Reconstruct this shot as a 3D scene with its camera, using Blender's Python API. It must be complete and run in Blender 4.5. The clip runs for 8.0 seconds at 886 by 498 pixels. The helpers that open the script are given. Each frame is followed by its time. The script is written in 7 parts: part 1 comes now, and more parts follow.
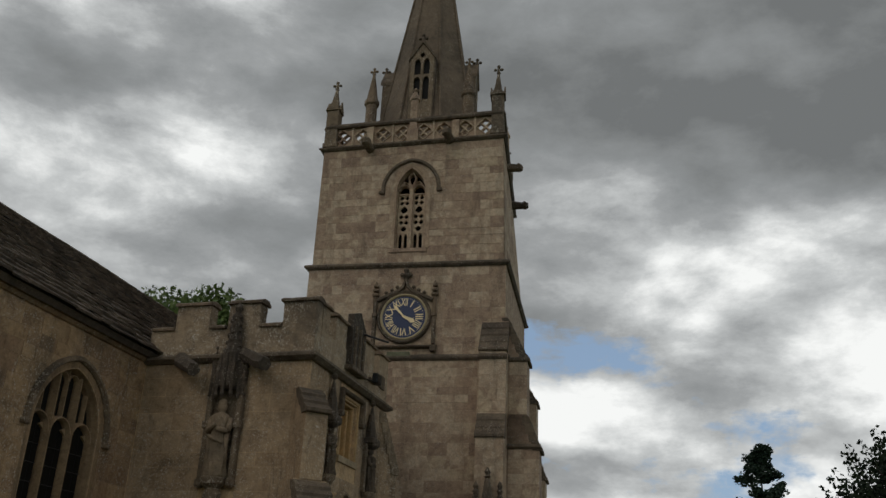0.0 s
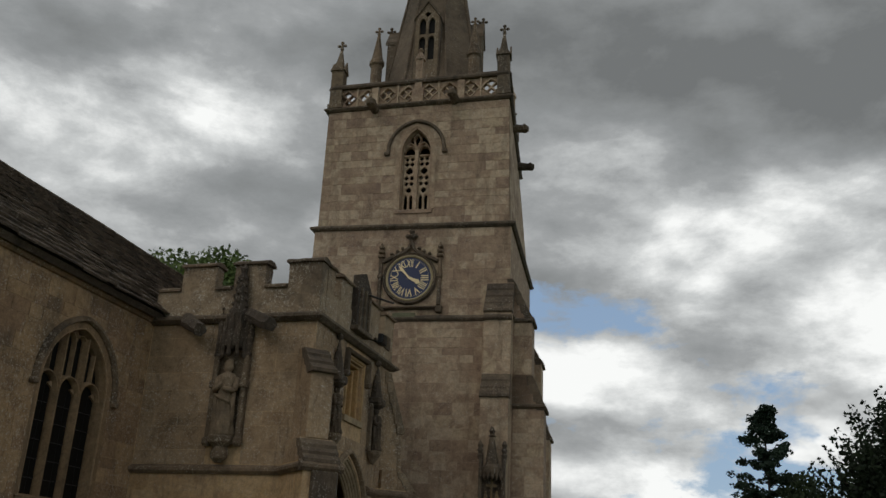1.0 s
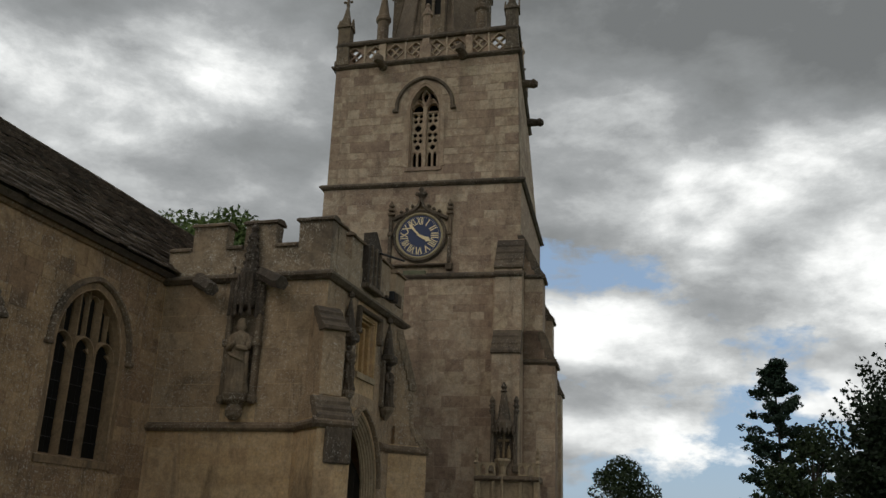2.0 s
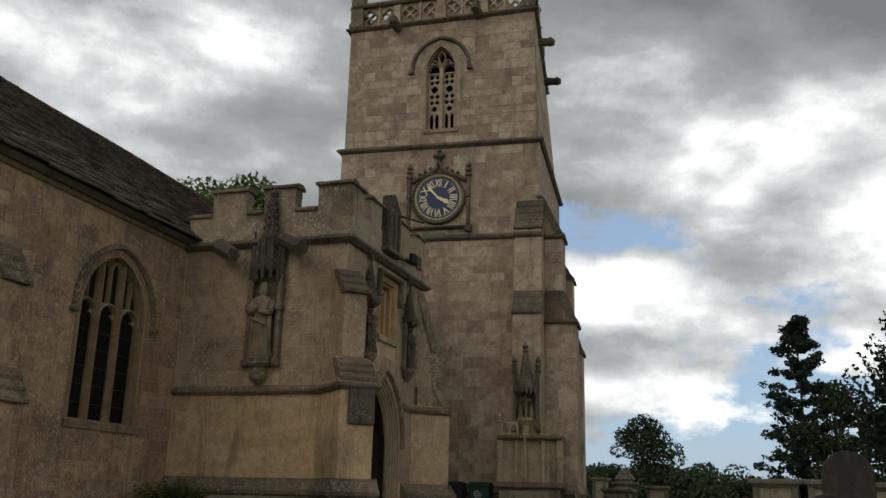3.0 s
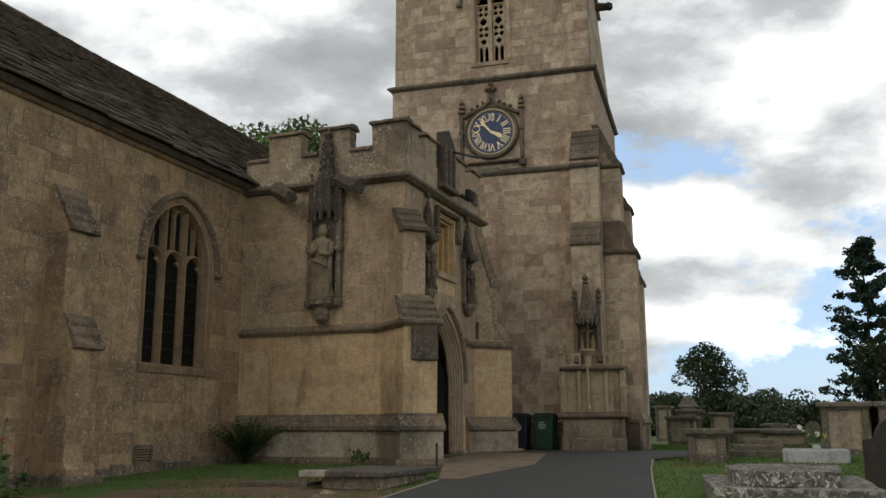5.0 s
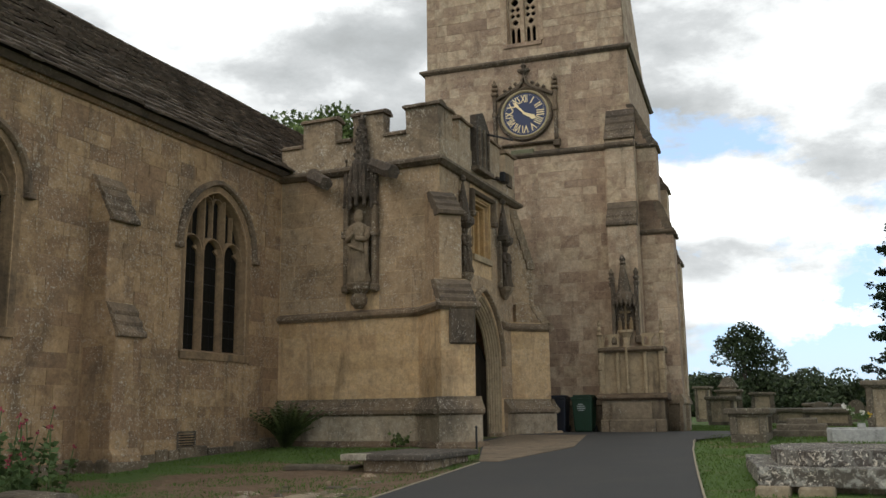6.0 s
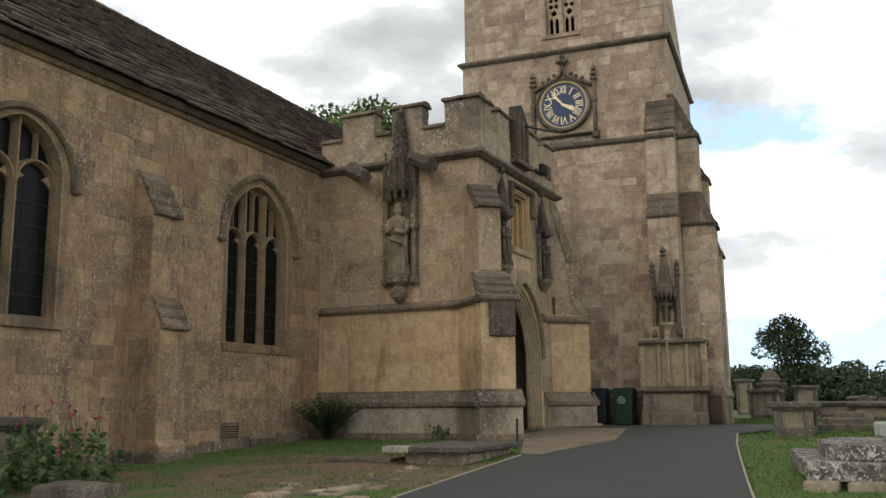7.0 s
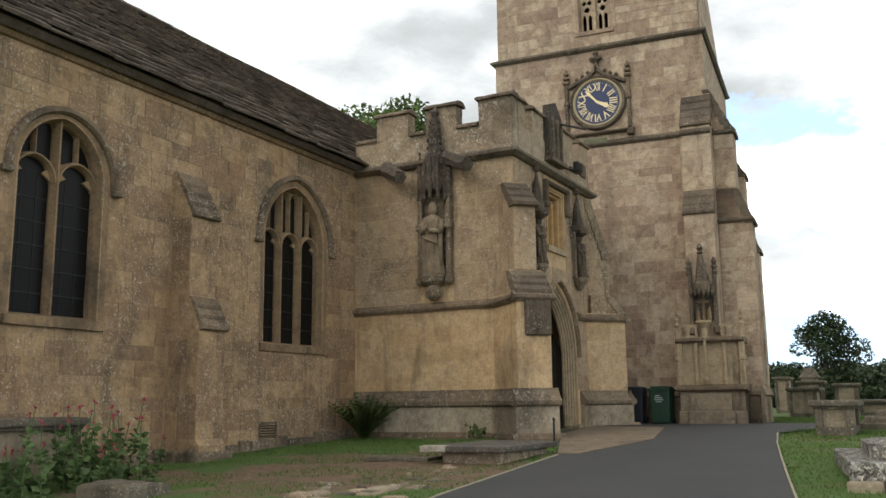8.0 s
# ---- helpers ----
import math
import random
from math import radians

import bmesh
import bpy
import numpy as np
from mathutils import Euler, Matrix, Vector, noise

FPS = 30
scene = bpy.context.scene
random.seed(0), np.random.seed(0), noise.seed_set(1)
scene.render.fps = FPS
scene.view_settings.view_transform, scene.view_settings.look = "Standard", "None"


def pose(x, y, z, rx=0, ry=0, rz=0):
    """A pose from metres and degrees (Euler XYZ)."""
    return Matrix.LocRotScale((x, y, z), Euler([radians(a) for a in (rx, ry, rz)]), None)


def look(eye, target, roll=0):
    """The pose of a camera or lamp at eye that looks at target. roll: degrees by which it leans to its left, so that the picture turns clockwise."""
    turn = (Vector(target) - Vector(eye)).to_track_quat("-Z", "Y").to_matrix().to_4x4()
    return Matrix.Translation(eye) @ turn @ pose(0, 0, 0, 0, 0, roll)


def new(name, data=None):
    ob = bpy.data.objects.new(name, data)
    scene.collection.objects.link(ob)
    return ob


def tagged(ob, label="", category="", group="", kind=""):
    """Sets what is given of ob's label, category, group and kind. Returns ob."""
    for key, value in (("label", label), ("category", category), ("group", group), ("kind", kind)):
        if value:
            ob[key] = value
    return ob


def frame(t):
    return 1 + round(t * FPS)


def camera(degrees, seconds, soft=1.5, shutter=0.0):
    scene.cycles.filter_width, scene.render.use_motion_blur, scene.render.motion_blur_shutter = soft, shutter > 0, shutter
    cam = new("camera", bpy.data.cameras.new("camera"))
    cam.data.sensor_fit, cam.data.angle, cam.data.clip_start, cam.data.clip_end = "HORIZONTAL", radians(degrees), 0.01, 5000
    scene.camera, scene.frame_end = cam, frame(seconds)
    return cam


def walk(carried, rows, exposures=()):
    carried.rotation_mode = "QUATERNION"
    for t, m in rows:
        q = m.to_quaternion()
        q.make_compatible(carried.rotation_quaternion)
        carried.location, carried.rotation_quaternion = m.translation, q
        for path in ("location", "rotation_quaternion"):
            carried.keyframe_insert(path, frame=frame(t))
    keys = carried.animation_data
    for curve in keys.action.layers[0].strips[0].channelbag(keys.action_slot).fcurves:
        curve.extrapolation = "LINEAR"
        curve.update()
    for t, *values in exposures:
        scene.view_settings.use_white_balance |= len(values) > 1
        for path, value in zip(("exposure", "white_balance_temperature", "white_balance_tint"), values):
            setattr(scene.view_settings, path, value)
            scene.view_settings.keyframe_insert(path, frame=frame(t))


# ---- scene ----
cam = camera(52.1, 8.0)
PATH = [
    (0, (12.055, -17.834, 0.747), (9.530, -8.962, 4.609), 2.60),
    (0.5, (12.102, -17.838, 0.746), (9.510, -8.909, 4.428), 2.85),
    (1, (12.099, -17.820, 0.724), (9.478, -8.815, 4.194), 2.70),
    (1.5, (12.086, -17.794, 0.716), (9.419, -8.720, 3.966), 2.51),
    (3, (12.032, -17.757, 0.656), (9.072, -8.577, 3.299), 1.42),
    (3.5, (12.018, -17.739, 0.647), (8.932, -8.555, 3.124), 1.19),
    (4, (11.982, -17.744, 0.628), (8.747, -8.569, 2.945), 0.73),
    (4.5, (11.961, -17.753, 0.640), (8.571, -8.586, 2.755), 0.36),
    (6, (11.899, -17.740, 0.628), (7.974, -8.718, 2.416), -0.75),
    (6.5, (11.854, -17.761, 0.641), (7.762, -8.803, 2.377), -0.59),
    (7, (11.838, -17.769, 0.638), (7.542, -8.902, 2.346), -0.56),
    (7.5, (11.831, -17.783, 0.636), (7.377, -8.994, 2.349), -0.70),
    (8, (11.809, -17.800, 0.658), (7.187, -9.096, 2.351), -0.65),
]
EXPOSURES = [(0, -1.45), (1.5, -1.38), (3.0, -1.1), (3.5, -0.93), (4.5, -0.75), (6.0, -0.35), (7.0, -0.1), (8.0, 0.1)]
walk(cam, [(t, look(eye, target, roll)) for t, eye, target, roll in PATH], EXPOSURES)

# ---- world and sun ----
SUN_ELEV, SUN_AZ = radians(40), radians(205)      # azimuth clockwise from +y: a veiled sun behind the camera
world = bpy.data.worlds.new("sky")
scene.world = world
world.use_nodes = True


def math_node(nt, op, a, b=None, c=None, clamp=False):
    n = nt.nodes.new("ShaderNodeMath")
    n.operation, n.use_clamp = op, clamp
    for i, v in enumerate((a, b, c)):
        if v is None:
            continue
        if isinstance(v, (int, float)):
            n.inputs[i].default_value = v
        else:
            nt.links.new(v, n.inputs[i])
    return n.outputs[0]


def ramp(nt, fac, stops, mode="LINEAR"):
    n = nt.nodes.new("ShaderNodeValToRGB")
    n.color_ramp.interpolation = mode
    el = n.color_ramp.elements
    while len(el) < len(stops):
        el.new(0.5)
    for e, (p, col) in zip(el, stops):
        e.position = p
        e.color = (*col, 1) if len(col) == 3 else col
    nt.links.new(fac, n.inputs[0])
    return n.outputs[0]


def noise_tex(nt, vec, scale, detail=5.0, rough=0.55, distort=0.0):
    n = nt.nodes.new("ShaderNodeTexNoise")
    n.inputs["Scale"].default_value, n.inputs["Detail"].default_value = scale, detail
    n.inputs["Roughness"].default_value, n.inputs["Distortion"].default_value = rough, distort
    nt.links.new(vec, n.inputs["Vector"])
    return n.outputs["Fac"]


def mix(nt, fac, a, b, mode="MIX"):
    n = nt.nodes.new("ShaderNodeMix")
    n.data_type, n.blend_type = "RGBA", mode
    for sock, v in ((n.inputs[0], fac), (n.inputs[6], a), (n.inputs[7], b)):
        if isinstance(v, (int, float)):
            sock.default_value = v
        elif isinstance(v, tuple):
            sock.default_value = (*v, 1)
        else:
            nt.links.new(v, sock)
    return n.outputs[2]


def build_sky():
    nt = world.node_tree
    nt.nodes.clear()
    out = nt.nodes.new("ShaderNodeOutputWorld")
    bg = nt.nodes.new("ShaderNodeBackground")
    sky = nt.nodes.new("ShaderNodeTexSky")
    sky.sky_type, sky.sun_disc = "NISHITA", False
    sky.sun_elevation, sky.sun_rotation = SUN_ELEV, SUN_AZ
    tc = nt.nodes.new("ShaderNodeTexCoord")
    sep = nt.nodes.new("ShaderNodeSeparateXYZ")
    nt.links.new(tc.outputs["Generated"], sep.inputs[0])
    up = math_node(nt, "MAXIMUM", sep.outputs[2], 0.0)

    def layer(shift, lift, scale, detail, rough, distort=0.0):
        mp = nt.nodes.new("ShaderNodeMapping")
        mp.inputs["Scale"].default_value = (1.0, 1.0, 2.0)
        mp.inputs["Location"].default_value = (shift[0], shift[1], shift[2] + lift)
        nt.links.new(tc.outputs["Generated"], mp.inputs["Vector"])
        return noise_tex(nt, mp.outputs[0], scale, detail, rough, distort)

    def heap(lift):
        big = layer(CLOUD_SHIFT, lift, 2.7, 3, 0.5, 0.2)
        billow = layer((4.4, 8.1, 0.7), lift, 6.0, 9, 0.64, 0.1)
        return math_node(nt, "ADD", math_node(nt, "MULTIPLY", big, 0.62), math_node(nt, "MULTIPLY", billow, 0.38)), billow
    here, billow = heap(0.0)
    above, _ = heap(0.10)
    shade = layer((7.3, 2.1, 0.4), 0.0, 2.3, 4, 0.5, 0.3)
    # cloud cover is closed overhead and breaks towards the horizon
    cover = math_node(nt, "ADD", here, math_node(nt, "MULTIPLY_ADD", up, 0.62, 0.03))
    mask = ramp(nt, cover, [(0.598, (0, 0, 0)), (0.635, (1, 1, 1))])
    # heaped cloud is bright on its crowns and grey at its base, darker overhead
    crown = math_node(nt, "MULTIPLY", math_node(nt, "SUBTRACT", above, here), 2.1)
    # the heavy bank hangs high on one side, the bright heaps low beneath it
    tilt = math_node(nt, "MULTIPLY", math_node(nt, "MAXIMUM", math_node(nt, "ADD", sep.outputs[0], 0.38), -0.05), math_node(nt, "SUBTRACT", up, 0.36))
    tilt = math_node(nt, "MINIMUM", math_node(nt, "MAXIMUM", math_node(nt, "MULTIPLY", tilt, 2.9), -0.27), 0.19)
    lean = math_node(nt, "ADD", tilt, 0.655)
    depth = math_node(nt, "ADD", crown, math_node(nt, "ADD", math_node(nt, "MULTIPLY_ADD", shade, 0.8, -0.40), math_node(nt, "ADD", math_node(nt, "MULTIPLY_ADD", billow, 0.75, -0.375), lean)))
    body = ramp(nt, depth, [(0.34, (21, 21.3, 21)), (0.48, (12.5, 12.9, 12.9)), (0.62, (7.6, 7.9, 8.0)), (0.74, (5.9, 6.2, 6.3)), (0.86, (5.0, 5.25, 5.3)), (1.02, (3.7, 3.9, 3.95))])
    blue = mix(nt, 1.0, sky.outputs[0], (2.1, 2.1, 2.1), "MULTIPLY")
    blue = mix(nt, 0.7, blue, (6.2, 8.7, 12.2))
    nt.links.new(mix(nt, mask, blue, body), bg.inputs[0])
    bg.inputs[1].default_value = SKY_STRENGTH
    nt.links.new(bg.outputs[0], out.inputs[0])


CLOUD_SHIFT = (3.2, 0.6, 0.0)
SKY_STRENGTH = 0.12
build_sky()
sun = new("sun", bpy.data.lights.new("sun", "SUN"))
sun.data.energy, sun.data.angle, sun.data.color = 0.9, radians(40), (1.0, 0.93, 0.83)
sun.matrix_world = look((0, 0, 0), (-math.sin(SUN_AZ) * math.cos(SUN_ELEV), -math.cos(SUN_AZ) * math.cos(SUN_ELEV), -math.sin(SUN_ELEV)))


# ---- materials ----
def material(name, rough=0.9, metal=0.0):
    m = bpy.data.materials.new(name)
    m.use_nodes = True
    b = m.node_tree.nodes["Principled BSDF"]
    b.inputs["Roughness"].default_value, b.inputs["Metallic"].default_value = rough, metal
    return m, m.node_tree, b


def bump(nt, b, height, strength, dist=0.02):
    n = nt.nodes.new("ShaderNodeBump")
    n.inputs["Strength"].default_value, n.inputs["Distance"].default_value = strength, dist
    nt.links.new(height, n.inputs["Height"])
    nt.links.new(n.outputs[0], b.inputs["Normal"])


def stone(name, tones, stain=(0.085, 0.066, 0.046), stain_at=0.56, lichen=0.25, island=False, coarse=1.0, blotch=0.0, soil=1.0, lay=0.6):
    """Weathered limestone: block tones, brown-grey stains, run-down streaks, pale lichen, fine grain."""
    m, nt, b = material(name, 0.93)
    tones = [tuple(0.87 * v for v in c) for c in tones]
    geo = nt.nodes.new("ShaderNodeNewGeometry")
    pos = geo.outputs["Position"]
    if island:
        rnd = geo.outputs["Random Per Island"]
    else:
        rnd = nt.nodes.new("ShaderNodeObjectInfo").outputs["Random"]
    n = len(tones)
    # each block keeps its own tone, worn across its edges by blotches of its neighbours' tones
    wear = noise_tex(nt, pos, 1.9 * coarse, 7, 0.66, 0.5)
    tone = math_node(nt, "ADD", math_node(nt, "MULTIPLY", rnd, lay), math_node(nt, "MULTIPLY_ADD", wear, 1.25, -0.625 + 0.5 * (1 - lay)), clamp=True)
    base = ramp(nt, tone, [(i / max(1, n - 1), c) for i, c in enumerate(tones)])
    big = noise_tex(nt, pos, 0.36, 8, 0.68, 0.7)
    base = mix(nt, ramp(nt, big, [(stain_at - 0.02, (0, 0, 0)), (stain_at + 0.12, (0.72 * soil,) * 3)]), base, stain)
    mp = nt.nodes.new("ShaderNodeMapping")
    mp.inputs["Scale"].default_value = (1.9, 1.9, 0.33)
    nt.links.new(pos, mp.inputs["Vector"])
    streak = noise_tex(nt, mp.outputs[0], 1.0, 8, 0.68, 0.5)
    base = mix(nt, ramp(nt, streak, [(0.53, (0, 0, 0)), (0.70, (0.78 * soil,) * 3)]), base, stain)
    fine = noise_tex(nt, pos, 17, 6, 0.7)
    base = mix(nt, 0.5, base, ramp(nt, fine, [(0.3, (0.60, 0.60, 0.60)), (0.5, (1, 1, 1)), (0.72, (1.3, 1.3, 1.26))]), "MULTIPLY")
    mott = noise_tex(nt, pos, 6.5, 8, 0.75, 0.3)
    base = mix(nt, 0.45, base, ramp(nt, mott, [(0.33, (0.45, 0.43, 0.41)), (0.47, (0.95, 0.95, 0.95)), (0.56, (1.05, 1.05, 1.04)), (0.68, (1.4, 1.38, 1.32))]), "MULTIPLY")
    patch = noise_tex(nt, pos, 2.6, 6, 0.68, 0.9)
    base = mix(nt, 0.5 * soil, base, ramp(nt, patch, [(0.30, (0.5, 0.48, 0.46)), (0.5, (1, 1, 1)), (0.68, (1.25, 1.22, 1.14))]), "MULTIPLY")
    zone = ramp(nt, noise_tex(nt, pos, 0.9, 5, 0.62, 0.6), [(0.47 - 0.12 * lichen, (0, 0, 0)), (0.60 - 0.12 * lichen, (1, 1, 1))])
    lich = noise_tex(nt, pos, 11, 6, 0.78)
    spots = mix(nt, 1.0, ramp(nt, lich, [(0.605 - 0.05 * lichen, (0, 0, 0)), (0.645 - 0.05 * lichen, (lichen,) * 3)]), zone, "MULTIPLY")
    base = mix(nt, spots, base, (0.60, 0.53, 0.42))
    if blotch:
        crust = noise_tex(nt, pos, 7, 8, 0.72, 0.6)
        base = mix(nt, ramp(nt, crust, [(0.50, (0, 0, 0)), (0.56, (blotch,) * 3)]), base, (0.46, 0.45, 0.40))
    speck = noise_tex(nt, pos, 24, 3, 0.75)
    base = mix(nt, mix(nt, 1.0, ramp(nt, speck, [(0.625 - 0.045 * lichen, (0, 0, 0)), (0.66 - 0.045 * lichen, (min(1.0, lichen * 1.1),) * 3)]), zone, "MULTIPLY"), base, (0.68, 0.62, 0.52))
    grit = noise_tex(nt, pos, 31, 4, 0.75)
    base = mix(nt, 0.36, base, ramp(nt, grit, [(0.34, (0.45, 0.44, 0.42)), (0.42, (1, 1, 1)), (0.60, (1, 1, 1)), (0.68, (1.45, 1.42, 1.36))]), "MULTIPLY")
    pit = noise_tex(nt, pos, 5.5, 6, 0.7)
    base = mix(nt, ramp(nt, pit, [(0.28, (0.5 * soil,) * 3), (0.38, (0, 0, 0))]), base, stain)
    nt.links.new(base, b.inputs["Base Color"])
    hs = math_node(nt, "ADD", math_node(nt, "MULTIPLY", fine, 0.45), pit)
    bump(nt, b, hs, 0.7, 0.03)
    return m


HONEY = stone("honey_limestone", [(0.52, 0.34, 0.172), (0.62, 0.42, 0.222), (0.68, 0.48, 0.275), (0.60, 0.40, 0.215), (0.52, 0.345, 0.19)], stain=(0.13, 0.092, 0.058), stain_at=0.57, soil=0.85, lichen=0.4)
AISLE_STONE = stone("aisle_limestone", [(0.29, 0.182, 0.102), (0.43, 0.28, 0.15), (0.51, 0.34, 0.187), (0.38, 0.247, 0.142), (0.34, 0.212, 0.12), (0.26, 0.17, 0.102)], stain=(0.12, 0.086, 0.055), stain_at=0.55, lichen=0.6, soil=0.9, lay=0.78)
AISLE_REST = stone("aisle_limestone_rest", [(0.29, 0.178, 0.10), (0.41, 0.262, 0.143), (0.47, 0.31, 0.172), (0.37, 0.242, 0.145), (0.33, 0.207, 0.12), (0.24, 0.158, 0.096)], stain=(0.12, 0.086, 0.055), stain_at=0.55, lichen=0.6, soil=0.9, lay=0.78, island=True)
TOWER_STONE = stone("tower_limestone", [(0.33, 0.228, 0.162), (0.42, 0.295, 0.205), (0.50, 0.365, 0.25), (0.63, 0.495, 0.35), (0.55, 0.41, 0.285), (0.39, 0.27, 0.188), (0.60, 0.465, 0.315)], stain=(0.14, 0.103, 0.07), stain_at=0.60, lichen=0.45, soil=0.75, lay=0.9)
TOWER_REST = stone("tower_limestone_high", [(0.33, 0.228, 0.162), (0.42, 0.295, 0.205), (0.50, 0.365, 0.25), (0.63, 0.495, 0.35), (0.55, 0.41, 0.285), (0.39, 0.27, 0.188), (0.60, 0.465, 0.315)], stain=(0.14, 0.103, 0.07), stain_at=0.60, lichen=0.45, soil=0.75, lay=0.9, island=True)
DRESSED = stone("dressed_limestone", [(0.40, 0.30, 0.185), (0.44, 0.335, 0.21), (0.47, 0.365, 0.235)], stain_at=0.6, lichen=0.2)
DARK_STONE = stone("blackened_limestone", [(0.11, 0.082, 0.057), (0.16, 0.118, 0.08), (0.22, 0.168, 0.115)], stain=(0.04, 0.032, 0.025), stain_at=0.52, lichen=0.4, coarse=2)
ROUGH = stone("rubble_limestone", [(0.32, 0.23, 0.145), (0.40, 0.295, 0.19), (0.48, 0.365, 0.245)], stain=(0.08, 0.062, 0.046), stain_at=0.50, lichen=0.72, coarse=2)
PORCH_HIGH = stone("greyed_porch_limestone", [(0.34, 0.228, 0.136), (0.43, 0.30, 0.18), (0.48, 0.345, 0.215), (0.33, 0.228, 0.142)], stain=(0.06, 0.047, 0.034), stain_at=0.53, lichen=0.62, soil=1.0)
OCHRE = stone("ochre_limestone", [(0.50, 0.32, 0.14), (0.55, 0.36, 0.17)], stain_at=0.62, lichen=0.1)
CAP_STONE = stone("buttress_cap_stone", [(0.17, 0.12, 0.078), (0.24, 0.17, 0.108), (0.30, 0.215, 0.14)], stain=(0.06, 0.046, 0.033), stain_at=0.50, lichen=0.5, coarse=2)
WEATHERED = stone("weathered_offset_stone", [(0.17, 0.125, 0.082), (0.23, 0.17, 0.11), (0.28, 0.21, 0.138)], stain=(0.06, 0.048, 0.036), stain_at=0.5, lichen=0.6, coarse=2)
FLAKING = stone("flaking_limewashed_stone", [(0.34, 0.25, 0.16), (0.46, 0.36, 0.25), (0.56, 0.47, 0.35)], stain=(0.10, 0.08, 0.055), stain_at=0.47, lichen=0.5, coarse=2)
PALE = stone("pale_limestone", [(0.46, 0.42, 0.33), (0.50, 0.45, 0.36), (0.54, 0.50, 0.41)], stain_at=0.6, lichen=0.3)
TOMB_STONE = stone("tomb_limestone", [(0.12, 0.098, 0.07), (0.165, 0.136, 0.098), (0.205, 0.17, 0.122)], stain=(0.06, 0.052, 0.04), stain_at=0.5, lichen=0.4, coarse=2)
MARBLE = stone("white_marble", [(0.46, 0.46, 0.45), (0.50, 0.50, 0.49)], stain=(0.4, 0.4, 0.38), stain_at=0.62, lichen=0.1)
ROOF_STONE = stone("stone_slate", [(0.075, 0.053, 0.037), (0.105, 0.076, 0.053), (0.14, 0.103, 0.073), (0.21, 0.16, 0.115)], stain=(0.035, 0.03, 0.024), stain_at=0.55, lichen=0.25, coarse=2)
ROOF_REST = stone("stone_slate_far", [(0.075, 0.053, 0.037), (0.105, 0.076, 0.053), (0.14, 0.103, 0.073), (0.21, 0.16, 0.115)], stain=(0.035, 0.03, 0.024), stain_at=0.55, lichen=0.25, island=True, coarse=2)


def plain(name, colour, rough=0.6, metal=0.0, vary=0.25, scale=8.0, bumps=0.15):
    m, nt, b = material(name, rough, metal)
    pos = nt.nodes.new("ShaderNodeNewGeometry").outputs["Position"]
    f = noise_tex(nt, pos, scale, 5, 0.6)
    nt.links.new(mix(nt, f, tuple(c * (1 - vary) for c in colour), tuple(min(1, c * (1 + vary)) for c in colour)), b.inputs["Base Color"])
    if bumps:
        bump(nt, b, noise_tex(nt, pos, scale * 6, 4, 0.6), bumps, 0.01)
    return m


# near-black base colour stands in for the shade inside the buildings
DARK_IN = plain("painted_interior_shade", (0.012, 0.011, 0.010), 0.9, bumps=0)
OAK = plain("old_oak", (0.055, 0.042, 0.03), 0.75, scale=6)
IRON = plain("black_iron", (0.02, 0.02, 0.021), 0.5, 0.4)
LEAD = plain("grey_lead", (0.16, 0.165, 0.17), 0.55, 0.3)
GREEN_PLASTIC = plain("green_plastic", (0.010, 0.040, 0.020), 0.45, bumps=0)
BLUE_PLASTIC = plain("blue_black_plastic", (0.008, 0.010, 0.018), 0.45, bumps=0)
RUBBER = plain("black_rubber", (0.015, 0.015, 0.015), 0.8)
WHITE_PAINT = plain("white_print", (0.34, 0.38, 0.36), 0.6, bumps=0)
DIAL_BLUE = plain("dial_blue_paint", (0.012, 0.024, 0.085), 0.35, vary=0.12, bumps=0)
RIM_GOLD = plain("dulled_gilding", (0.46, 0.37, 0.22), 0.5, 0.15, vary=0.2, bumps=0)
GILT = plain("gilding", (0.80, 0.65, 0.38), 0.38, 0.25, vary=0.1, bumps=0)
BARK = plain("bark", (0.07, 0.055, 0.042), 0.9, scale=5, bumps=0.5)
PETAL_RED = plain("crimson_petals", (0.40, 0.05, 0.09), 0.7, bumps=0)
PETAL_YELLOW = plain("yellow_petals", (0.75, 0.55, 0.08), 0.7, bumps=0)
PETAL_WHITE = plain("white_petals", (0.78, 0.76, 0.70), 0.7, bumps=0)
CURTAIN = plain("board_blind", (0.45, 0.29, 0.12), 0.8, vary=0.1)


def leaves(name, dark, light):
    m, nt, b = material(name, 0.6)
    rnd = nt.nodes.new("ShaderNodeNewGeometry").outputs["Random Per Island"]
    nt.links.new(ramp(nt, rnd, [(0.0, dark), (1.0, light)]), b.inputs["Base Color"])
    b.inputs["Specular IOR Level"].default_value = 0.25
    return m


LEAF_TREE = leaves("broad_leaves", (0.016, 0.028, 0.011), (0.048, 0.068, 0.026))
LEAF_BRIGHT = leaves("sunlit_leaves", (0.06, 0.10, 0.025), (0.15, 0.20, 0.06))
LEAF_PINE = leaves("pine_needles", (0.010, 0.024, 0.015), (0.03, 0.052, 0.03))
LEAF_YEW = leaves("yew_needles", (0.008, 0.018, 0.008), (0.024, 0.038, 0.016))
LEAF_HERB = leaves("herb_leaves", (0.06, 0.10, 0.03), (0.15, 0.21, 0.08))
FERN_LEAF = leaves("fern_fronds", (0.045, 0.068, 0.020), (0.115, 0.145, 0.048))
LEAF_FAR = leaves("distant_leaves", (0.026, 0.042, 0.019), (0.075, 0.10, 0.046))
GRASS_BLADE = leaves("grass_blades", (0.055, 0.10, 0.016), (0.12, 0.195, 0.04))


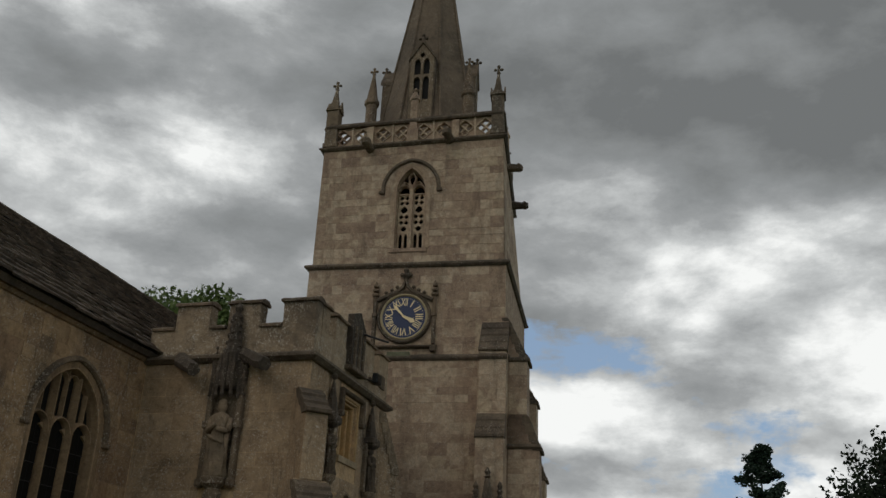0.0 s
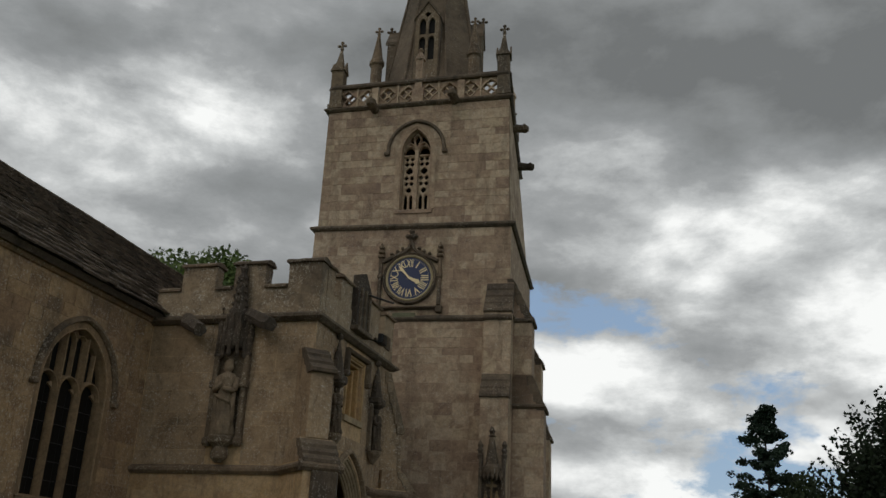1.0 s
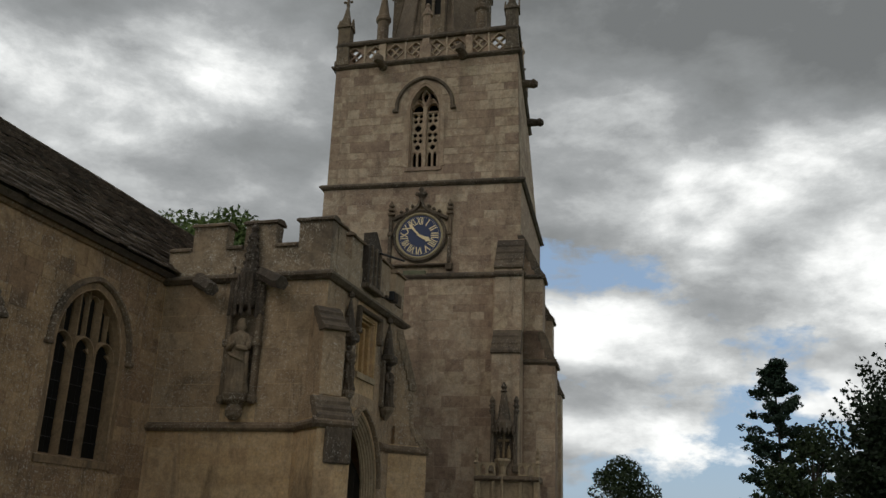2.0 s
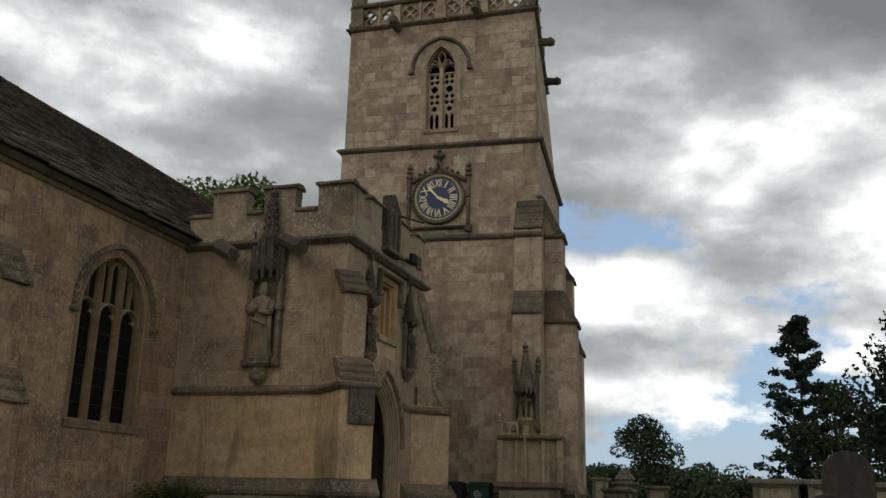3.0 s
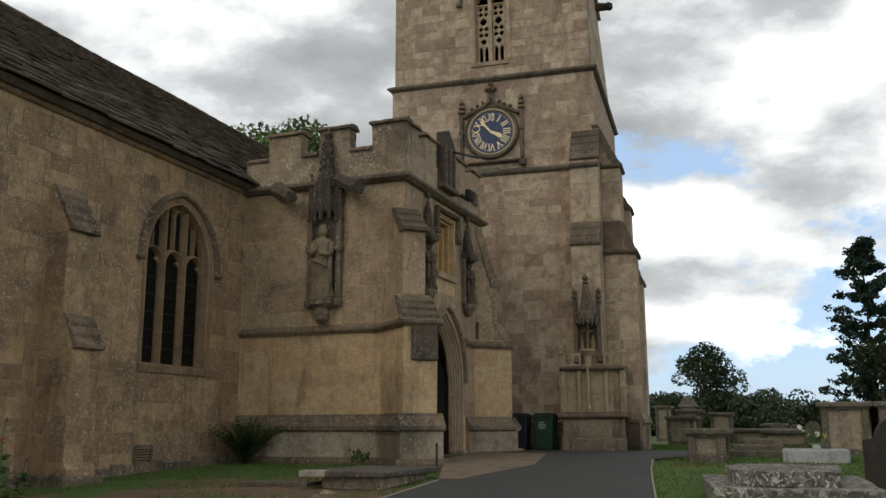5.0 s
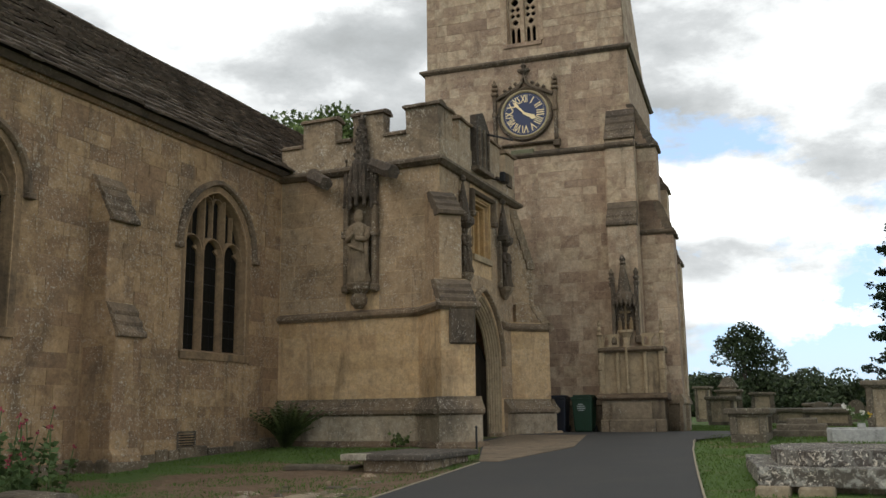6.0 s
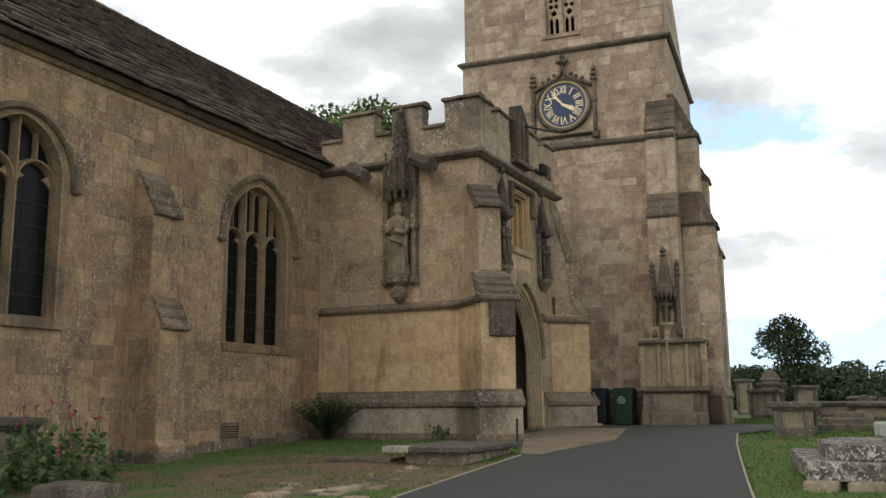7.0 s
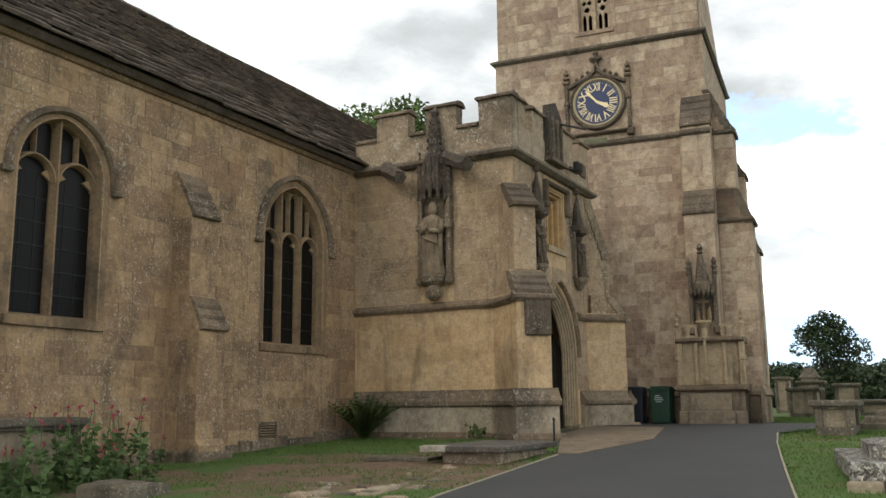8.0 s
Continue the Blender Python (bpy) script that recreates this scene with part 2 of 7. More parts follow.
def glass_material():
    m, nt, b = material("old_window_glass", 0.3)
    b.inputs["Specular IOR Level"].default_value = 0.09
    b.inputs["Base Color"].default_value = (0.011, 0.0105, 0.009, 1)
    pos = nt.nodes.new("ShaderNodeNewGeometry").outputs["Position"]
    bump(nt, b, noise_tex(nt, pos, 7, 3, 0.5), 0.25, 0.02)
    return m


WINDOW_STONE = stone("brown_window_stone", [(0.29, 0.19, 0.105), (0.34, 0.225, 0.125), (0.38, 0.255, 0.145)], stain_at=0.55, lichen=0.15)
GLASS = glass_material()


def ground_material():
    """Mown turf with worn brown earth where it is trodden or dry."""
    m, nt, b = material("turf_and_earth", 0.95)
    pos = nt.nodes.new("ShaderNodeNewGeometry").outputs["Position"]
    f = noise_tex(nt, pos, 14, 6, 0.7)
    turf = ramp(nt, f, [(0.3, (0.050, 0.090, 0.015)), (0.55, (0.080, 0.145, 0.025)), (0.75, (0.125, 0.18, 0.045))])
    soil = ramp(nt, noise_tex(nt, pos, 9, 7, 0.7), [(0.3, (0.11, 0.068, 0.040)), (0.55, (0.19, 0.124, 0.075)), (0.75, (0.29, 0.205, 0.135))])
    worn = noise_tex(nt, pos, 0.55, 5, 0.62, 0.5)
    sep = nt.nodes.new("ShaderNodeSeparateXYZ")
    nt.links.new(pos, sep.inputs[0])
    near = math_node(nt, "SUBTRACT", 1.0, math_node(nt, "ABSOLUTE", math_node(nt, "DIVIDE", math_node(nt, "SUBTRACT", sep.outputs[0], 4.3), 3.4)), clamp=True)
    near2 = math_node(nt, "SUBTRACT", 1.0, math_node(nt, "ABSOLUTE", math_node(nt, "DIVIDE", math_node(nt, "ADD", sep.outputs[1], 6.8), 4.4)), clamp=True)
    w = math_node(nt, "ADD", worn, math_node(nt, "MULTIPLY", math_node(nt, "MULTIPLY", near, near2), 0.50))
    fac = ramp(nt, w, [(0.56, (0, 0, 0)), (0.66, (1, 1, 1))])
    nt.links.new(mix(nt, fac, turf, soil), b.inputs["Base Color"])
    bump(nt, b, f, 0.7, 0.05)
    return m


def asphalt_material():
    m, nt, b = material("asphalt", 0.85)
    pos = nt.nodes.new("ShaderNodeNewGeometry").outputs["Position"]
    f = noise_tex(nt, pos, 90, 3, 0.7)
    g = noise_tex(nt, pos, 0.8, 5, 0.6)
    c = ramp(nt, f, [(0.3, (0.030, 0.030, 0.031)), (0.6, (0.055, 0.054, 0.053)), (0.8, (0.10, 0.097, 0.092))])
    c = mix(nt, ramp(nt, g, [(0.4, (0, 0, 0)), (0.75, (0.5, 0.5, 0.5))]), c, (0.075, 0.068, 0.058))
    nt.links.new(c, b.inputs["Base Color"])
    bump(nt, b, f, 0.4, 0.01)
    return m


TURF, ASPHALT = ground_material(), asphalt_material()
EARTH_PAVE = stone("worn_paving", [(0.20, 0.148, 0.098), (0.24, 0.178, 0.118), (0.27, 0.205, 0.138)], stain_at=0.58, lichen=0.2)
EDGING = plain("weathered_edging_timber", (0.36, 0.31, 0.22), 0.9, scale=12)


# ---- mesh helpers ----
def thing(name, place, label, category, group="", kind=""):
    ob = new(name)
    ob.location = place
    ob.empty_display_size = 0.2
    return tagged(ob, label, category, group, kind)


def adopt(ob, parent):
    """Keeps ob's geometry in world places while it hangs under its thing or part."""
    ob.parent = parent
    root = parent
    while root.parent:
        root = root.parent
    if parent.parent is None:
        ob.matrix_parent_inverse = Matrix.Translation(-root.location)
    return ob


def finish(bm, smooth=False):
    bmesh.ops.remove_doubles(bm, verts=bm.verts, dist=1e-5)
    bmesh.ops.recalc_face_normals(bm, faces=bm.faces)
    for f in bm.faces:
        f.smooth = smooth


def part(name, bm, mat, parent, label="", smooth=False):
    finish(bm, smooth)
    me = bpy.data.meshes.new(name)
    bm.to_mesh(me)
    bm.free()
    me.materials.append(mat)
    ob = new(name, me)
    if parent is not None:
        adopt(ob, parent)
    if label:
        ob["label"] = label
    return ob


def single(name, bm, mat, label, category, group="", kind="", smooth=False):
    return tagged(part(name, bm, mat, None, "", smooth), label, category, group, kind)


def frame_of(origin, a, d):
    """Wall frame: local (along, out, up) to the world."""
    return Matrix(((a[0], d[0], 0, origin[0]), (a[1], d[1], 0, origin[1]), (0, 0, 1, origin[2]), (0, 0, 0, 1)))


def block(bm, M, a0, a1, d0, d1, z0, z1, bev=0.0, top=None):
    """A box in a wall frame; top = (out at back, out at front, rise) slopes its upper face."""
    vs = []
    for z in (z0, z1):
        for a, d in ((a0, d0), (a1, d0), (a1, d1), (a0, d1)):
            zz = z
            if top and z == z1:
                zz = z1 + (top if d == d0 else 0)
            vs.append(bm.verts.new(M @ Vector((a, d, zz))))
    fs = [bm.faces.new([vs[i] for i in q]) for q in ((3, 2, 1, 0), (4, 5, 6, 7), (0, 1, 5, 4), (1, 2, 6, 5), (2, 3, 7, 6), (3, 0, 4, 7))]
    if bev:
        es = {e for f in fs for e in f.edges}
        bmesh.ops.bevel(bm, geom=list(es), offset=bev, segments=1, affect="EDGES", profile=0.5)


def prism(bm, M, pts, d0, d1):
    """A polygon of (along, up) points given thickness from d0 to d1."""
    lo = [bm.verts.new(M @ Vector((a, d0, z))) for a, z in pts]
    hi = [bm.verts.new(M @ Vector((a, d1, z))) for a, z in pts]
    n = len(pts)
    bm.faces.new(lo)
    bm.faces.new(hi[::-1])
    for i in range(n):
        bm.faces.new((lo[i], lo[(i + 1) % n], hi[(i + 1) % n], hi[i]))


def profile_run(bm, M, prof, a0, a1, m0=0.0, m1=0.0):
    """A moulding: profile of (out, up) points drawn along the wall; m0 and m1 mitre the ends by the outward reach."""
    A = [bm.verts.new(M @ Vector((a0 - m0 * d, d, z))) for d, z in prof]
    B = [bm.verts.new(M @ Vector((a1 + m1 * d, d, z))) for d, z in prof]
    n = len(prof)
    bm.faces.new(A)
    bm.faces.new(B[::-1])
    for i in range(n):
        bm.faces.new((A[i], A[(i + 1) % n], B[(i + 1) % n], B[i]))


def pierced(bm, M, outer, holes, d0, d1):
    """A slab with openings that go right through it."""
    ends = []
    for d in (d0, d1):
        loops, edges = [], []
        for ring in [outer] + holes:
            vs = [bm.verts.new(M @ Vector((a, d, z))) for a, z in ring]
            loops.append(vs)
            edges += [bm.edges.new((vs[i], vs[(i + 1) % len(vs)])) for i in range(len(vs))]
        bmesh.ops.triangle_fill(bm, use_beauty=True, use_dissolve=False, edges=edges)
        ends.append(loops)
    for la, lb in zip(*ends):
        n = len(la)
        for i in range(n):
            bm.faces.new((la[i], la[(i + 1) % n], lb[(i + 1) % n], lb[i]))


def arch(c, spring, half, rise, n=9):
    """Two-centred arch from the left springing over the apex to the right one."""
    r = (half * half + rise * rise) / (2 * half)
    end = math.asin(min(1, rise / r))
    left = [(c - half + r - r * math.cos(end * i / n), spring + r * math.sin(end * i / n)) for i in range(n + 1)]
    return left + [(2 * c - a, z) for a, z in left[-2::-1]]


def opening(c, sill, spring, half, rise, n=9):
    return [(c + half, sill), (c - half, sill)][::-1] + arch(c, spring, half, rise, n)[::-1]


def quatrefoil(c, z, r, n=5):
    pts = []
    for k in range(4):
        b = math.pi / 2 * k
        cx, cz = c + 0.5 * r * math.cos(b), z + 0.5 * r * math.sin(b)
        for i in range(n):
            t = b - 1.15 + 2.3 * i / (n - 1)
            pts.append((cx + 0.5 * r * math.cos(t), cz + 0.5 * r * math.sin(t)))
    return pts


def sweep(bm, M, path, prof, closed=False):
    """Draws a profile of (sideways, out) points along a path of (along, up) points in the wall's plane."""
    n = len(path)
    rings = []
    for i, (a, z) in enumerate(path):
        p = path[i - 1] if i or closed else path[i]
        q = path[(i + 1) % n] if i < n - 1 or closed else path[i]
        ta, tz = q[0] - p[0], q[1] - p[1]
        k = math.hypot(ta, tz) or 1
        na, nz = -tz / k, ta / k
        rings.append([bm.verts.new(M @ Vector((a + na * s, d, z + nz * s))) for s, d in prof])
    m = len(prof)
    for i in range(n if closed else n - 1):
        A, B = rings[i], rings[(i + 1) % n]
        for j in range(m):
            bm.faces.new((A[j], A[(j + 1) % m], B[(j + 1) % m], B[j]))
    if not closed:
        bm.faces.new(rings[0][::-1])
        bm.faces.new(rings[-1])


def bar(half, d0, d1, ch=0.02):
    return [(-half, d0), (half, d0), (half, d1 - ch), (half - ch, d1), (-half + ch, d1), (-half, d1 - ch)]


def turned(bm, centre, prof, n=8, twist=0.0, squash=1.0):
    """A solid of n sides from (radius, height) rings."""
    rings = []
    for r, z in prof:
        rings.append([bm.verts.new(Vector(centre) + Vector((r * math.cos(2 * math.pi * (i + 0.5) / n + twist), squash * r * math.sin(2 * math.pi * (i + 0.5) / n + twist), z))) for i in range(n)])
    for A, B in zip(rings, rings[1:]):
        for i in range(n):
            bm.faces.new((A[i], A[(i + 1) % n], B[(i + 1) % n], B[i]))
    bm.faces.new(rings[0][::-1])
    bm.faces.new(rings[-1])


def tube(bm, p, q, r0, r1, n=7):
    p, q = Vector(p), Vector(q)
    rot = (q - p).to_track_quat("Z", "Y").to_matrix()
    A, B = ([bm.verts.new(c + rot @ Vector((r * math.cos(2 * math.pi * i / n), r * math.sin(2 * math.pi * i / n), 0))) for i in range(n)] for c, r in ((p, r0), (q, r1)))
    for i in range(n):
        bm.faces.new((A[i], A[(i + 1) % n], B[(i + 1) % n], B[i]))
    bm.faces.new(A[::-1])
    bm.faces.new(B)


def roughen(bm, amount, scale=2.0):
    for v in bm.verts:
        v.co += Vector((noise.noise(v.co * scale), noise.noise(v.co * scale + Vector((9, 0, 0))), noise.noise(v.co * scale + Vector((0, 9, 0))))) * amount


# ---- coursed ashlar: every block an object on one shared mesh ----
def unit_block(mat):
    bm = bmesh.new()
    block(bm, Matrix(), -0.5, 0.5, 0, 1, -0.5, 0.5)
    top = [f for f in bm.faces if f.calc_center_median().y > 0.9]
    bmesh.ops.inset_region(bm, faces=top, thickness=0.018, depth=0.0)
    for v in bm.verts:
        if v.co.y > 0.9 and max(abs(v.co.x), abs(v.co.z)) > 0.49:
            v.co.y = 0.6
    bmesh.ops.recalc_face_normals(bm, faces=bm.faces)
    me = bpy.data.meshes.new("stone_block")
    bm.to_mesh(me)
    bm.free()
    me.materials.append(mat)
    return me


UNIT = {}


def ashlar(parent, M, a0, a1, z0, z1, mat, holes=(), course=0.31, length=0.62, seed=1, most=300, rest=None, out=0.022, j=0.009):
    """Courses of blocks on a wall; holes are (left, right, foot, head) functions of height; blocks past `most` are joined."""
    rng = random.Random(seed)
    if mat.name not in UNIT:
        UNIT[mat.name] = unit_block(mat)
    z, made, bm = z0, 0, None
    while z < z1 - 0.05:
        h = min(course * rng.uniform(0.72, 1.35), z1 - z)
        if z1 - z - h < 0.12:
            h = z1 - z
        spans = [(a0, a1)]
        for hole in holes:
            cut = hole(z, z + h)
            if cut:
                spans = [s for l, r in spans for s in ((l, min(r, cut[0])), (max(l, cut[1]), r)) if s[1] - s[0] > 0.06]
        for l, r in spans:
            a = l
            first = length * rng.uniform(0.4, 1.1)
            while a < r - 0.02:
                w = min(first or length * rng.uniform(0.6, 1.5), r - a)
                if r - a - w < 0.18:
                    w = r - a
                first = None
                t = out * rng.uniform(0.7, 1.25)
                box = Matrix.Translation((a + w / 2, 0, z + h / 2)) @ Matrix.Diagonal((w - j, t, h - j, 1))
                if made < most:
                    ob = new("stone_block", UNIT[mat.name])
                    adopt(ob, parent)
                    ob.matrix_basis = M @ box
                    made += 1
                else:
                    bm = bm or bmesh.new()
                    block(bm, M, a + j / 2, a + w - j / 2, 0, t, z + j / 2, z + h - j / 2)
                a += w
        z += h
    if bm:
        tagged(part("stone_blocks", bm, rest or mat, parent), kind="stuff")


def arch_cut(c, sill, spring, half, rise):
    """The stretch of wall that an arched opening takes from a course."""
    r = (half * half + rise * rise) / (2 * half)

    def cut(z0, z1):
        if z1 <= sill or z0 >= spring + rise:
            return None
        z = max(z0, spring)
        w = half if z <= spring else math.sqrt(max(0, r * r - (z - spring) ** 2)) - (r - half)
        return (c - w, c + w) if w > 0.03 else None
    return cut


def box_cut(l, r, z0b, z1b):
    return lambda z0, z1: (l, r) if z1 > z0b + 0.03 and z0 < z1b - 0.03 else None


# ---- ground, path ----
def level(x, y):
    """The churchyard rises gently towards the tower and runs level beyond it."""
    z = -0.03 + 0.034 * y
    if y > 2:
        z = 0.038 + 0.045 * (1 - math.exp(-(y - 2) * 0.034 / 0.045))
    if y < -9:
        z -= 0.03 * (-9 - y) if y > -20 else 0.33
    return z


def axis(fine0, fine1, step):
    a = [-2500, -900, -350, -140, -70, -40, -25]
    b = [25, 40, 70, 140, 350, 900, 2500]
    mid = [fine0 + step * i for i in range(int((fine1 - fine0) / step) + 1)]
    return [v for v in a if v < fine0 - 1] + mid + [v for v in b if v > fine1 + 1]


def build_ground():
    xs, ys = axis(-1, 19, 0.25), axis(-20, 16, 0.3)
    bm = bmesh.new()
    grid = [[bm.verts.new((x, y, level(x, y) + (0.025 * noise.noise(Vector((x * 0.9, y * 0.9, 0))) + 0.018 * noise.noise(Vector((x * 3, y * 3, 4))) - 0.02 if abs(x) < 20 and -21 < y < 17 else -0.02))) for x in xs] for y in ys]
    for r0, r1 in zip(grid, grid[1:]):
        for i in range(len(xs) - 1):
            bm.faces.new((r0[i], r0[i + 1], r1[i + 1], r1[i]))
    single("ground", bm, TURF, "mown churchyard turf with worn brown earth patches", "ground", kind="structure", smooth=True)


PATH_LEFT = [(7.9, -19.5), (7.25, -12), (6.98, -8.83), (6.72, -6.25), (6.55, -4.6), (6.50, -4.0), (5.35, -1.0), (4.75, 0.9), (4.35, 1.2), (4.35, 4.2), (4.9, 6.9)]
PATH_RIGHT = [(13.2, -19.5), (11.25, -12), (10.43, -7.45), (10.15, -5.8), (9.92, -4.4), (9.85, -3.99), (9.37, -1.0), (9.2, 0.3), (9.1, 0.9), (9.05, 1.5), (10.6, 6.9)]


def build_path():
    bm = bmesh.new()
    n = 8
    rows = []
    for (lx, ly), (rx, ry) in zip(PATH_LEFT, PATH_RIGHT):
        rows.append([bm.verts.new((lx + (rx - lx) * i / n, ly + (ry - ly) * i / n, level(0, ly + (ry - ly) * i / n) + 0.022)) for i in range(n + 1)])
    for a, b in zip(rows, rows[1:]):
        for i in range(n):
            bm.faces.new((a[i], a[i + 1], b[i + 1], b[i]))
    single("path", bm, ASPHALT, "dark grey asphalt churchyard path leading to the porch", "path", kind="structure")
    for name, side, idx in (("path_edging", PATH_LEFT, range(0, 5)), ("path_edging", PATH_RIGHT, range(0, 9))):
        for i in idx:
            p, q = side[i], side[i + 1]
            bm = bmesh.new()
            dx, dy = q[0] - p[0], q[1] - p[1]
            k = math.hypot(dx, dy)
            M = frame_of((p[0], p[1], 0), (dx / k, dy / k), (-dy / k, dx / k))
            z0, z1 = level(0, p[1]), level(0, q[1])
            v = [bm.verts.new(M @ Vector((a, d, z))) for z_off in (-0.08, 0.035) for a, d, z in ((0, -0.012, z0 + z_off), (k, -0.012, z1 + z_off), (k, 0.012, z1 + z_off), (0, 0.012, z0 + z_off))]
            for f in ((3, 2, 1, 0), (4, 5, 6, 7), (0, 1, 5, 4), (1, 2, 6, 5), (2, 3, 7, 6), (3, 0, 4, 7)):
                bm.faces.new([v[j] for j in f])
            single(name, bm, EDGING, "thin pale edging board along the asphalt path", "edging", "path edging boards", "structure")
    bm = bmesh.new()
    pts = [(4.4, 3.6), (4.75, 0.9), (5.4, -1.0), (6.40, -3.75), (6.75, -3.8), (7.1, -0.6), (6.3, 3.4)]
    top = [bm.verts.new((x, y, level(x, y) + 0.034)) for x, y in pts]
    low = [bm.verts.new((x, y, level(x, y) - 0.05)) for x, y in pts]
    bm.faces.new(top)
    for i in range(len(pts)):
        bm.faces.new((top[i], low[i], low[(i + 1) % len(pts)], top[(i + 1) % len(pts)]))
    single("pavement", bm, EARTH_PAVE, "worn brown stone paving before the porch door", "paving", kind="structure")


# ---- wall frames ----
W, L = 4.1, 5.04                                   # porch: reach from the aisle, length along it
F_AISLE = frame_of((0, 0, 0), (0, 1), (1, 0))      # along +y, faces +x
F_SIDE = frame_of((0, 0, 0), (1, 0), (0, -1))      # along +x, faces -y
F_FRONT = frame_of((W, 0, 0), (0, 1), (1, 0))      # along +y, faces +x
PHI = radians(4.9)
TU, TQ = (math.cos(PHI), math.sin(PHI)), (-math.sin(PHI), math.cos(PHI))
Q0, U0, U1, DEEP = 7.0, 1.24, 7.43, 6.2


def tower_at(u, q, z):
    return Vector((TU[0] * u + TQ[0] * q, TU[1] * u + TQ[1] * q, z))


F_TOWER = frame_of(tower_at(0, Q0, 0), TU, (-TQ[0], -TQ[1]))            # along u, faces the yard
F_TEAST = frame_of(tower_at(U1, Q0, 0), TQ, TU)                          # along q, faces +u
F_TWEST = frame_of(tower_at(U0, Q0, 0), TQ, (-TU[0], -TU[1]))
F_TBACK = frame_of(tower_at(0, Q0 + DEEP, 0), TU, TQ)

STRING = [(-0.03, 0.0), (0.05, 0.0), (0.11, 0.05), (0.12, 0.10), (0.07, 0.15), (-0.03, 0.23)]


def moulding(z, reach=0.12, high=0.2):
    return [(-0.03, z), (reach * 0.45, z), (reach, z + high * 0.3), (reach, z + high * 0.55), (reach * 0.55, z + high * 0.75), (-0.03, z + high)]


# ---- traceried window ----
def church_window(parent, M, c, sill, spring, half, rise, lights, recess=0.27, name="window", sill_out=0.0, hood_half=None, hood_rise=None):
    win = part(name, hood_mould(M, c, spring, half, rise, hood_half, hood_rise), CAP_STONE, parent, "weathered stone hood mould over a traceried window")
    bm = bmesh.new()
    jamb = [(c - half, sill)] + arch(c, spring, half, rise, 10) + [(c + half, sill)]
    sweep(bm, M, jamb, [(0.16, -0.02), (0.16, 0.006), (0.03, 0.006), (0.0, -0.03), (-0.012, -0.10), (-0.03, -0.16), (-0.035, -recess - 0.1), (0.16, -recess - 0.1)])
    part("jamb", bm, WINDOW_STONE, win, "buff dressed stone jamb and arch")
    bm = bmesh.new()
    block(bm, M, c - half - 0.12, c + half + 0.12, -recess - 0.1, 0.05 + sill_out, sill - 0.16, sill - 0.02, top=0.10)
    part("sill", bm, WINDOW_STONE, win)
    # glass in one sheet of each light, behind the mullions
    step = 2 * half / lights
    inner = spring - 0.02
    for i in range(lights):
        cl = c - half + step * (i + 0.5)
        bm = bmesh.new()
        prism(bm, M, [(cl - step / 2, sill - 0.05), (cl + step / 2, sill - 0.05), (cl + step / 2, inner), (cl - step / 2, inner)], -recess - 0.012, -recess)
        part("pane", bm, GLASS, win, "dark leaded glass")
        bm = bmesh.new()
        n = max(3, int((inner - sill) / 0.32))
        for k in range(1, n):
            z = sill + (inner - sill) * k / n
            block(bm, M, cl - step / 2, cl + step / 2, -recess, -recess + 0.018, z - 0.008, z + 0.008)
        for k in (1, 2):
            a = cl - step / 2 + step * k / 3
            block(bm, M, a - 0.004, a + 0.004, -recess, -recess + 0.008, sill, inner)
        part("saddle_bar", bm, IRON, win)
    bm = bmesh.new()
    prism(bm, M, [(c - half, inner)] + arch(c, spring, half, rise, 10) + [(c + half, inner)], -recess - 0.012, -recess)
    part("pane", bm, GLASS, win, "dark tracery glass")
    bm = bmesh.new()
    for i in range(1, lights):
        a = c - half + step * i
        top = arch_height(c, spring, half, rise, a) - 0.01
        sweep(bm, M, [(a, sill - 0.03), (a, spring), (a, top)], [(-0.055, -recess - 0.02), (0.055, -recess - 0.02), (0.055, -recess + 0.05), (0.016, -recess + 0.17), (-0.016, -recess + 0.17), (-0.055, -recess + 0.05)])
    part("mullion", bm, WINDOW_STONE, win)
    bm = bmesh.new()
    thin = [(-0.028, -recess - 0.01), (0.028, -recess - 0.01), (0.028, -recess + 0.03), (0.008, -recess + 0.11), (-0.008, -recess + 0.11), (-0.028, -recess + 0.03)]
    stout = [(-0.04, -recess - 0.01), (0.04, -recess - 0.01), (0.04, -recess + 0.06), (0.012, -recess + 0.15), (-0.012, -recess + 0.15), (-0.04, -recess + 0.06)]
    for i in range(lights):
        cl = c - half + step * (i + 0.5)
        sh, hw = spring - 0.12, step / 2 - 0.025
        sweep(bm, M, arch(cl, sh, hw, step * 0.50, 8), stout)
        # cusps that turn the head into a trefoil
        for sd in (-1, 1):
            prism(bm, M, [(cl + sd * hw * 0.97, sh + step * 0.02), (cl + sd * hw * 0.45, sh + step * 0.16), (cl + sd * hw * 0.86, sh + step * 0.30)], -recess - 0.005, -recess + 0.05)
        # solid spandrels either side of the head
        for sd in (-1, 1):
            prism(bm, M, [(cl + sd * step * 0.49, sh + step * 0.12), (cl + sd * hw * 0.62, sh + step * 0.44), (cl + sd * step * 0.49, sh + step * 0.46)], -recess - 0.005, -recess + 0.04)
        # upright tracery over each light
        top = arch_height(c, spring, half, rise, cl) - 0.02
        if top > spring + step * 0.6:
            sweep(bm, M, [(cl, sh + step * 0.48), (cl, top)], thin)
            for sd in (-1, 1):
                cc = cl + sd * step * 0.25
                zt = arch_height(c, spring, half, rise, cc + sd * step * 0.2) - step * 0.22
                if zt > spring + step * 0.5:
                    sweep(bm, M, arch(cc, zt, step * 0.22, step * 0.22, 5), thin)
    part("tracery", bm, WINDOW_STONE, win)
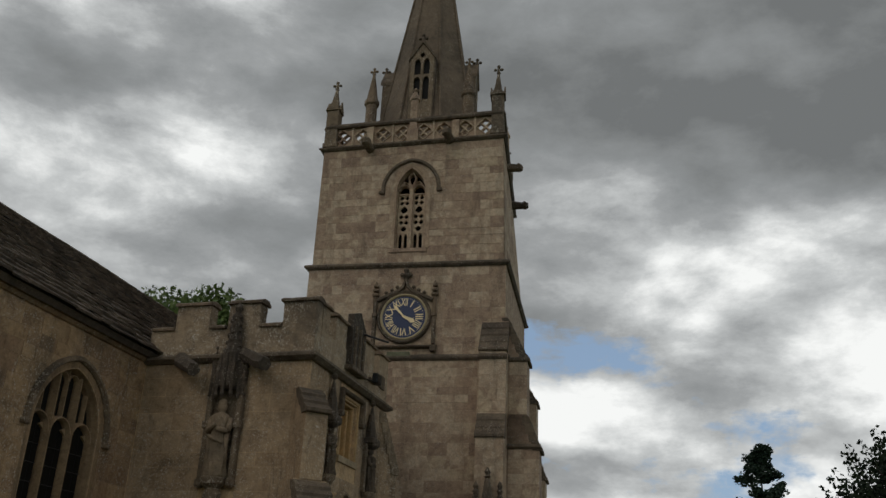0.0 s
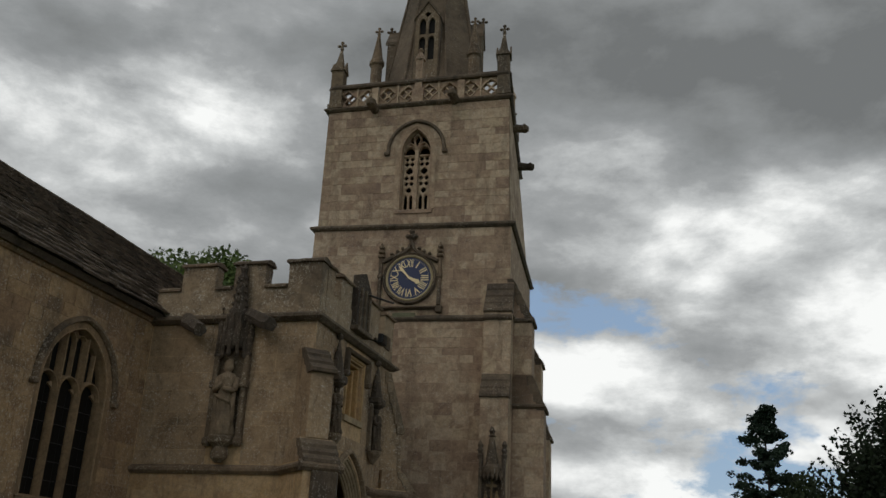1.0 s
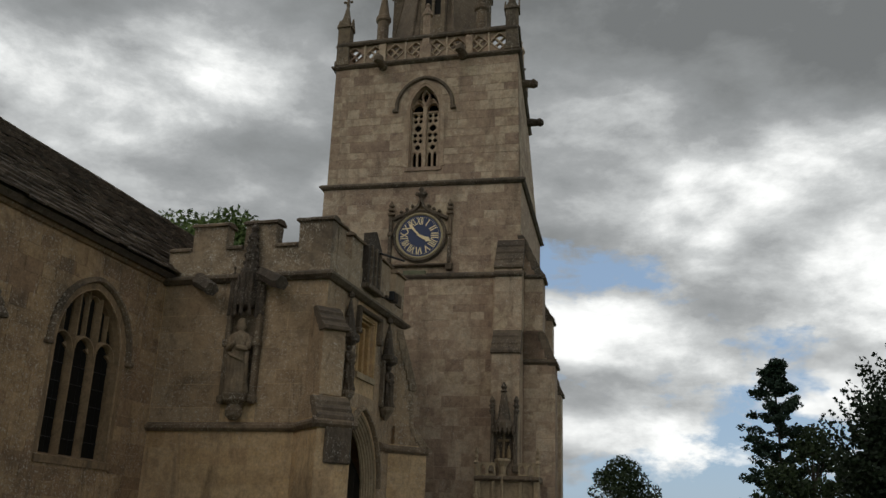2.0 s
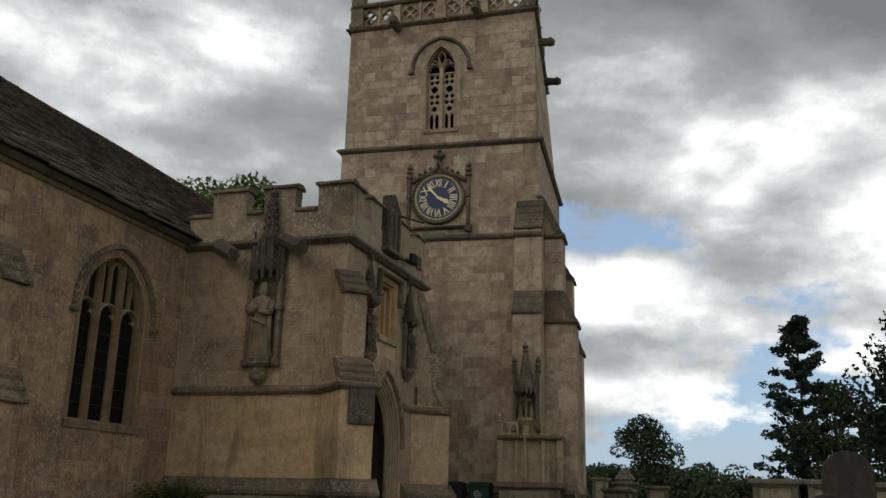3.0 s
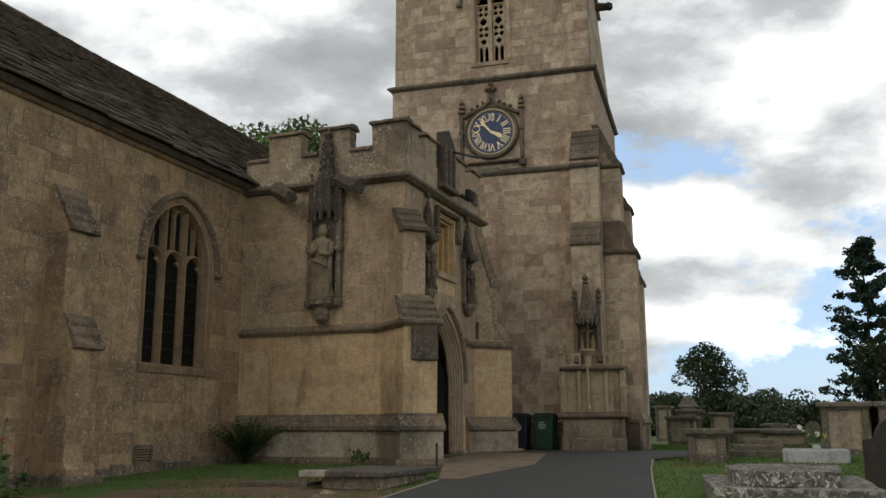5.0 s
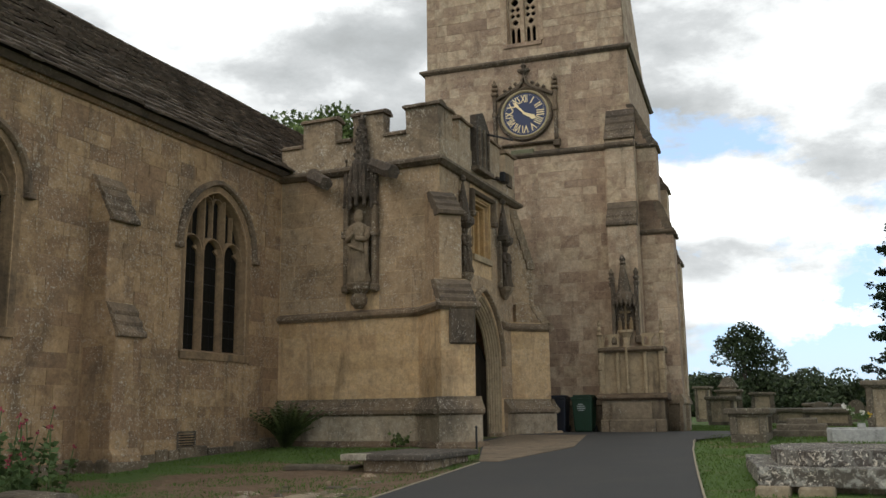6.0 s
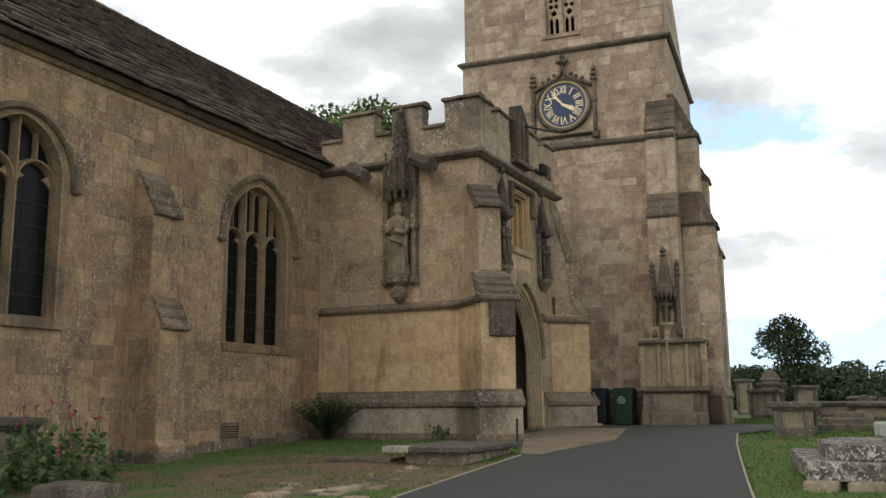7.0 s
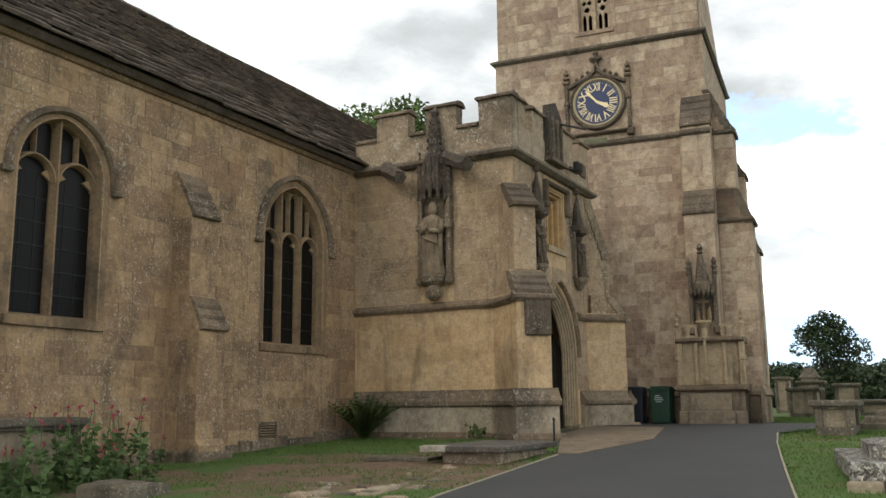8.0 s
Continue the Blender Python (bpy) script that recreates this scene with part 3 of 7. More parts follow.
    return win


def arch_height(c, spring, half, rise, a):
    r = (half * half + rise * rise) / (2 * half)
    x = half - abs(a - c)
    return spring + math.sqrt(max(0, r * r - (r - x) ** 2))


def hood_mould(M, c, spring, half, rise, hood_half=None, hood_rise=None):
    hh = hood_half or half + 0.27
    bm = bmesh.new()
    k = hh / half
    path = [(c - hh, spring - 0.08)] + arch(c, spring, hh, hood_rise or rise * k * 0.98, 12) + [(c + hh, spring - 0.08)]
    sweep(bm, M, path, [(-0.06, 0.0), (0.065, 0.0), (0.065, 0.05), (0.04, 0.10), (-0.03, 0.11), (-0.06, 0.05)])
    for s in (-1, 1):
        block(bm, M, c + s * (hh + 0.03) - 0.09, c + s * (hh + 0.03) + 0.09, 0, 0.13, spring - 0.17, spring - 0.06, bev=0.02)
    return bm


# ---- aisle ----
W1 = dict(c=-2.33, sill=1.93, spring=4.12, half=1.02, rise=1.22)
W2 = dict(c=-8.33, sill=2.05, spring=4.30, half=0.80, rise=0.92)
W3 = dict(c=-14.3, sill=2.05, spring=4.30, half=0.80, rise=0.92)
EAVE_Z, RIDGE_Z, RIDGE_X = 6.12, 9.52, -3.5
A0, A1 = -19.0, 6.4


def build_aisle():
    aisle = thing("church_aisle", (-2, -6, -0.3), "long honey-brown stone church aisle with a steep stone-slate roof", "church")
    bm = bmesh.new()
    holes = [opening(**w) for w in (W1, W2, W3)]
    pierced(bm, F_AISLE, [(A0, -1), (A1, -1), (A1, EAVE_Z + 0.08), (A0, EAVE_Z + 0.08 + 25 * ROOF_FALL)], holes, -0.75, 0)
    block(bm, F_AISLE, A0, A1, -7.75, -7.0, -1, EAVE_Z)
    wall = part("wall", bm, AISLE_STONE, aisle)
    for y in (A0, A1):
        bm = bmesh.new()
        M = frame_of((0, y, 0), (1, 0), (0, 1 if y > 0 else -1))
        prism(bm, M, [(-7.7, -1), (-0.02, -1), (-0.02, EAVE_Z), (RIDGE_X, RIDGE_Z - 0.15), (-7.7, EAVE_Z)], -0.5, -0.01)
        part("gable_wall", bm, AISLE_STONE, aisle)
    # floor painted near-black so the aisle interior reads as shade
    bm = bmesh.new()
    block(bm, F_AISLE, A0 + 0.6, A1 - 0.6, -6.9, -0.8, 0.4, 0.5)
    part("dark_interior_floor", bm, DARK_IN, aisle)
    for w, lights in ((W1, 3), (W2, 2), (W3, 2)):
        church_window(aisle, F_AISLE, lights=lights, sill_out=0.03 if lights == 2 else 0.0, hood_half=1.0 if lights == 2 else 1.25, hood_rise=1.04 if lights == 2 else 1.42, **w)
    # buttresses
    for c in (-5.62, -11.6):
        build_aisle_buttress(aisle, c)
    # eaves course and gutter shadow line
    bm = bmesh.new()
    tilted = Matrix(((1, 0, 0, 0), (0, 1, 0, 0), (0, -ROOF_FALL, 1, 5 * ROOF_FALL), (0, 0, 0, 1))) @ F_AISLE
    profile_run(bm, tilted, [(-0.05, EAVE_Z - 0.07), (0.06, EAVE_Z - 0.06), (0.12, EAVE_Z - 0.0), (0.12, EAVE_Z + 0.03), (-0.05, EAVE_Z + 0.06)], A0, -0.02)
    part("eaves_course", bm, AISLE_STONE, aisle, "shadowed stone eaves moulding")
    # rough footing
    rng = random.Random(5)
    y = -12.0
    while y < -0.1:
        bm = bmesh.new()
        w = rng.uniform(0.3, 0.7)
        b2 = min(y + w, -0.05)
        block(bm, F_AISLE, y, b2 - 0.02, -0.1, rng.uniform(0.05, 0.11), level(0, y) - 0.3, level(0, y) + rng.uniform(0.12, 0.24), bev=0.02)
        roughen(bm, 0.02, 4)
        part("footing_stone", bm, WEATHERED, wall)
        y += w
    # small iron vent in the wall foot
    vent = part("vent_frame", vent_frame(), DARK_STONE, aisle)
    for i in range(5):
        bm = bmesh.new()
        block(bm, F_AISLE, -3.37, -2.91, 0.005, 0.03, 0.07 + 0.05 * i, 0.09 + 0.05 * i)
        part("vent_slat", bm, IRON, vent)
    roof = build_roof(aisle)
    cuts = [arch_cut(w["c"], w["sill"] - 0.14, w["spring"], w["half"] + 0.13, w["rise"] * 1.14) for w in (W1, W2)]
    cuts += [box_cut(-6.0, -5.24, -1, 4.9), box_cut(-3.42, -2.86, 0.02, 0.34)]
    ashlar(wall, F_AISLE, -10.6, -0.01, -0.05, EAVE_Z - 0.04, AISLE_STONE, cuts, course=0.30, length=0.58, seed=3, most=300, rest=AISLE_REST, out=0.014, j=0.010)
    roof_tiles(roof)


def vent_frame():
    bm = bmesh.new()
    pierced(bm, F_AISLE, [(-3.43, 0.0), (-2.85, 0.0), (-2.85, 0.36), (-3.43, 0.36)], [[(-3.37, 0.06), (-2.91, 0.06), (-2.91, 0.31), (-3.37, 0.31)]], -0.04, 0.012)
    return bm


def build_aisle_buttress(parent, c):
    h = 0.33
    bm = bmesh.new()
    M = frame_of((0, c, 0), (1, 0), (0, 1))
    pts = [(-0.1, -0.6), (0.80, -0.6), (0.80, 0.02), (0.72, 0.12), (0.72, 2.05), (0.46, 2.62), (0.46, 4.08), (0.0, 4.92), (-0.1, 4.92)]
    prism(bm, M, pts, -h, h)
    but = part("buttress", bm, AISLE_STONE, parent, "stepped stone buttress with weathered slate-like offsets")
    for z0, z1, x0, x1, n in ((2.05, 2.62, 0.74, 0.46, 3), (4.08, 4.92, 0.48, 0.02, 4)):
        for i in range(n):
            t0, t1 = i / n, (i + 1) / n
            bm = bmesh.new()
            xa, za = x0 + (x1 - x0) * t0, z0 + (z1 - z0) * t0
            xb, zb = x0 + (x1 - x0) * t1, z0 + (z1 - z0) * t1
            lip = 0.085 if i == 0 else 0.07
            prism(bm, M, [(xa - 0.30, za - 0.06), (xa + lip - 0.02, za - 0.06), (xa + lip, za - 0.04), (xa + lip, za + 0.015), (xb + 0.045, zb - 0.03), (xb - 0.2, zb - 0.03)], -h + 0.004, h + 0.008)
            part("weathering_stone", bm, CAP_STONE, but)
    for i in range(5):
        bm = bmesh.new()
        block(bm, M, 0.05 + 0.17 * i, 0.05 + 0.17 * i + 0.16, -h - 0.13, h + 0.13, level(0, c) - 0.3, level(0, c) + 0.12 + 0.05 * (i % 2), bev=0.03)
        roughen(bm, 0.03, 5)
        part("footing_stone", bm, WEATHERED, but)
    F = frame_of((0.72, c, 0), (0, 1), (1, 0))
    ashlar(but, F, -h, h, 0.12, 1.98, AISLE_STONE, (), 0.36, 0.5, 21, 300, out=0.014)
    ashlar(but, frame_of((0, c - h, 0), (1, 0), (0, -1)), 0.03, 0.72, 0.12, 2.0, AISLE_STONE, (), 0.36, 0.5, 22, 300, out=0.014)
    F = frame_of((0.46, c, 0), (0, 1), (1, 0))
    ashlar(but, F, -h, h, 2.62, 3.95, AISLE_STONE, (), 0.36, 0.5, 23, 300, out=0.014)
    ashlar(but, frame_of((0, c - h, 0), (1, 0), (0, -1)), 0.03, 0.46, 2.62, 4.0, AISLE_STONE, (), 0.36, 0.5, 24, 300, out=0.014)


ROOF_FALL = 0.010                                 # the old roof sinks a little towards the tower
ROOF_UP = Vector((RIDGE_X - 0.30, 0, RIDGE_Z - (EAVE_Z + 0.10)))
ROOF_LEN = ROOF_UP.length
ROOF_DIR = ROOF_UP.normalized()
ROOF_OUT = Vector((-ROOF_DIR.z, 0, ROOF_DIR.x)) * -1


def roof_frame():
    o = Vector((0.30, 0, EAVE_Z + 0.10))
    return Matrix(((0, ROOF_OUT.x, ROOF_DIR.x, o.x), (1, 0, 0, 0), (-ROOF_FALL, ROOF_OUT.z, ROOF_DIR.z, o.z + 5 * ROOF_FALL), (0, 0, 0, 1)))


def build_roof(aisle):
    R = roof_frame()
    bm = bmesh.new()
    block(bm, R, A0 - 0.1, A1, -0.14, 0.0, 0.02, ROOF_LEN)
    back = Matrix.Translation((2 * RIDGE_X, 0, 0)) @ Matrix.Diagonal((-1, 1, 1, 1)) @ R
    block(bm, back, A0 - 0.1, A1, -0.14, 0.03, 0.0, ROOF_LEN)
    roof = part("roof", bm, ROOF_STONE, aisle, "steep dark brown stone-slate roof in diminishing courses")
    bm = bmesh.new()
    y = A0
    while y < A1:
        sag = 0.015 * math.sin(y) + ROOF_FALL * (5 - y)
        for s in (1, -1):
            M = frame_of((RIDGE_X, y, 0), (s, 0), (0, 1))
            prism(bm, M, [(0, RIDGE_Z + 0.10 + sag), (0.24, RIDGE_Z - 0.12 + sag), (0.22, RIDGE_Z - 0.17 + sag), (0, RIDGE_Z + 0.02 + sag)], 0.0, 0.46)
        y += 0.48
    part("ridge_tile", bm, ROOF_STONE, roof)
    return roof


def roof_tiles(roof):
    """Diminishing courses: nearest 300 slates are objects, the rest one joined part."""
    R = roof_frame()
    rng = random.Random(11)
    me = bpy.data.meshes.new("stone_slate")
    bm = bmesh.new()
    block(bm, Matrix(), -0.5, 0.5, 0, 1, 0, 1)
    bmesh.ops.recalc_face_normals(bm, faces=bm.faces)
    bm.to_mesh(me)
    bm.free()
    me.materials.append(ROOF_STONE)
    rest = bmesh.new()
    s, row, made = -0.05, 0, 0
    while s < ROOF_LEN - 0.08:
        gauge = 0.30 - 0.10 * s / ROOF_LEN
        y = -12.5 + rng.uniform(0, 0.3)
        while y < A1 - 0.1:
            w = rng.uniform(0.24, 0.46) * (1.15 - 0.5 * s / ROOF_LEN)
            th, lift = rng.uniform(0.03, 0.06), rng.uniform(0.055, 0.095)
            length = gauge * 1.45 + rng.uniform(-0.015, 0.02)
            tilt = Matrix.Rotation(lift / length, 4, "X") @ Matrix.Rotation(rng.uniform(-0.02, 0.02), 4, "Y")
            m = R @ Matrix.Translation((y + w / 2, lift, s + rng.uniform(-0.02, 0.02))) @ tilt
            if y < 0.2 and y > -9.6 and s < 1.9 and made < 300:
                ob = new("stone_slate", me)
                adopt(ob, roof)
                ob.matrix_basis = m @ Matrix.Diagonal((w - 0.012, th, length, 1))
                made += 1
            else:
                block(rest, m, -w / 2 + 0.006, w / 2 - 0.006, 0, th, 0, length)
            y += w
        s += gauge
        row += 1
    me2 = bpy.data.meshes.new("stone_slates")
    rest.to_mesh(me2)
    rest.free()
    me2.materials.append(ROOF_REST)
    ob = adopt(new("stone_slates", me2), roof)
    tagged(ob, kind="stuff")


PLINTH_TOP = [(-0.02, 0.60), (0.11, 0.60), (0.19, 0.64), (0.20, 0.72), (0.12, 0.80), (0.04, 0.92), (0.03, 0.97), (-0.02, 0.97)]


# ---- porch ----
CORNICE, PARAPET, CREN, MERLON = 6.06, 6.26, 6.86, 7.44


def diagonal(cx, cy, sx, sy):
    """A wall frame whose outward axis points diagonally out of a porch corner."""
    k = math.sqrt(0.5)
    d = (sx * k, sy * k)
    return frame_of((cx, cy, 0), (-d[1] if sy < 0 else -d[1], d[0]), d)


def coped(parent, M, a0, a1, z0, z1, d0, d1, seed):
    """A merlon or crenel stretch of rough wall with its own dark coping."""
    bm = bmesh.new()
    block(bm, M, a0, a1, d0, d1, z0, z1)
    bmesh.ops.subdivide_edges(bm, edges=list(bm.edges), cuts=5, use_grid_fill=True)
    roughen(bm, 0.02, 5)
    m = part("merlon", bm, ROUGH, parent)
    bm = bmesh.new()
    profile = [(d1 + 0.07, z1 - 0.0), (d1 + 0.07, z1 + 0.05), (d1 - 0.06, z1 + 0.12), (d0 + 0.06, z1 + 0.12), (d0 - 0.07, z1 + 0.05), (d0 - 0.07, z1 - 0.0)]
    profile_run(bm, M, profile, a0 - 0.05, a1 + 0.05)
    bmesh.ops.subdivide_edges(bm, edges=[e for e in bm.edges if e.calc_length() > 0.3], cuts=4, use_grid_fill=True)
    roughen(bm, 0.022, 4.5)
    part("coping", bm, CAP_STONE, m, "weathered coping")


def build_porch():
    porch = thing("church_porch", (2, 2.5, 0), "two-storey battlemented stone church porch with diagonal buttresses", "church porch")
    T = 0.6
    bm = bmesh.new()
    block(bm, F_SIDE, 0.002, W, -T, 0, -0.6, PARAPET)
    side = part("wall_side", bm, HONEY, porch, "honey limestone side wall with dark stains")
    bm = bmesh.new()
    door = opening(2.5, -0.4, 1.75, 1.24, 1.70, 10)
    T = 0.3
    pierced(bm, F_FRONT, [(0.6, -0.6), (L, -0.6), (L, PARAPET), (0.6, PARAPET)], [door, [(2.02, 4.35), (3.02, 4.35), (3.02, 5.70), (2.02, 5.70)]], -T, 0)
    front = part("wall_front", bm, HONEY, porch)
    T = 0.6
    bm = bmesh.new()
    F_FAR = frame_of((0, L, 0), (1, 0), (0, 1))
    block(bm, F_FAR, 0.002, W - T, -T, 0, -0.6, PARAPET)
    part("wall_far", bm, HONEY, porch)
    bm = bmesh.new()
    block(bm, F_SIDE, 0.05, W - 0.3, -L + 0.3, -0.3, 6.1, 6.3)
    part("roof", bm, LEAD, porch, "flat lead roof behind the parapet")
    bm = bmesh.new()
    block(bm, F_SIDE, 0.05, W - T, -L + T, -T, 3.7, 3.85)
    part("upper_floor", bm, OAK, porch)
    # plinth, string course, cornice
    for M, a0, a1, m1 in ((F_SIDE, 0.01, 3.66, 0), (F_FRONT, 3.88, 4.66, 0), (F_FRONT, 0.5, 1.24, 0)):
        bm = bmesh.new()
        profile_run(bm, M, [(-0.02, -0.5), (0.10, -0.5), (0.10, 0.62), (-0.02, 0.62)], a0, a1)
        part("plinth", bm, FLAKING, porch, "pale flaking plinth stone")
        bm = bmesh.new()
        profile_run(bm, M, [(0.08, -0.5), (0.20, -0.5), (0.20, -0.02), (0.16, 0.05), (0.08, 0.08)], a0, a1)
        roughen(bm, 0.012, 5)
        part("plinth_step", bm, CAP_STONE, porch, "worn lower plinth step")
        bm = bmesh.new()
        profile_run(bm, M, PLINTH_TOP, a0, a1)
        part("plinth_moulding", bm, WEATHERED, porch, "moulded plinth course, blackened along its top")
    for M, a0, a1 in ((F_SIDE, 0.01, 3.66), (F_FRONT, 3.80, 4.64)):
        bm = bmesh.new()
        profile_run(bm, M, moulding(2.72, 0.13, 0.22), a0, a1)
        part("string_course", bm, CAP_STONE, porch, "brown lichened string course")
    for M, a0, a1, m0, m1 in ((F_SIDE, 0.01, W, 0, 1), (F_FRONT, 0, L, 1, 1)):
        bm = bmesh.new()
        profile_run(bm, M, moulding(CORNICE, 0.20, 0.24), a0, a1, m0, m1)
        part("cornice", bm, DARK_STONE, porch, "dark hollow-moulded cornice under the parapet")
    # parapet: one wall with merlons
    F_FARP = frame_of((0, L, 0), (1, 0), (0, 1))
    for M, a0, a1 in ((F_SIDE, 0.02, W + 0.03), (F_FRONT, 0.33, L + 0.03), (F_FARP, 0.02, W - 0.3)):
        bm = bmesh.new()
        block(bm, M, a0, a1, -0.30, 0.03, PARAPET - 0.02, CREN)
        part("parapet_wall", bm, ROUGH, porch, "lichen-spotted rough parapet wall")
    for a0, a1 in ((0.62, 1.48), (1.96, 2.74), (3.32, W + 0.03)):
        coped(porch, F_SIDE, a0, a1, CREN - 0.01, MERLON, -0.30, 0.03, 1)
    for a0, a1 in ((0.05, 0.60), (1.53, 1.93), (2.77, 3.30)):
        bm = bmesh.new()
        profile_run(bm, F_SIDE, [(0.09, CREN), (0.09, CREN + 0.05), (0.0, CREN + 0.11), (-0.27, CREN + 0.11), (-0.36, CREN + 0.05), (-0.36, CREN)], a0, a1)
        part("crenel_coping", bm, CAP_STONE, porch)
    for a0, a1 in ((0.335, 0.75), (1.15, 1.85), (3.2, 3.9), (4.35, L + 0.03)):
        coped(porch, F_FRONT, a0, a1, CREN - 0.01, MERLON, -0.30, 0.03, 2)
    coped(porch, F_FARP, 0.6, 1.5, CREN - 0.01, MERLON, -0.30, 0.0, 3)
    coped(porch, F_FARP, 2.2, 3.2, CREN - 0.01, MERLON, -0.30, 0.0, 3)
    # tall centre panel of the front parapet
    bm = bmesh.new()
    prism(bm, F_FRONT, [(1.93, 6.45), (2.86, 6.45), (2.86, 7.55), (2.4, 7.95), (1.93, 7.78)], 0.0, 0.16)
    panel = part("parapet_panel", bm, SOOTY, porch, "tall blackened carved parapet panel")
    for a in (2.1, 2.4, 2.68):
        bm = bmesh.new()
        sweep(bm, F_FRONT, [(a, 6.5), (a, 7.5)], bar(0.035, 0.16, 0.22))
        part("rib", bm, DARK_STONE, panel)
    bm = bmesh.new()
    block(bm, F_FRONT, 1.88, 2.91, 0.0, 0.24, 6.38, 6.5, bev=0.02)
    part("corbel", bm, DARK_STONE, panel)
    bm = bmesh.new()
    block(bm, F_FRONT, 3.55, 4.05, 0.03, 0.10, 6.52, 6.62, bev=0.01)
    part("patch_stone", bm, DARK_STONE, porch)
    bm = bmesh.new()
    block(bm, F_FRONT, 4.35, 4.75, 0.03, 0.08, 6.55, 6.9, bev=0.01)
    part("patch_stone", bm, DARK_STONE, porch)
    bm = bmesh.new()
    tube(bm, F_FRONT @ Vector((2.62, 0.2, 7.45)), F_FRONT @ Vector((2.62, 0.85, 7.22)), 0.028, 0.028)
    part("bracket_rod", bm, IRON, porch)
    # waterspouts
    for a, z, e in ((0.86, 6.17, 0.85), (2.45, 6.24, 0.95)):
        bm = bmesh.new()
        p, q = F_SIDE @ Vector((a, 0.02, z)), F_SIDE @ Vector((a + e, 0.80, z - 0.47))
        tube(bm, p, q, 0.17, 0.15, 6)
        bmesh.ops.subdivide_edges(bm, edges=list(bm.edges), cuts=3, use_grid_fill=True)
        roughen(bm, 0.035, 5)
        part("waterspout", bm, SOOTY, porch, "blackened stone waterspout")
    diag_buttresses(porch)
    niche_canopy(porch)
    porch_door(porch)
    porch_upper_window(porch)
    front_niches(porch)
    ashlar(side, F_SIDE, 0.02, 3.60, 0.97, 2.73, HONEY, (), 0.42, 0.85, 31, 300, out=0.012)
    ashlar(side, F_SIDE, 0.02, W, 2.93, CORNICE, PORCH_HIGH, (box_cut(1.78, 2.62, 3.0, 7.0),), 0.40, 0.8, 32, 300, out=0.012)
    cuts = (arch_cut(2.5, -0.5, 1.75, 1.25, 1.72), box_cut(1.85, 3.2, 4.1, 5.9))
    ashlar(front, F_FRONT, 0.02, L, 0.98, CORNICE, PORCH_HIGH, cuts, 0.36, 0.7, 33, 300, out=0.012)


HOOD = stone("worn_hood_limestone", [(0.25, 0.18, 0.11), (0.34, 0.25, 0.16), (0.40, 0.30, 0.19)], stain_at=0.5, lichen=0.5, coarse=2)
SOOTY = stone("soot_black_stone", [(0.055, 0.042, 0.031), (0.085, 0.064, 0.046), (0.15, 0.112, 0.078)], stain=(0.03, 0.025, 0.02), lichen=0.35, coarse=2)
STATUE_STONE = stone("statue_limestone", [(0.27, 0.20, 0.13), (0.35, 0.265, 0.17)], stain_at=0.52, lichen=0.25, coarse=3)
PLINTH = stone("stained_plinth", [(0.27, 0.21, 0.142), (0.34, 0.265, 0.18), (0.38, 0.295, 0.20)], stain_at=0.49, lichen=0.4, coarse=2)


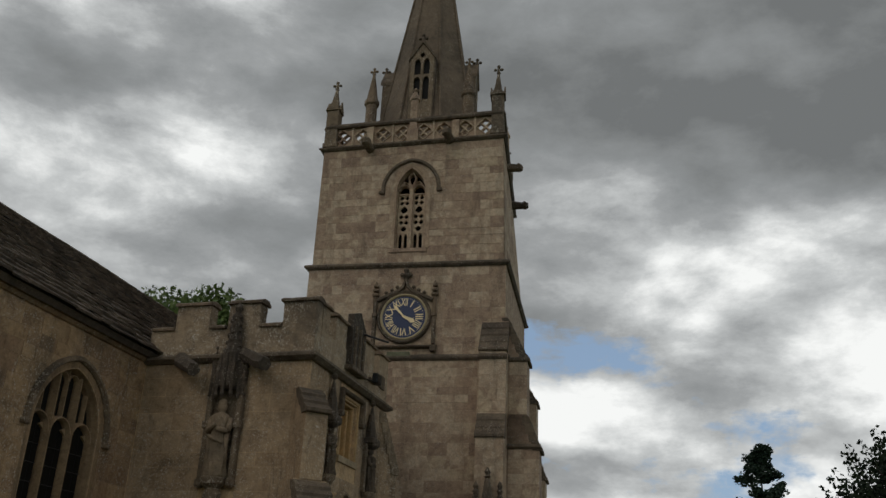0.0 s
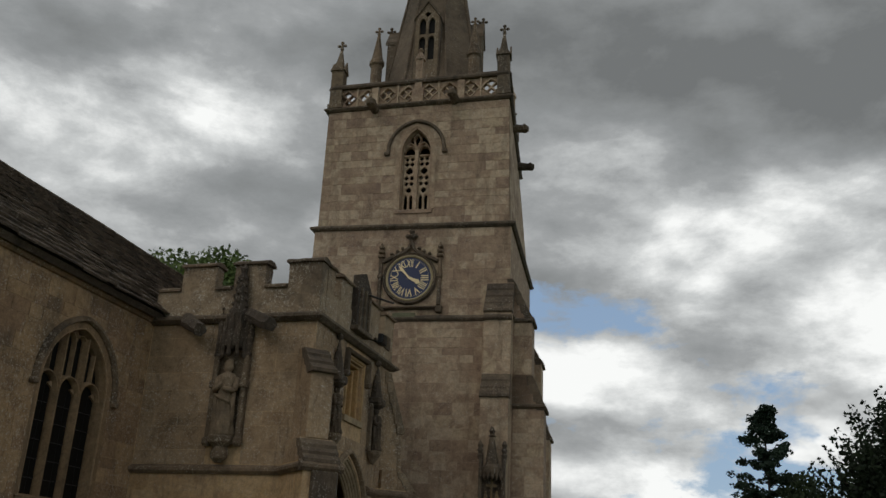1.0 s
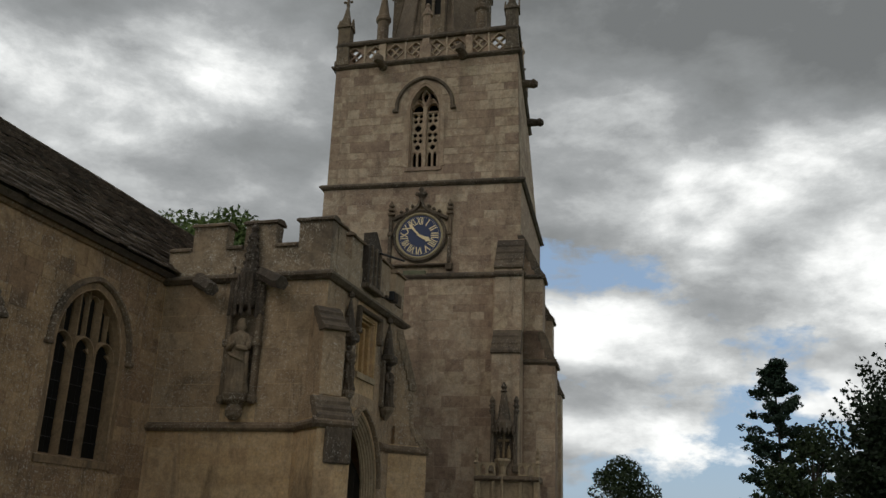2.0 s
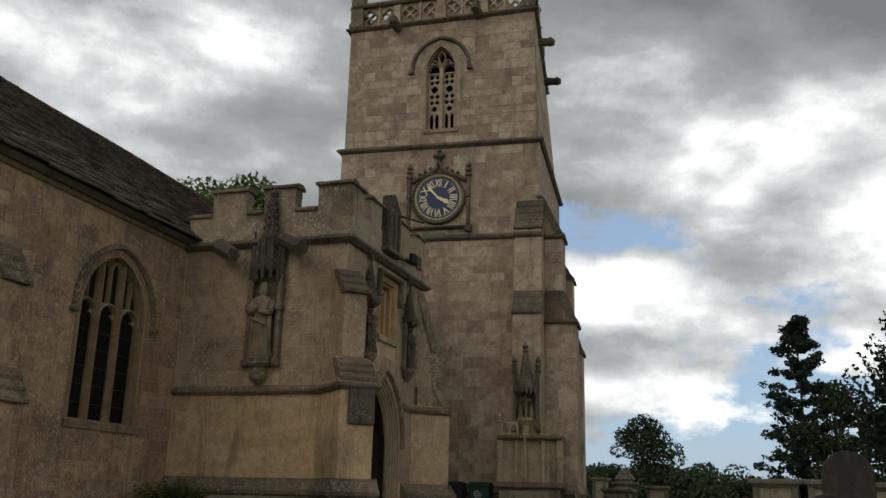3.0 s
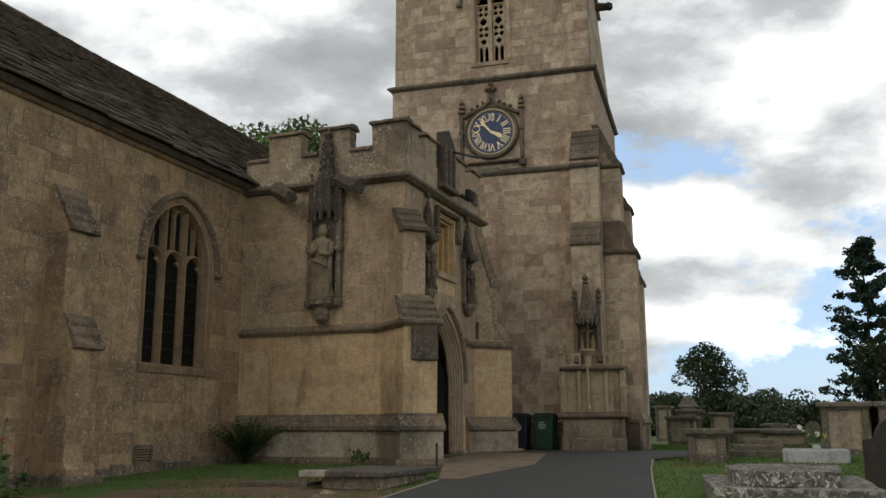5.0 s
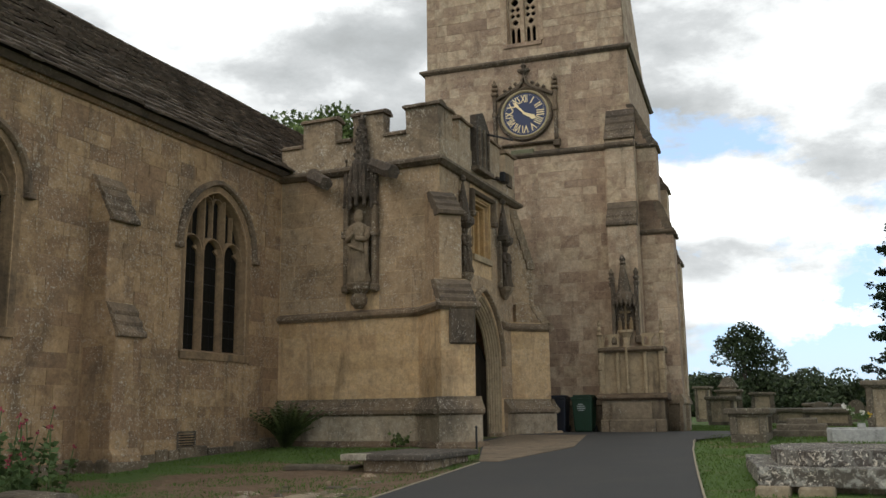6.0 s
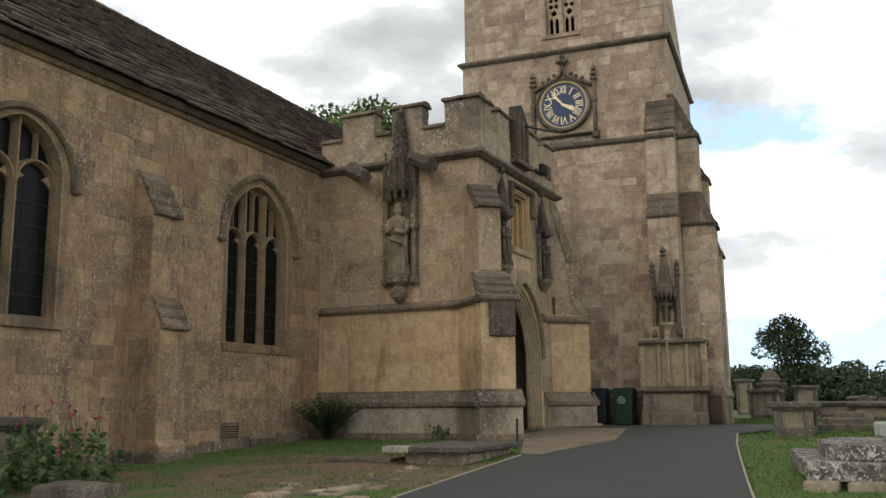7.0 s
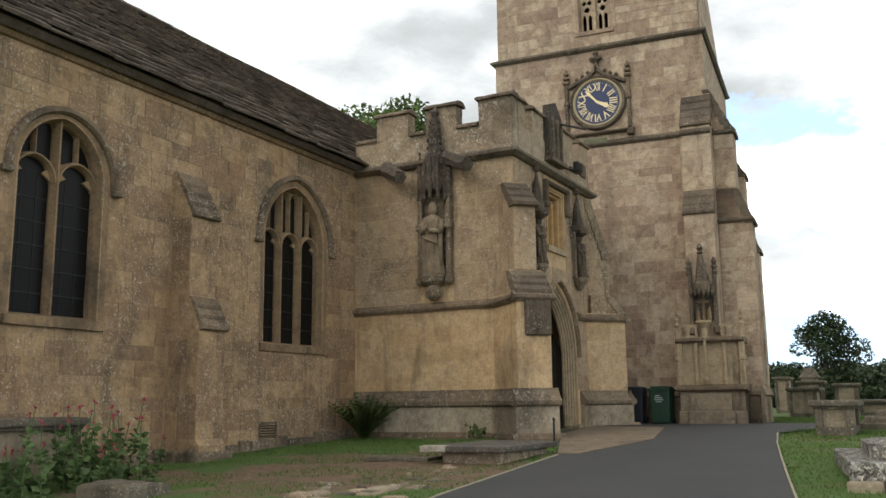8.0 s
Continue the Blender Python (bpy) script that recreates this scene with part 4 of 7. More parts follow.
def diag_buttresses(porch):
    for cy, sy, d1, d2, za, zb, back in ((0.0, -1, 0.97, 0.62, 4.85, 5.42, 0.10), (L, 1, 0.74, 0.38, 4.45, 6.0, -0.10)):
        M = diagonal(W, cy, 1, sy)
        bm = bmesh.new()
        block(bm, M, -0.37, 0.37, -0.4, d1, -0.5, 2.95)
        but = part("buttress", bm, HONEY, porch, "diagonal buttress with dark weathered offsets")
        bm = bmesh.new()
        profile_run(bm, M, [(-0.2, 2.96), (d1 - 0.02, 2.96), (d2 - 0.02, 3.42), (-0.2, 3.42)], -0.365, 0.365)
        part("offset_core", bm, PORCH_HIGH, but)
        bm = bmesh.new()
        profile_run(bm, M, [(-0.3, 3.42), (d2, 3.42), (d2, za - 0.05), (back - 0.02, zb), (-0.3, zb)], -0.25, 0.25)
        part("upper_stage", bm, PORCH_HIGH, but)
        for z0, z1, e0, e1, h, n in ((2.95, 3.42, d1, d2, 0.37, 3), (za, zb, d2 + 0.02, back, 0.26, 3 if sy < 0 else 6)):
            for i in range(n):
                t0, t1 = i / n, (i + 1) / n
                da, db = e0 + (e1 - e0) * t0, e0 + (e1 - e0) * t1
                zl, zh = z0 + (z1 - z0) * t0, z0 + (z1 - z0) * t1
                bm = bmesh.new()
                lip = 0.02 if sy > 0 else 0.10 if (i == 0 and z0 > 4) else 0.06
                profile_run(bm, M, [(da - 0.2, zl - 0.07), (da + lip - 0.02, zl - 0.07), (da + lip, zl - 0.05), (da + lip, zl + 0.015), (db + 0.04, zh - 0.03), (db - 0.15, zh - 0.03)], -h - 0.012 - 0.005 * (n - i), h + 0.012 + 0.005 * (n - i))
                part("weathering_stone", bm, DARK_STONE if sy < 0 else HOOD, but)
        ring = moulding(2.72, 0.12, 0.22)
        base = [(-0.02, -0.5), (0.10, -0.5), (0.10, 0.62), (-0.02, 0.62)]
        for name, prof, mat, ext in (("string_course", ring, CAP_STONE, 0.10), ("plinth", base, FLAKING, 0.10), ("plinth_moulding", PLINTH_TOP, WEATHERED, 0.12), ("plinth_step", [(0.08, -0.5), (0.20, -0.5), (0.20, -0.02), (0.16, 0.05), (0.08, 0.08)], CAP_STONE, 0.2)):
            bm = bmesh.new()
            profile_run(bm, M, [(d + d1, z) for d, z in prof], -0.37 - ext, 0.37 + ext)
            part(name, bm, mat, but)
            for s in (-1, 1):
                bm = bmesh.new()
                profile_run(bm, M @ frame_of((s * 0.37, 0, 0), (0, 1), (s, 0)), prof, -0.42, d1 + 0.01)
                part(name, bm, mat, but)
        # coursed faces
        for s in (-1, 1):
            ashlar(but, M @ frame_of((s * 0.37, 0, 0), (0, 1), (s, 0)), -0.36, d1, 0.97, 2.72, HONEY, (), 0.42, 0.6, 63, 300, out=0.012)
        ashlar(but, M @ Matrix.Translation((0, d1, 0)), -0.37, 0.37, 0.97, 2.72, HONEY, (), 0.42, 0.6, 61, 300, out=0.012)
        ashlar(but, M @ Matrix.Translation((0, d2, 0)), -0.25, 0.25, 3.42, za - 0.1, PORCH_HIGH, (), 0.40, 0.5, 62, 300, out=0.012)
        if sy < 0:
            bm = bmesh.new()
            block(bm, M, -0.20, 0.37, d1 - 0.02, d1 + 0.09, 2.02, 2.74, bev=0.03)
            part("corbel_block", bm, DARK_STONE, but, "blackened block of a lost bracket")
        else:
            bm = bmesh.new()
            block(bm, M, -0.5, 0.5, 0.4, d1 + 0.3, -0.4, 0.16, bev=0.05)
            part("footing", bm, ROUGH, but)


def crocket_spire(bm, M, a, d, z, h, r):
    """A small pinnacle with knobbed edges."""
    c = M @ Vector((a, d, z))
    turned(bm, c, [(r, 0), (r * 1.05, 0.02), (r * 0.12, h * 0.82), (r * 0.4, h * 0.86), (r * 0.45, h * 0.92), (r * 0.1, h)], 8)
    for k in range(1, 4):
        zz = z + h * 0.2 * k
        rr = r * (1 - 0.22 * k) + 0.02
        for s in (-1, 1):
            turned(bm, M @ Vector((a + s * rr, d, zz)), [(0.0, -0.03), (r * 0.22, 0), (0.0, 0.05)], 5)


def figure(bm, c, h, n=40, face=(0, -1)):
    """A plain weathered robed carving: skirt in folds, cloak, folded arms, head with a worn cap."""
    turned(bm, c, [(0.150 * h, 0), (0.158 * h, 0.03 * h), (0.145 * h, 0.15 * h), (0.135 * h, 0.28 * h), (0.122 * h, 0.42 * h), (0.118 * h, 0.50 * h), (0.108 * h, 0.56 * h), (0.13 * h, 0.66 * h), (0.145 * h, 0.73 * h), (0.135 * h, 0.78 * h), (0.085 * h, 0.815 * h), (0.042 * h, 0.83 * h), (0.040 * h, 0.85 * h), (0.066 * h, 0.875 * h), (0.072 * h, 0.92 * h), (0.062 * h, 0.955 * h), (0.066 * h, 0.965 * h), (0.05 * h, 1.0 * h), (0.012 * h, 1.02 * h)], n, squash=0.72)
    for v in bm.verts:
        t = (v.co.z - c[2]) / h
        if t < 0.8:
            b = math.atan2(v.co.y - c[1], v.co.x - c[0])
            fold = math.sin(11 * b + 3 * t) * (0.16 if t < 0.55 else 0.05) + 0.09 * math.sin(5 * b - 11 * t)
            v.co.x, v.co.y = c[0] + (v.co.x - c[0]) * (1 + fold), c[1] + (v.co.y - c[1]) * (1 + fold)
    fx, fy = face
    sx, sy = -fy, fx

    def at(side, out, up):
        return Vector(c) + Vector((sx * side + fx * out, sy * side + fy * out, up)) * h
    for s in (-1, 1):
        tube(bm, at(s * 0.135, 0.0, 0.75), at(s * 0.150, 0.05, 0.58), 0.045 * h, 0.04 * h, 7)
        tube(bm, at(s * 0.150, 0.05, 0.58), at(s * 0.02, 0.125, 0.63 - 0.03 * s), 0.04 * h, 0.03 * h, 7)
        tube(bm, at(s * 0.125, 0.02, 0.56), at(s * 0.125, 0.02, 0.14), 0.04 * h, 0.03 * h, 6)
    tube(bm, at(-0.11, 0.09, 0.52), at(0.12, 0.10, 0.42), 0.022 * h, 0.018 * h, 6)
    roughen(bm, 0.012 * h, 9 / h)


def niche_canopy(porch):
    """The tall statue niche on the porch's side wall."""
    c = 2.20
    M = F_SIDE
    bm = bmesh.new()
    for s in (-1, 1):
        sweep(bm, M, [(c + s * 0.36, 3.45), (c + s * 0.36, 5.75)], bar(0.06, 0, 0.16))
        block(bm, M, c + s * 0.36 - 0.09, c + s * 0.36 + 0.09, 0, 0.2, 4.55, 4.72, bev=0.02)
        block(bm, M, c + s * 0.36 - 0.10, c + s * 0.36 + 0.10, 0, 0.2, 3.30, 3.50, bev=0.05)
    niche = part("niche", bm, WEATHERED, porch, "tall blackened statue niche with a spired canopy")
    bm = bmesh.new()
    e = c + 0.03
    turned(bm, M @ Vector((e, 0.10, 5.42)), [(0.20, 0), (0.27, 0.05), (0.29, 0.30), (0.25, 0.42), (0.23, 0.80), (0.17, 1.00), (0.145, 1.25), (0.10, 1.62), (0.12, 1.68), (0.06, 1.78), (0.09, 1.90), (0.02, 2.02)], 8)
    # gablets, hanging cusps and crockets round the canopy
    for k in range(5):
        b = radians(-76 + 38 * k)
        ca, cd = e + 0.28 * math.sin(b), 0.10 + 0.26 * math.cos(b)
        turned(bm, M @ Vector((ca, cd, 5.20)), [(0.015, 0), (0.055, 0.06), (0.04, 0.16), (0.06, 0.30), (0.045, 0.62), (0.06, 0.68), (0.01, 1.0)], 6)
    for k in range(7):
        zz, rr = 6.0 + 0.17 * k, 0.27 - 0.026 * k
        for s in (-1, 0, 1):
            turned(bm, M @ Vector((e + s * rr * 0.85, 0.10 + (0.8 if s == 0 else 0.35) * rr, zz + 0.05 * s)), [(0.0, -0.05), (0.045, 0), (0.035, 0.05), (0.0, 0.08)], 5)
    for s, top in ((-1, 6.35), (1, 6.25)):
        sweep(bm, M, [(c + s * 0.37, 5.3), (c + s * 0.37, top - 0.4)], bar(0.05, 0.0, 0.17))
        crocket_spire(bm, M, c + s * 0.37, 0.10, top - 0.42, 0.5, 0.075)
        turned(bm, M @ Vector((c + s * 0.37, 0.10, 5.22)), [(0.02, 0), (0.085, 0.07), (0.07, 0.14)], 6)
    roughen(bm, 0.028, 5)
    part("canopy", bm, SOOTY, niche, "blackened spired canopy with crockets and pendants")
    bm = bmesh.new()
    turned(bm, M @ Vector((c, 0.16, 2.95)), [(0.08, 0), (0.17, 0.08), (0.19, 0.2), (0.15, 0.32), (0.27, 0.40), (0.30, 0.52), (0.26, 0.56)], 10)
    roughen(bm, 0.025, 7)
    part("corbel", bm, WEATHERED, niche, "carved corbel carrying a figure")
    bm = bmesh.new()
    block(bm, M, c - 0.3, c + 0.3, 0.0, 0.025, 3.5, 5.6)
    part("niche_back", bm, WEATHERED, niche)
    bm = bmesh.new()
    figure(bm, M @ Vector((c, 0.19, 3.50)), 1.66)
    single("statue", bm, STATUE_STONE, "weathered grey-brown robed stone statue in a niche", "statue", "niche statues", smooth=True)


def porch_door(porch):
    c = 2.5
    # receding orders of the arch, each set back behind the last
    arch_ob = None
    for half, rise, d1 in ((1.20, 1.65, -0.01), (1.14, 1.59, -0.06), (1.08, 1.52, -0.10), (1.03, 1.46, -0.15), (0.98, 1.41, -0.20)):
        bm = bmesh.new()
        path = [(c - half, -0.2)] + arch(c, 1.75, half, rise, 12) + [(c + half, -0.2)]
        sweep(bm, F_FRONT, path, [(0.05, -0.29), (0.05, d1 - 0.02), (0.03, d1), (0.0, d1 + 0.012), (-0.02, d1), (-0.025, d1 - 0.035), (-0.05, d1 - 0.04), (-0.05, -0.29)])
        ob = part("door_arch" if arch_ob is None else "arch_order", bm, DRESSED, arch_ob or porch, "" if arch_ob else "deeply moulded pointed doorway arch in worn buff stone")
        arch_ob = arch_ob or ob
    bm = bmesh.new()
    path = arch(c, 1.85, 1.30, 1.72, 12)
    sweep(bm, F_FRONT, [(c - 1.30, 1.78)] + path + [(c + 1.30, 1.78)], [(-0.05, 0.0), (0.06, 0.0), (0.06, 0.05), (0.02, 0.11), (-0.03, 0.11), (-0.05, 0.05)])
    part("hood_mould", bm, HOOD, arch_ob, "weathered hood mould")
    for s in (-1, 1):
        bm = bmesh.new()
        block(bm, F_FRONT, c + s * 1.06 - 0.17, c + s * 1.06 + 0.17, -0.25, 0.12, -0.3, 0.16, bev=0.03)
        part("jamb_base", bm, ROUGH, arch_ob)
    # a pair of oak leaves standing open into the porch; their dark colour doubles as its inner shade
    for s in (-1, 1):
        D = frame_of((W - 0.34, c + s * 1.16, 0), (-1, 0), (0, -s))
        bm = bmesh.new()
        prism(bm, D, [(0.0, 0.02), (0.86, 0.02), (0.86, 3.0), (0.62, 2.85), (0.38, 2.6), (0.16, 2.2), (0.0, 1.8)], -0.03, 0.03)
        leaf = part("door", bm, OAK, porch, "dark old oak door leaf standing open")
        for i in range(5):
            bm = bmesh.new()
            block(bm, D, 0.02 + 0.17 * i, 0.17 + 0.17 * i, 0.03, 0.05, 0.04, (1.78, 2.15, 2.45, 2.68, 2.85)[i])
            part("plank", bm, OAK, leaf)
    bm = bmesh.new()
    block(bm, F_FRONT, 0.62, 4.4, -3.5, -3.4, -0.3, 3.68)
    part("inner_wall", bm, PORCH_HIGH, porch, "shadowed inner porch wall")
    bm = bmesh.new()
    tube(bm, (5.55, -1.7, -0.2), (5.55, -1.7, 0.36), 0.02, 0.02)
    turned(bm, (5.55, -1.7, 0.34), [(0.0, 0), (0.035, 0.03), (0.0, 0.07)], 8)
    single("iron_post", bm, IRON, "thin short black iron post at the grass corner", "post")


def porch_upper_window(porch):
    c, z0, z1 = 2.52, 4.35, 5.70
    bm = bmesh.new()
    for k, o in enumerate((0.0, 0.10, 0.20)):
        ring = [(c - 0.56 + o, z0 + o * 0.3), (c - 0.56 + o, z1 + 0.06 - o), (c + 0.56 - o, z1 + 0.06 - o), (c + 0.56 - o, z0 + o * 0.3)]
        sweep(bm, F_FRONT, ring, bar(0.05, -0.35, 0.03 - 0.11 * k))
    win = part("window", bm, OCHRE, porch, "square-headed buff stone window over the doorway")
    bm = bmesh.new()
    block(bm, F_FRONT, c - 0.5, c + 0.5, -0.38, -0.30, z0, z1)
    part("blind_panel", bm, CURTAIN, win, "ochre boarded panel behind the opening")
    bm = bmesh.new()
    path = [(c - 0.72, z1 - 0.35), (c - 0.72, z1 + 0.17), (c + 0.72, z1 + 0.17), (c + 0.72, z1 - 0.35)]
    sweep(bm, F_FRONT, path, [(-0.05, 0.0), (0.05, 0.0), (0.05, 0.1), (0.0, 0.15), (-0.05, 0.1)])
    for s in (-1, 1):
        block(bm, F_FRONT, c + s * 0.74 - 0.08, c + s * 0.74 + 0.08, 0, 0.16, z1 - 0.48, z1 - 0.34, bev=0.03)
    part("label_mould", bm, DARK_STONE, win, "dark label mould with square stops")
    bm = bmesh.new()
    block(bm, F_FRONT, c - 0.62, c + 0.62, -0.3, 0.07, z0 - 0.14, z0, top=0.05)
    part("sill", bm, DRESSED, win)


def front_niches(porch):
    for c in (1.15, 3.85):
        M = F_FRONT
        bm = bmesh.new()
        for s in (-1, 1):
            sweep(bm, M, [(c + s * 0.2, 3.75), (c + s * 0.2, 5.0)], bar(0.04, 0, 0.12))
        niche = part("niche", bm, WEATHERED, porch, "slim spired statue niche beside the window")
        bm = bmesh.new()
        crocket_spire(bm, M, c, 0.10, 5.05, 1.05, 0.17)
        block(bm, M, c - 0.26, c + 0.26, 0, 0.30, 4.92, 5.10, bev=0.04)
        turned(bm, M @ Vector((c, 0.16, 4.80)), [(0.05, 0), (0.2, 0.1), (0.2, 0.2)], 8)
        roughen(bm, 0.015, 6)
        part("canopy", bm, SOOTY, niche)
        bm = bmesh.new()
        turned(bm, M @ Vector((c, 0.12, 3.45)), [(0.05, 0), (0.12, 0.12), (0.2, 0.24), (0.2, 0.32)], 8)
        part("corbel", bm, WEATHERED, niche)
        bm = bmesh.new()
        figure(bm, M @ Vector((c, 0.14, 3.77)), 1.08, face=(1, 0))
        single("statue", bm, DARK_STONE, "small weathered robed stone statue on a corbel", "statue", "niche statues", smooth=True)
    # floodlight on the parapet
    lamp = thing("floodlight", F_FRONT @ Vector((3.3, 0.15, 6.42)), "small black metal floodlight bracketed on the parapet", "floodlight")
    bm = bmesh.new()
    block(bm, F_FRONT, 3.16, 3.5, 0.28, 0.42, 6.36, 6.62, bev=0.02)
    part("housing", bm, IRON, lamp)
    bm = bmesh.new()
    tube(bm, F_FRONT @ Vector((3.28, 0.03, 6.5)), F_FRONT @ Vector((3.28, 0.3, 6.42)), 0.02, 0.02)
    part("bracket", bm, IRON, lamp)
    bm = bmesh.new()
    block(bm, F_FRONT, 3.19, 3.47, 0.42, 0.43, 6.39, 6.59)
    part("lens", bm, GLASS, lamp)


# ---- tower ----
S1, S2, PAR = 8.10, 11.12, 15.42
TC = 4.335


def build_tower():
    tower = thing("church_tower", tower_at(TC, Q0 + DEEP / 2, 0), "tall pale limestone church tower with clock, pierced parapet and spire", "church tower")
    belfry = opening(4.36, 11.80, 13.78, 0.48, 0.82, 8)
    walls = []
    for M, front in ((F_TOWER, True), (F_TEAST, False), (F_TWEST, False), (F_TBACK, False)):
        a0, a1 = (U0, U1) if M in (F_TOWER, F_TBACK) else (0.5, DEEP - 0.5)
        bm = bmesh.new()
        if front:
            pierced(bm, M, [(a0, -0.6), (a1, -0.6), (a1, PAR), (a0, PAR)], [belfry], -0.5, 0)
        else:
            block(bm, M, a0, a1, -0.5, 0, -0.6, PAR)
        # lower stages stand proud
        g0, g1 = a0 - (0.06 if M in (F_TOWER, F_TBACK) else 0.5), a1 + (0.06 if M in (F_TOWER, F_TBACK) else 0.5)
        walls.append(part("wall", bm, TOWER_STONE, tower))
        for x0, x1, o0, o1, z in ((g0, g1, 0.0, 0.058, S2), (g0 - 0.06, g1 + 0.06, 0.058, 0.118, S1)):
            bm = bmesh.new()
            block(bm, M, x0, x1, o0, o1, -0.6, z + 0.02)
            part("stage_wall", bm, TOWER_STONE, tower)
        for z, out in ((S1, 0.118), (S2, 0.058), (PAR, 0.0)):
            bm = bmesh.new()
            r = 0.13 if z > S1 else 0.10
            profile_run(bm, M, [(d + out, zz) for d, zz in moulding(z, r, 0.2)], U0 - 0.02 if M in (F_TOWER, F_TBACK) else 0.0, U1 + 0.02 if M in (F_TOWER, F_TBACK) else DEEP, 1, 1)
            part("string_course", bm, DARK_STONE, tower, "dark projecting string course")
        bm = bmesh.new()
        profile_run(bm, M, [(d + 0.118, z) for d, z in [(-0.02, -0.4), (0.14, -0.4), (0.14, 0.78), (0.2, 0.82), (0.18, 0.92), (0.06, 1.05), (-0.02, 1.05)]], g0, g1, 0.5, 0.5)
        part("plinth", bm, PLINTH, tower)
    bm = bmesh.new()
    block(bm, F_TOWER, U0 + 0.5, U1 - 0.5, -DEEP + 0.5, -0.5, PAR - 0.4, PAR + 0.25)
    part("roof", bm, LEAD, tower, "lead gutter floor behind the parapet")
    # black sheet and floor stand in for shade behind the belfry opening
    bm = bmesh.new()
    block(bm, F_TOWER, 3.5, 5.2, -1.6, -1.5, 11.4, 15.0)
    part("bell_chamber_wall", bm, DARK_IN, tower)
    bm = bmesh.new()
    block(bm, F_TOWER, U0 + 0.52, U1 - 0.52, -DEEP + 0.52, -0.52, 11.2, 11.4)
    part("bell_floor", bm, DARK_IN, tower)
    tower_parapet(tower)
    spire(tower)
    belfry_window(tower)
    tower_buttresses(tower)
    clock_face(tower)
    for u, z in ((2.88, 15.42), (5.62, 15.52)):
        gargoyle(tower, F_TOWER, u, z)
    for q, z, ln in ((1.9, 15.35, 0.42), (4.7, 15.25, 0.52)):
        gargoyle(tower, F_TEAST, q, z, ln)
    cuts = (arch_cut(4.36, 11.66, 13.78, 0.66, 1.05),)
    M = F_TOWER @ Matrix.Translation((0, 0.058, 0))
    M2 = F_TOWER @ Matrix.Translation((0, 0.118, 0))
    box = (box_cut(3.38, 5.36, 8.35, 10.45), box_cut(6.6, 7.5, 0, 9.3))
    ashlar(walls[0], M2, U0 + 1.2, 6.7, 1.06, S1 - 0.01, TOWER_STONE, (box_cut(-1, 3.1, -1, 1.0),), 0.29, 0.52, 41, 150, TOWER_REST, out=0.012)
    ashlar(walls[0], M, U0 - 0.05, U1 + 0.05, S1 + 0.2, S2, TOWER_STONE, box, 0.29, 0.52, 42, 110, TOWER_REST, out=0.012)
    ashlar(walls[0], F_TOWER, U0, U1, S2 + 0.2, PAR, TOWER_STONE, cuts, 0.29, 0.5, 43, 40, TOWER_REST, out=0.012)
    ashlar(walls[1], F_TEAST, 0.05, DEEP, S2 + 0.2, PAR, TOWER_STONE, (), 0.36, 0.7, 44, 0, TOWER_REST, out=0.012)
    settle(tower)


def settle(tower):
    """The top stage draws in a little on its outer side and its courses rise slightly that way."""
    cam_free = [o for o in tower.children_recursive if o.type == "MESH"]

    def shift(w):
        if w.z <= S2 - 0.2:
            return w
        u = w.x * TU[0] + w.y * TU[1]
        q = w.x * TQ[0] + w.y * TQ[1]
        k = min(1.3, (w.z - S2 + 0.2) / (PAR - S2))
        t = max(0.0, (u - U0) / (U1 - U0))
        du = -k * t * (0.10 + 0.30 * min(1, max(0, (q - Q0) / DEEP)))
        return w + Vector((TU[0] * du, TU[1] * du, 0.20 * k * t))
    done = set()
    for o in cam_free:
        if o.data.users > 1:
            m = o.matrix_basis.copy()
            m.translation = shift(m.translation)
            o.matrix_basis = m
        elif o.data.name not in done:
            done.add(o.data.name)
            for v in o.data.vertices:
                v.co = shift(v.co)


def gargoyle(tower, M, a, z, ln=0.6):
    bm = bmesh.new()
    p, q = M @ Vector((a, -0.1, z)), M @ Vector((a, ln, z - 0.06))
    tube(bm, p, q, 0.17, 0.13, 8)
    turned(bm, M @ Vector((a, ln, z - 0.2)), [(0.02, 0), (0.15, 0.06), (0.16, 0.2), (0.05, 0.3)], 8)
    roughen(bm, 0.03, 5)
    part("gargoyle", bm, DARK_STONE, tower, "weathered dark gargoyle waterspout")


def cross_finial(bm, c, s=1.0):
    turned(bm, c, [(0.05 * s, 0), (0.045 * s, 0.22 * s), (0.02 * s, 0.32 * s)], 6)
    for dx, dz in ((-0.11, 0.14), (0.11, 0.14), (0, 0.27), (0, 0.05)):
        v = Vector(c) + Vector((dx * s * TU[0], dx * s * TU[1], dz * s))
        turned(bm, v - Vector((0, 0, 0.05 * s)), [(0.01, 0), (0.062 * s, 0.03 * s), (0.062 * s, 0.07 * s), (0.01, 0.1 * s)], 7)


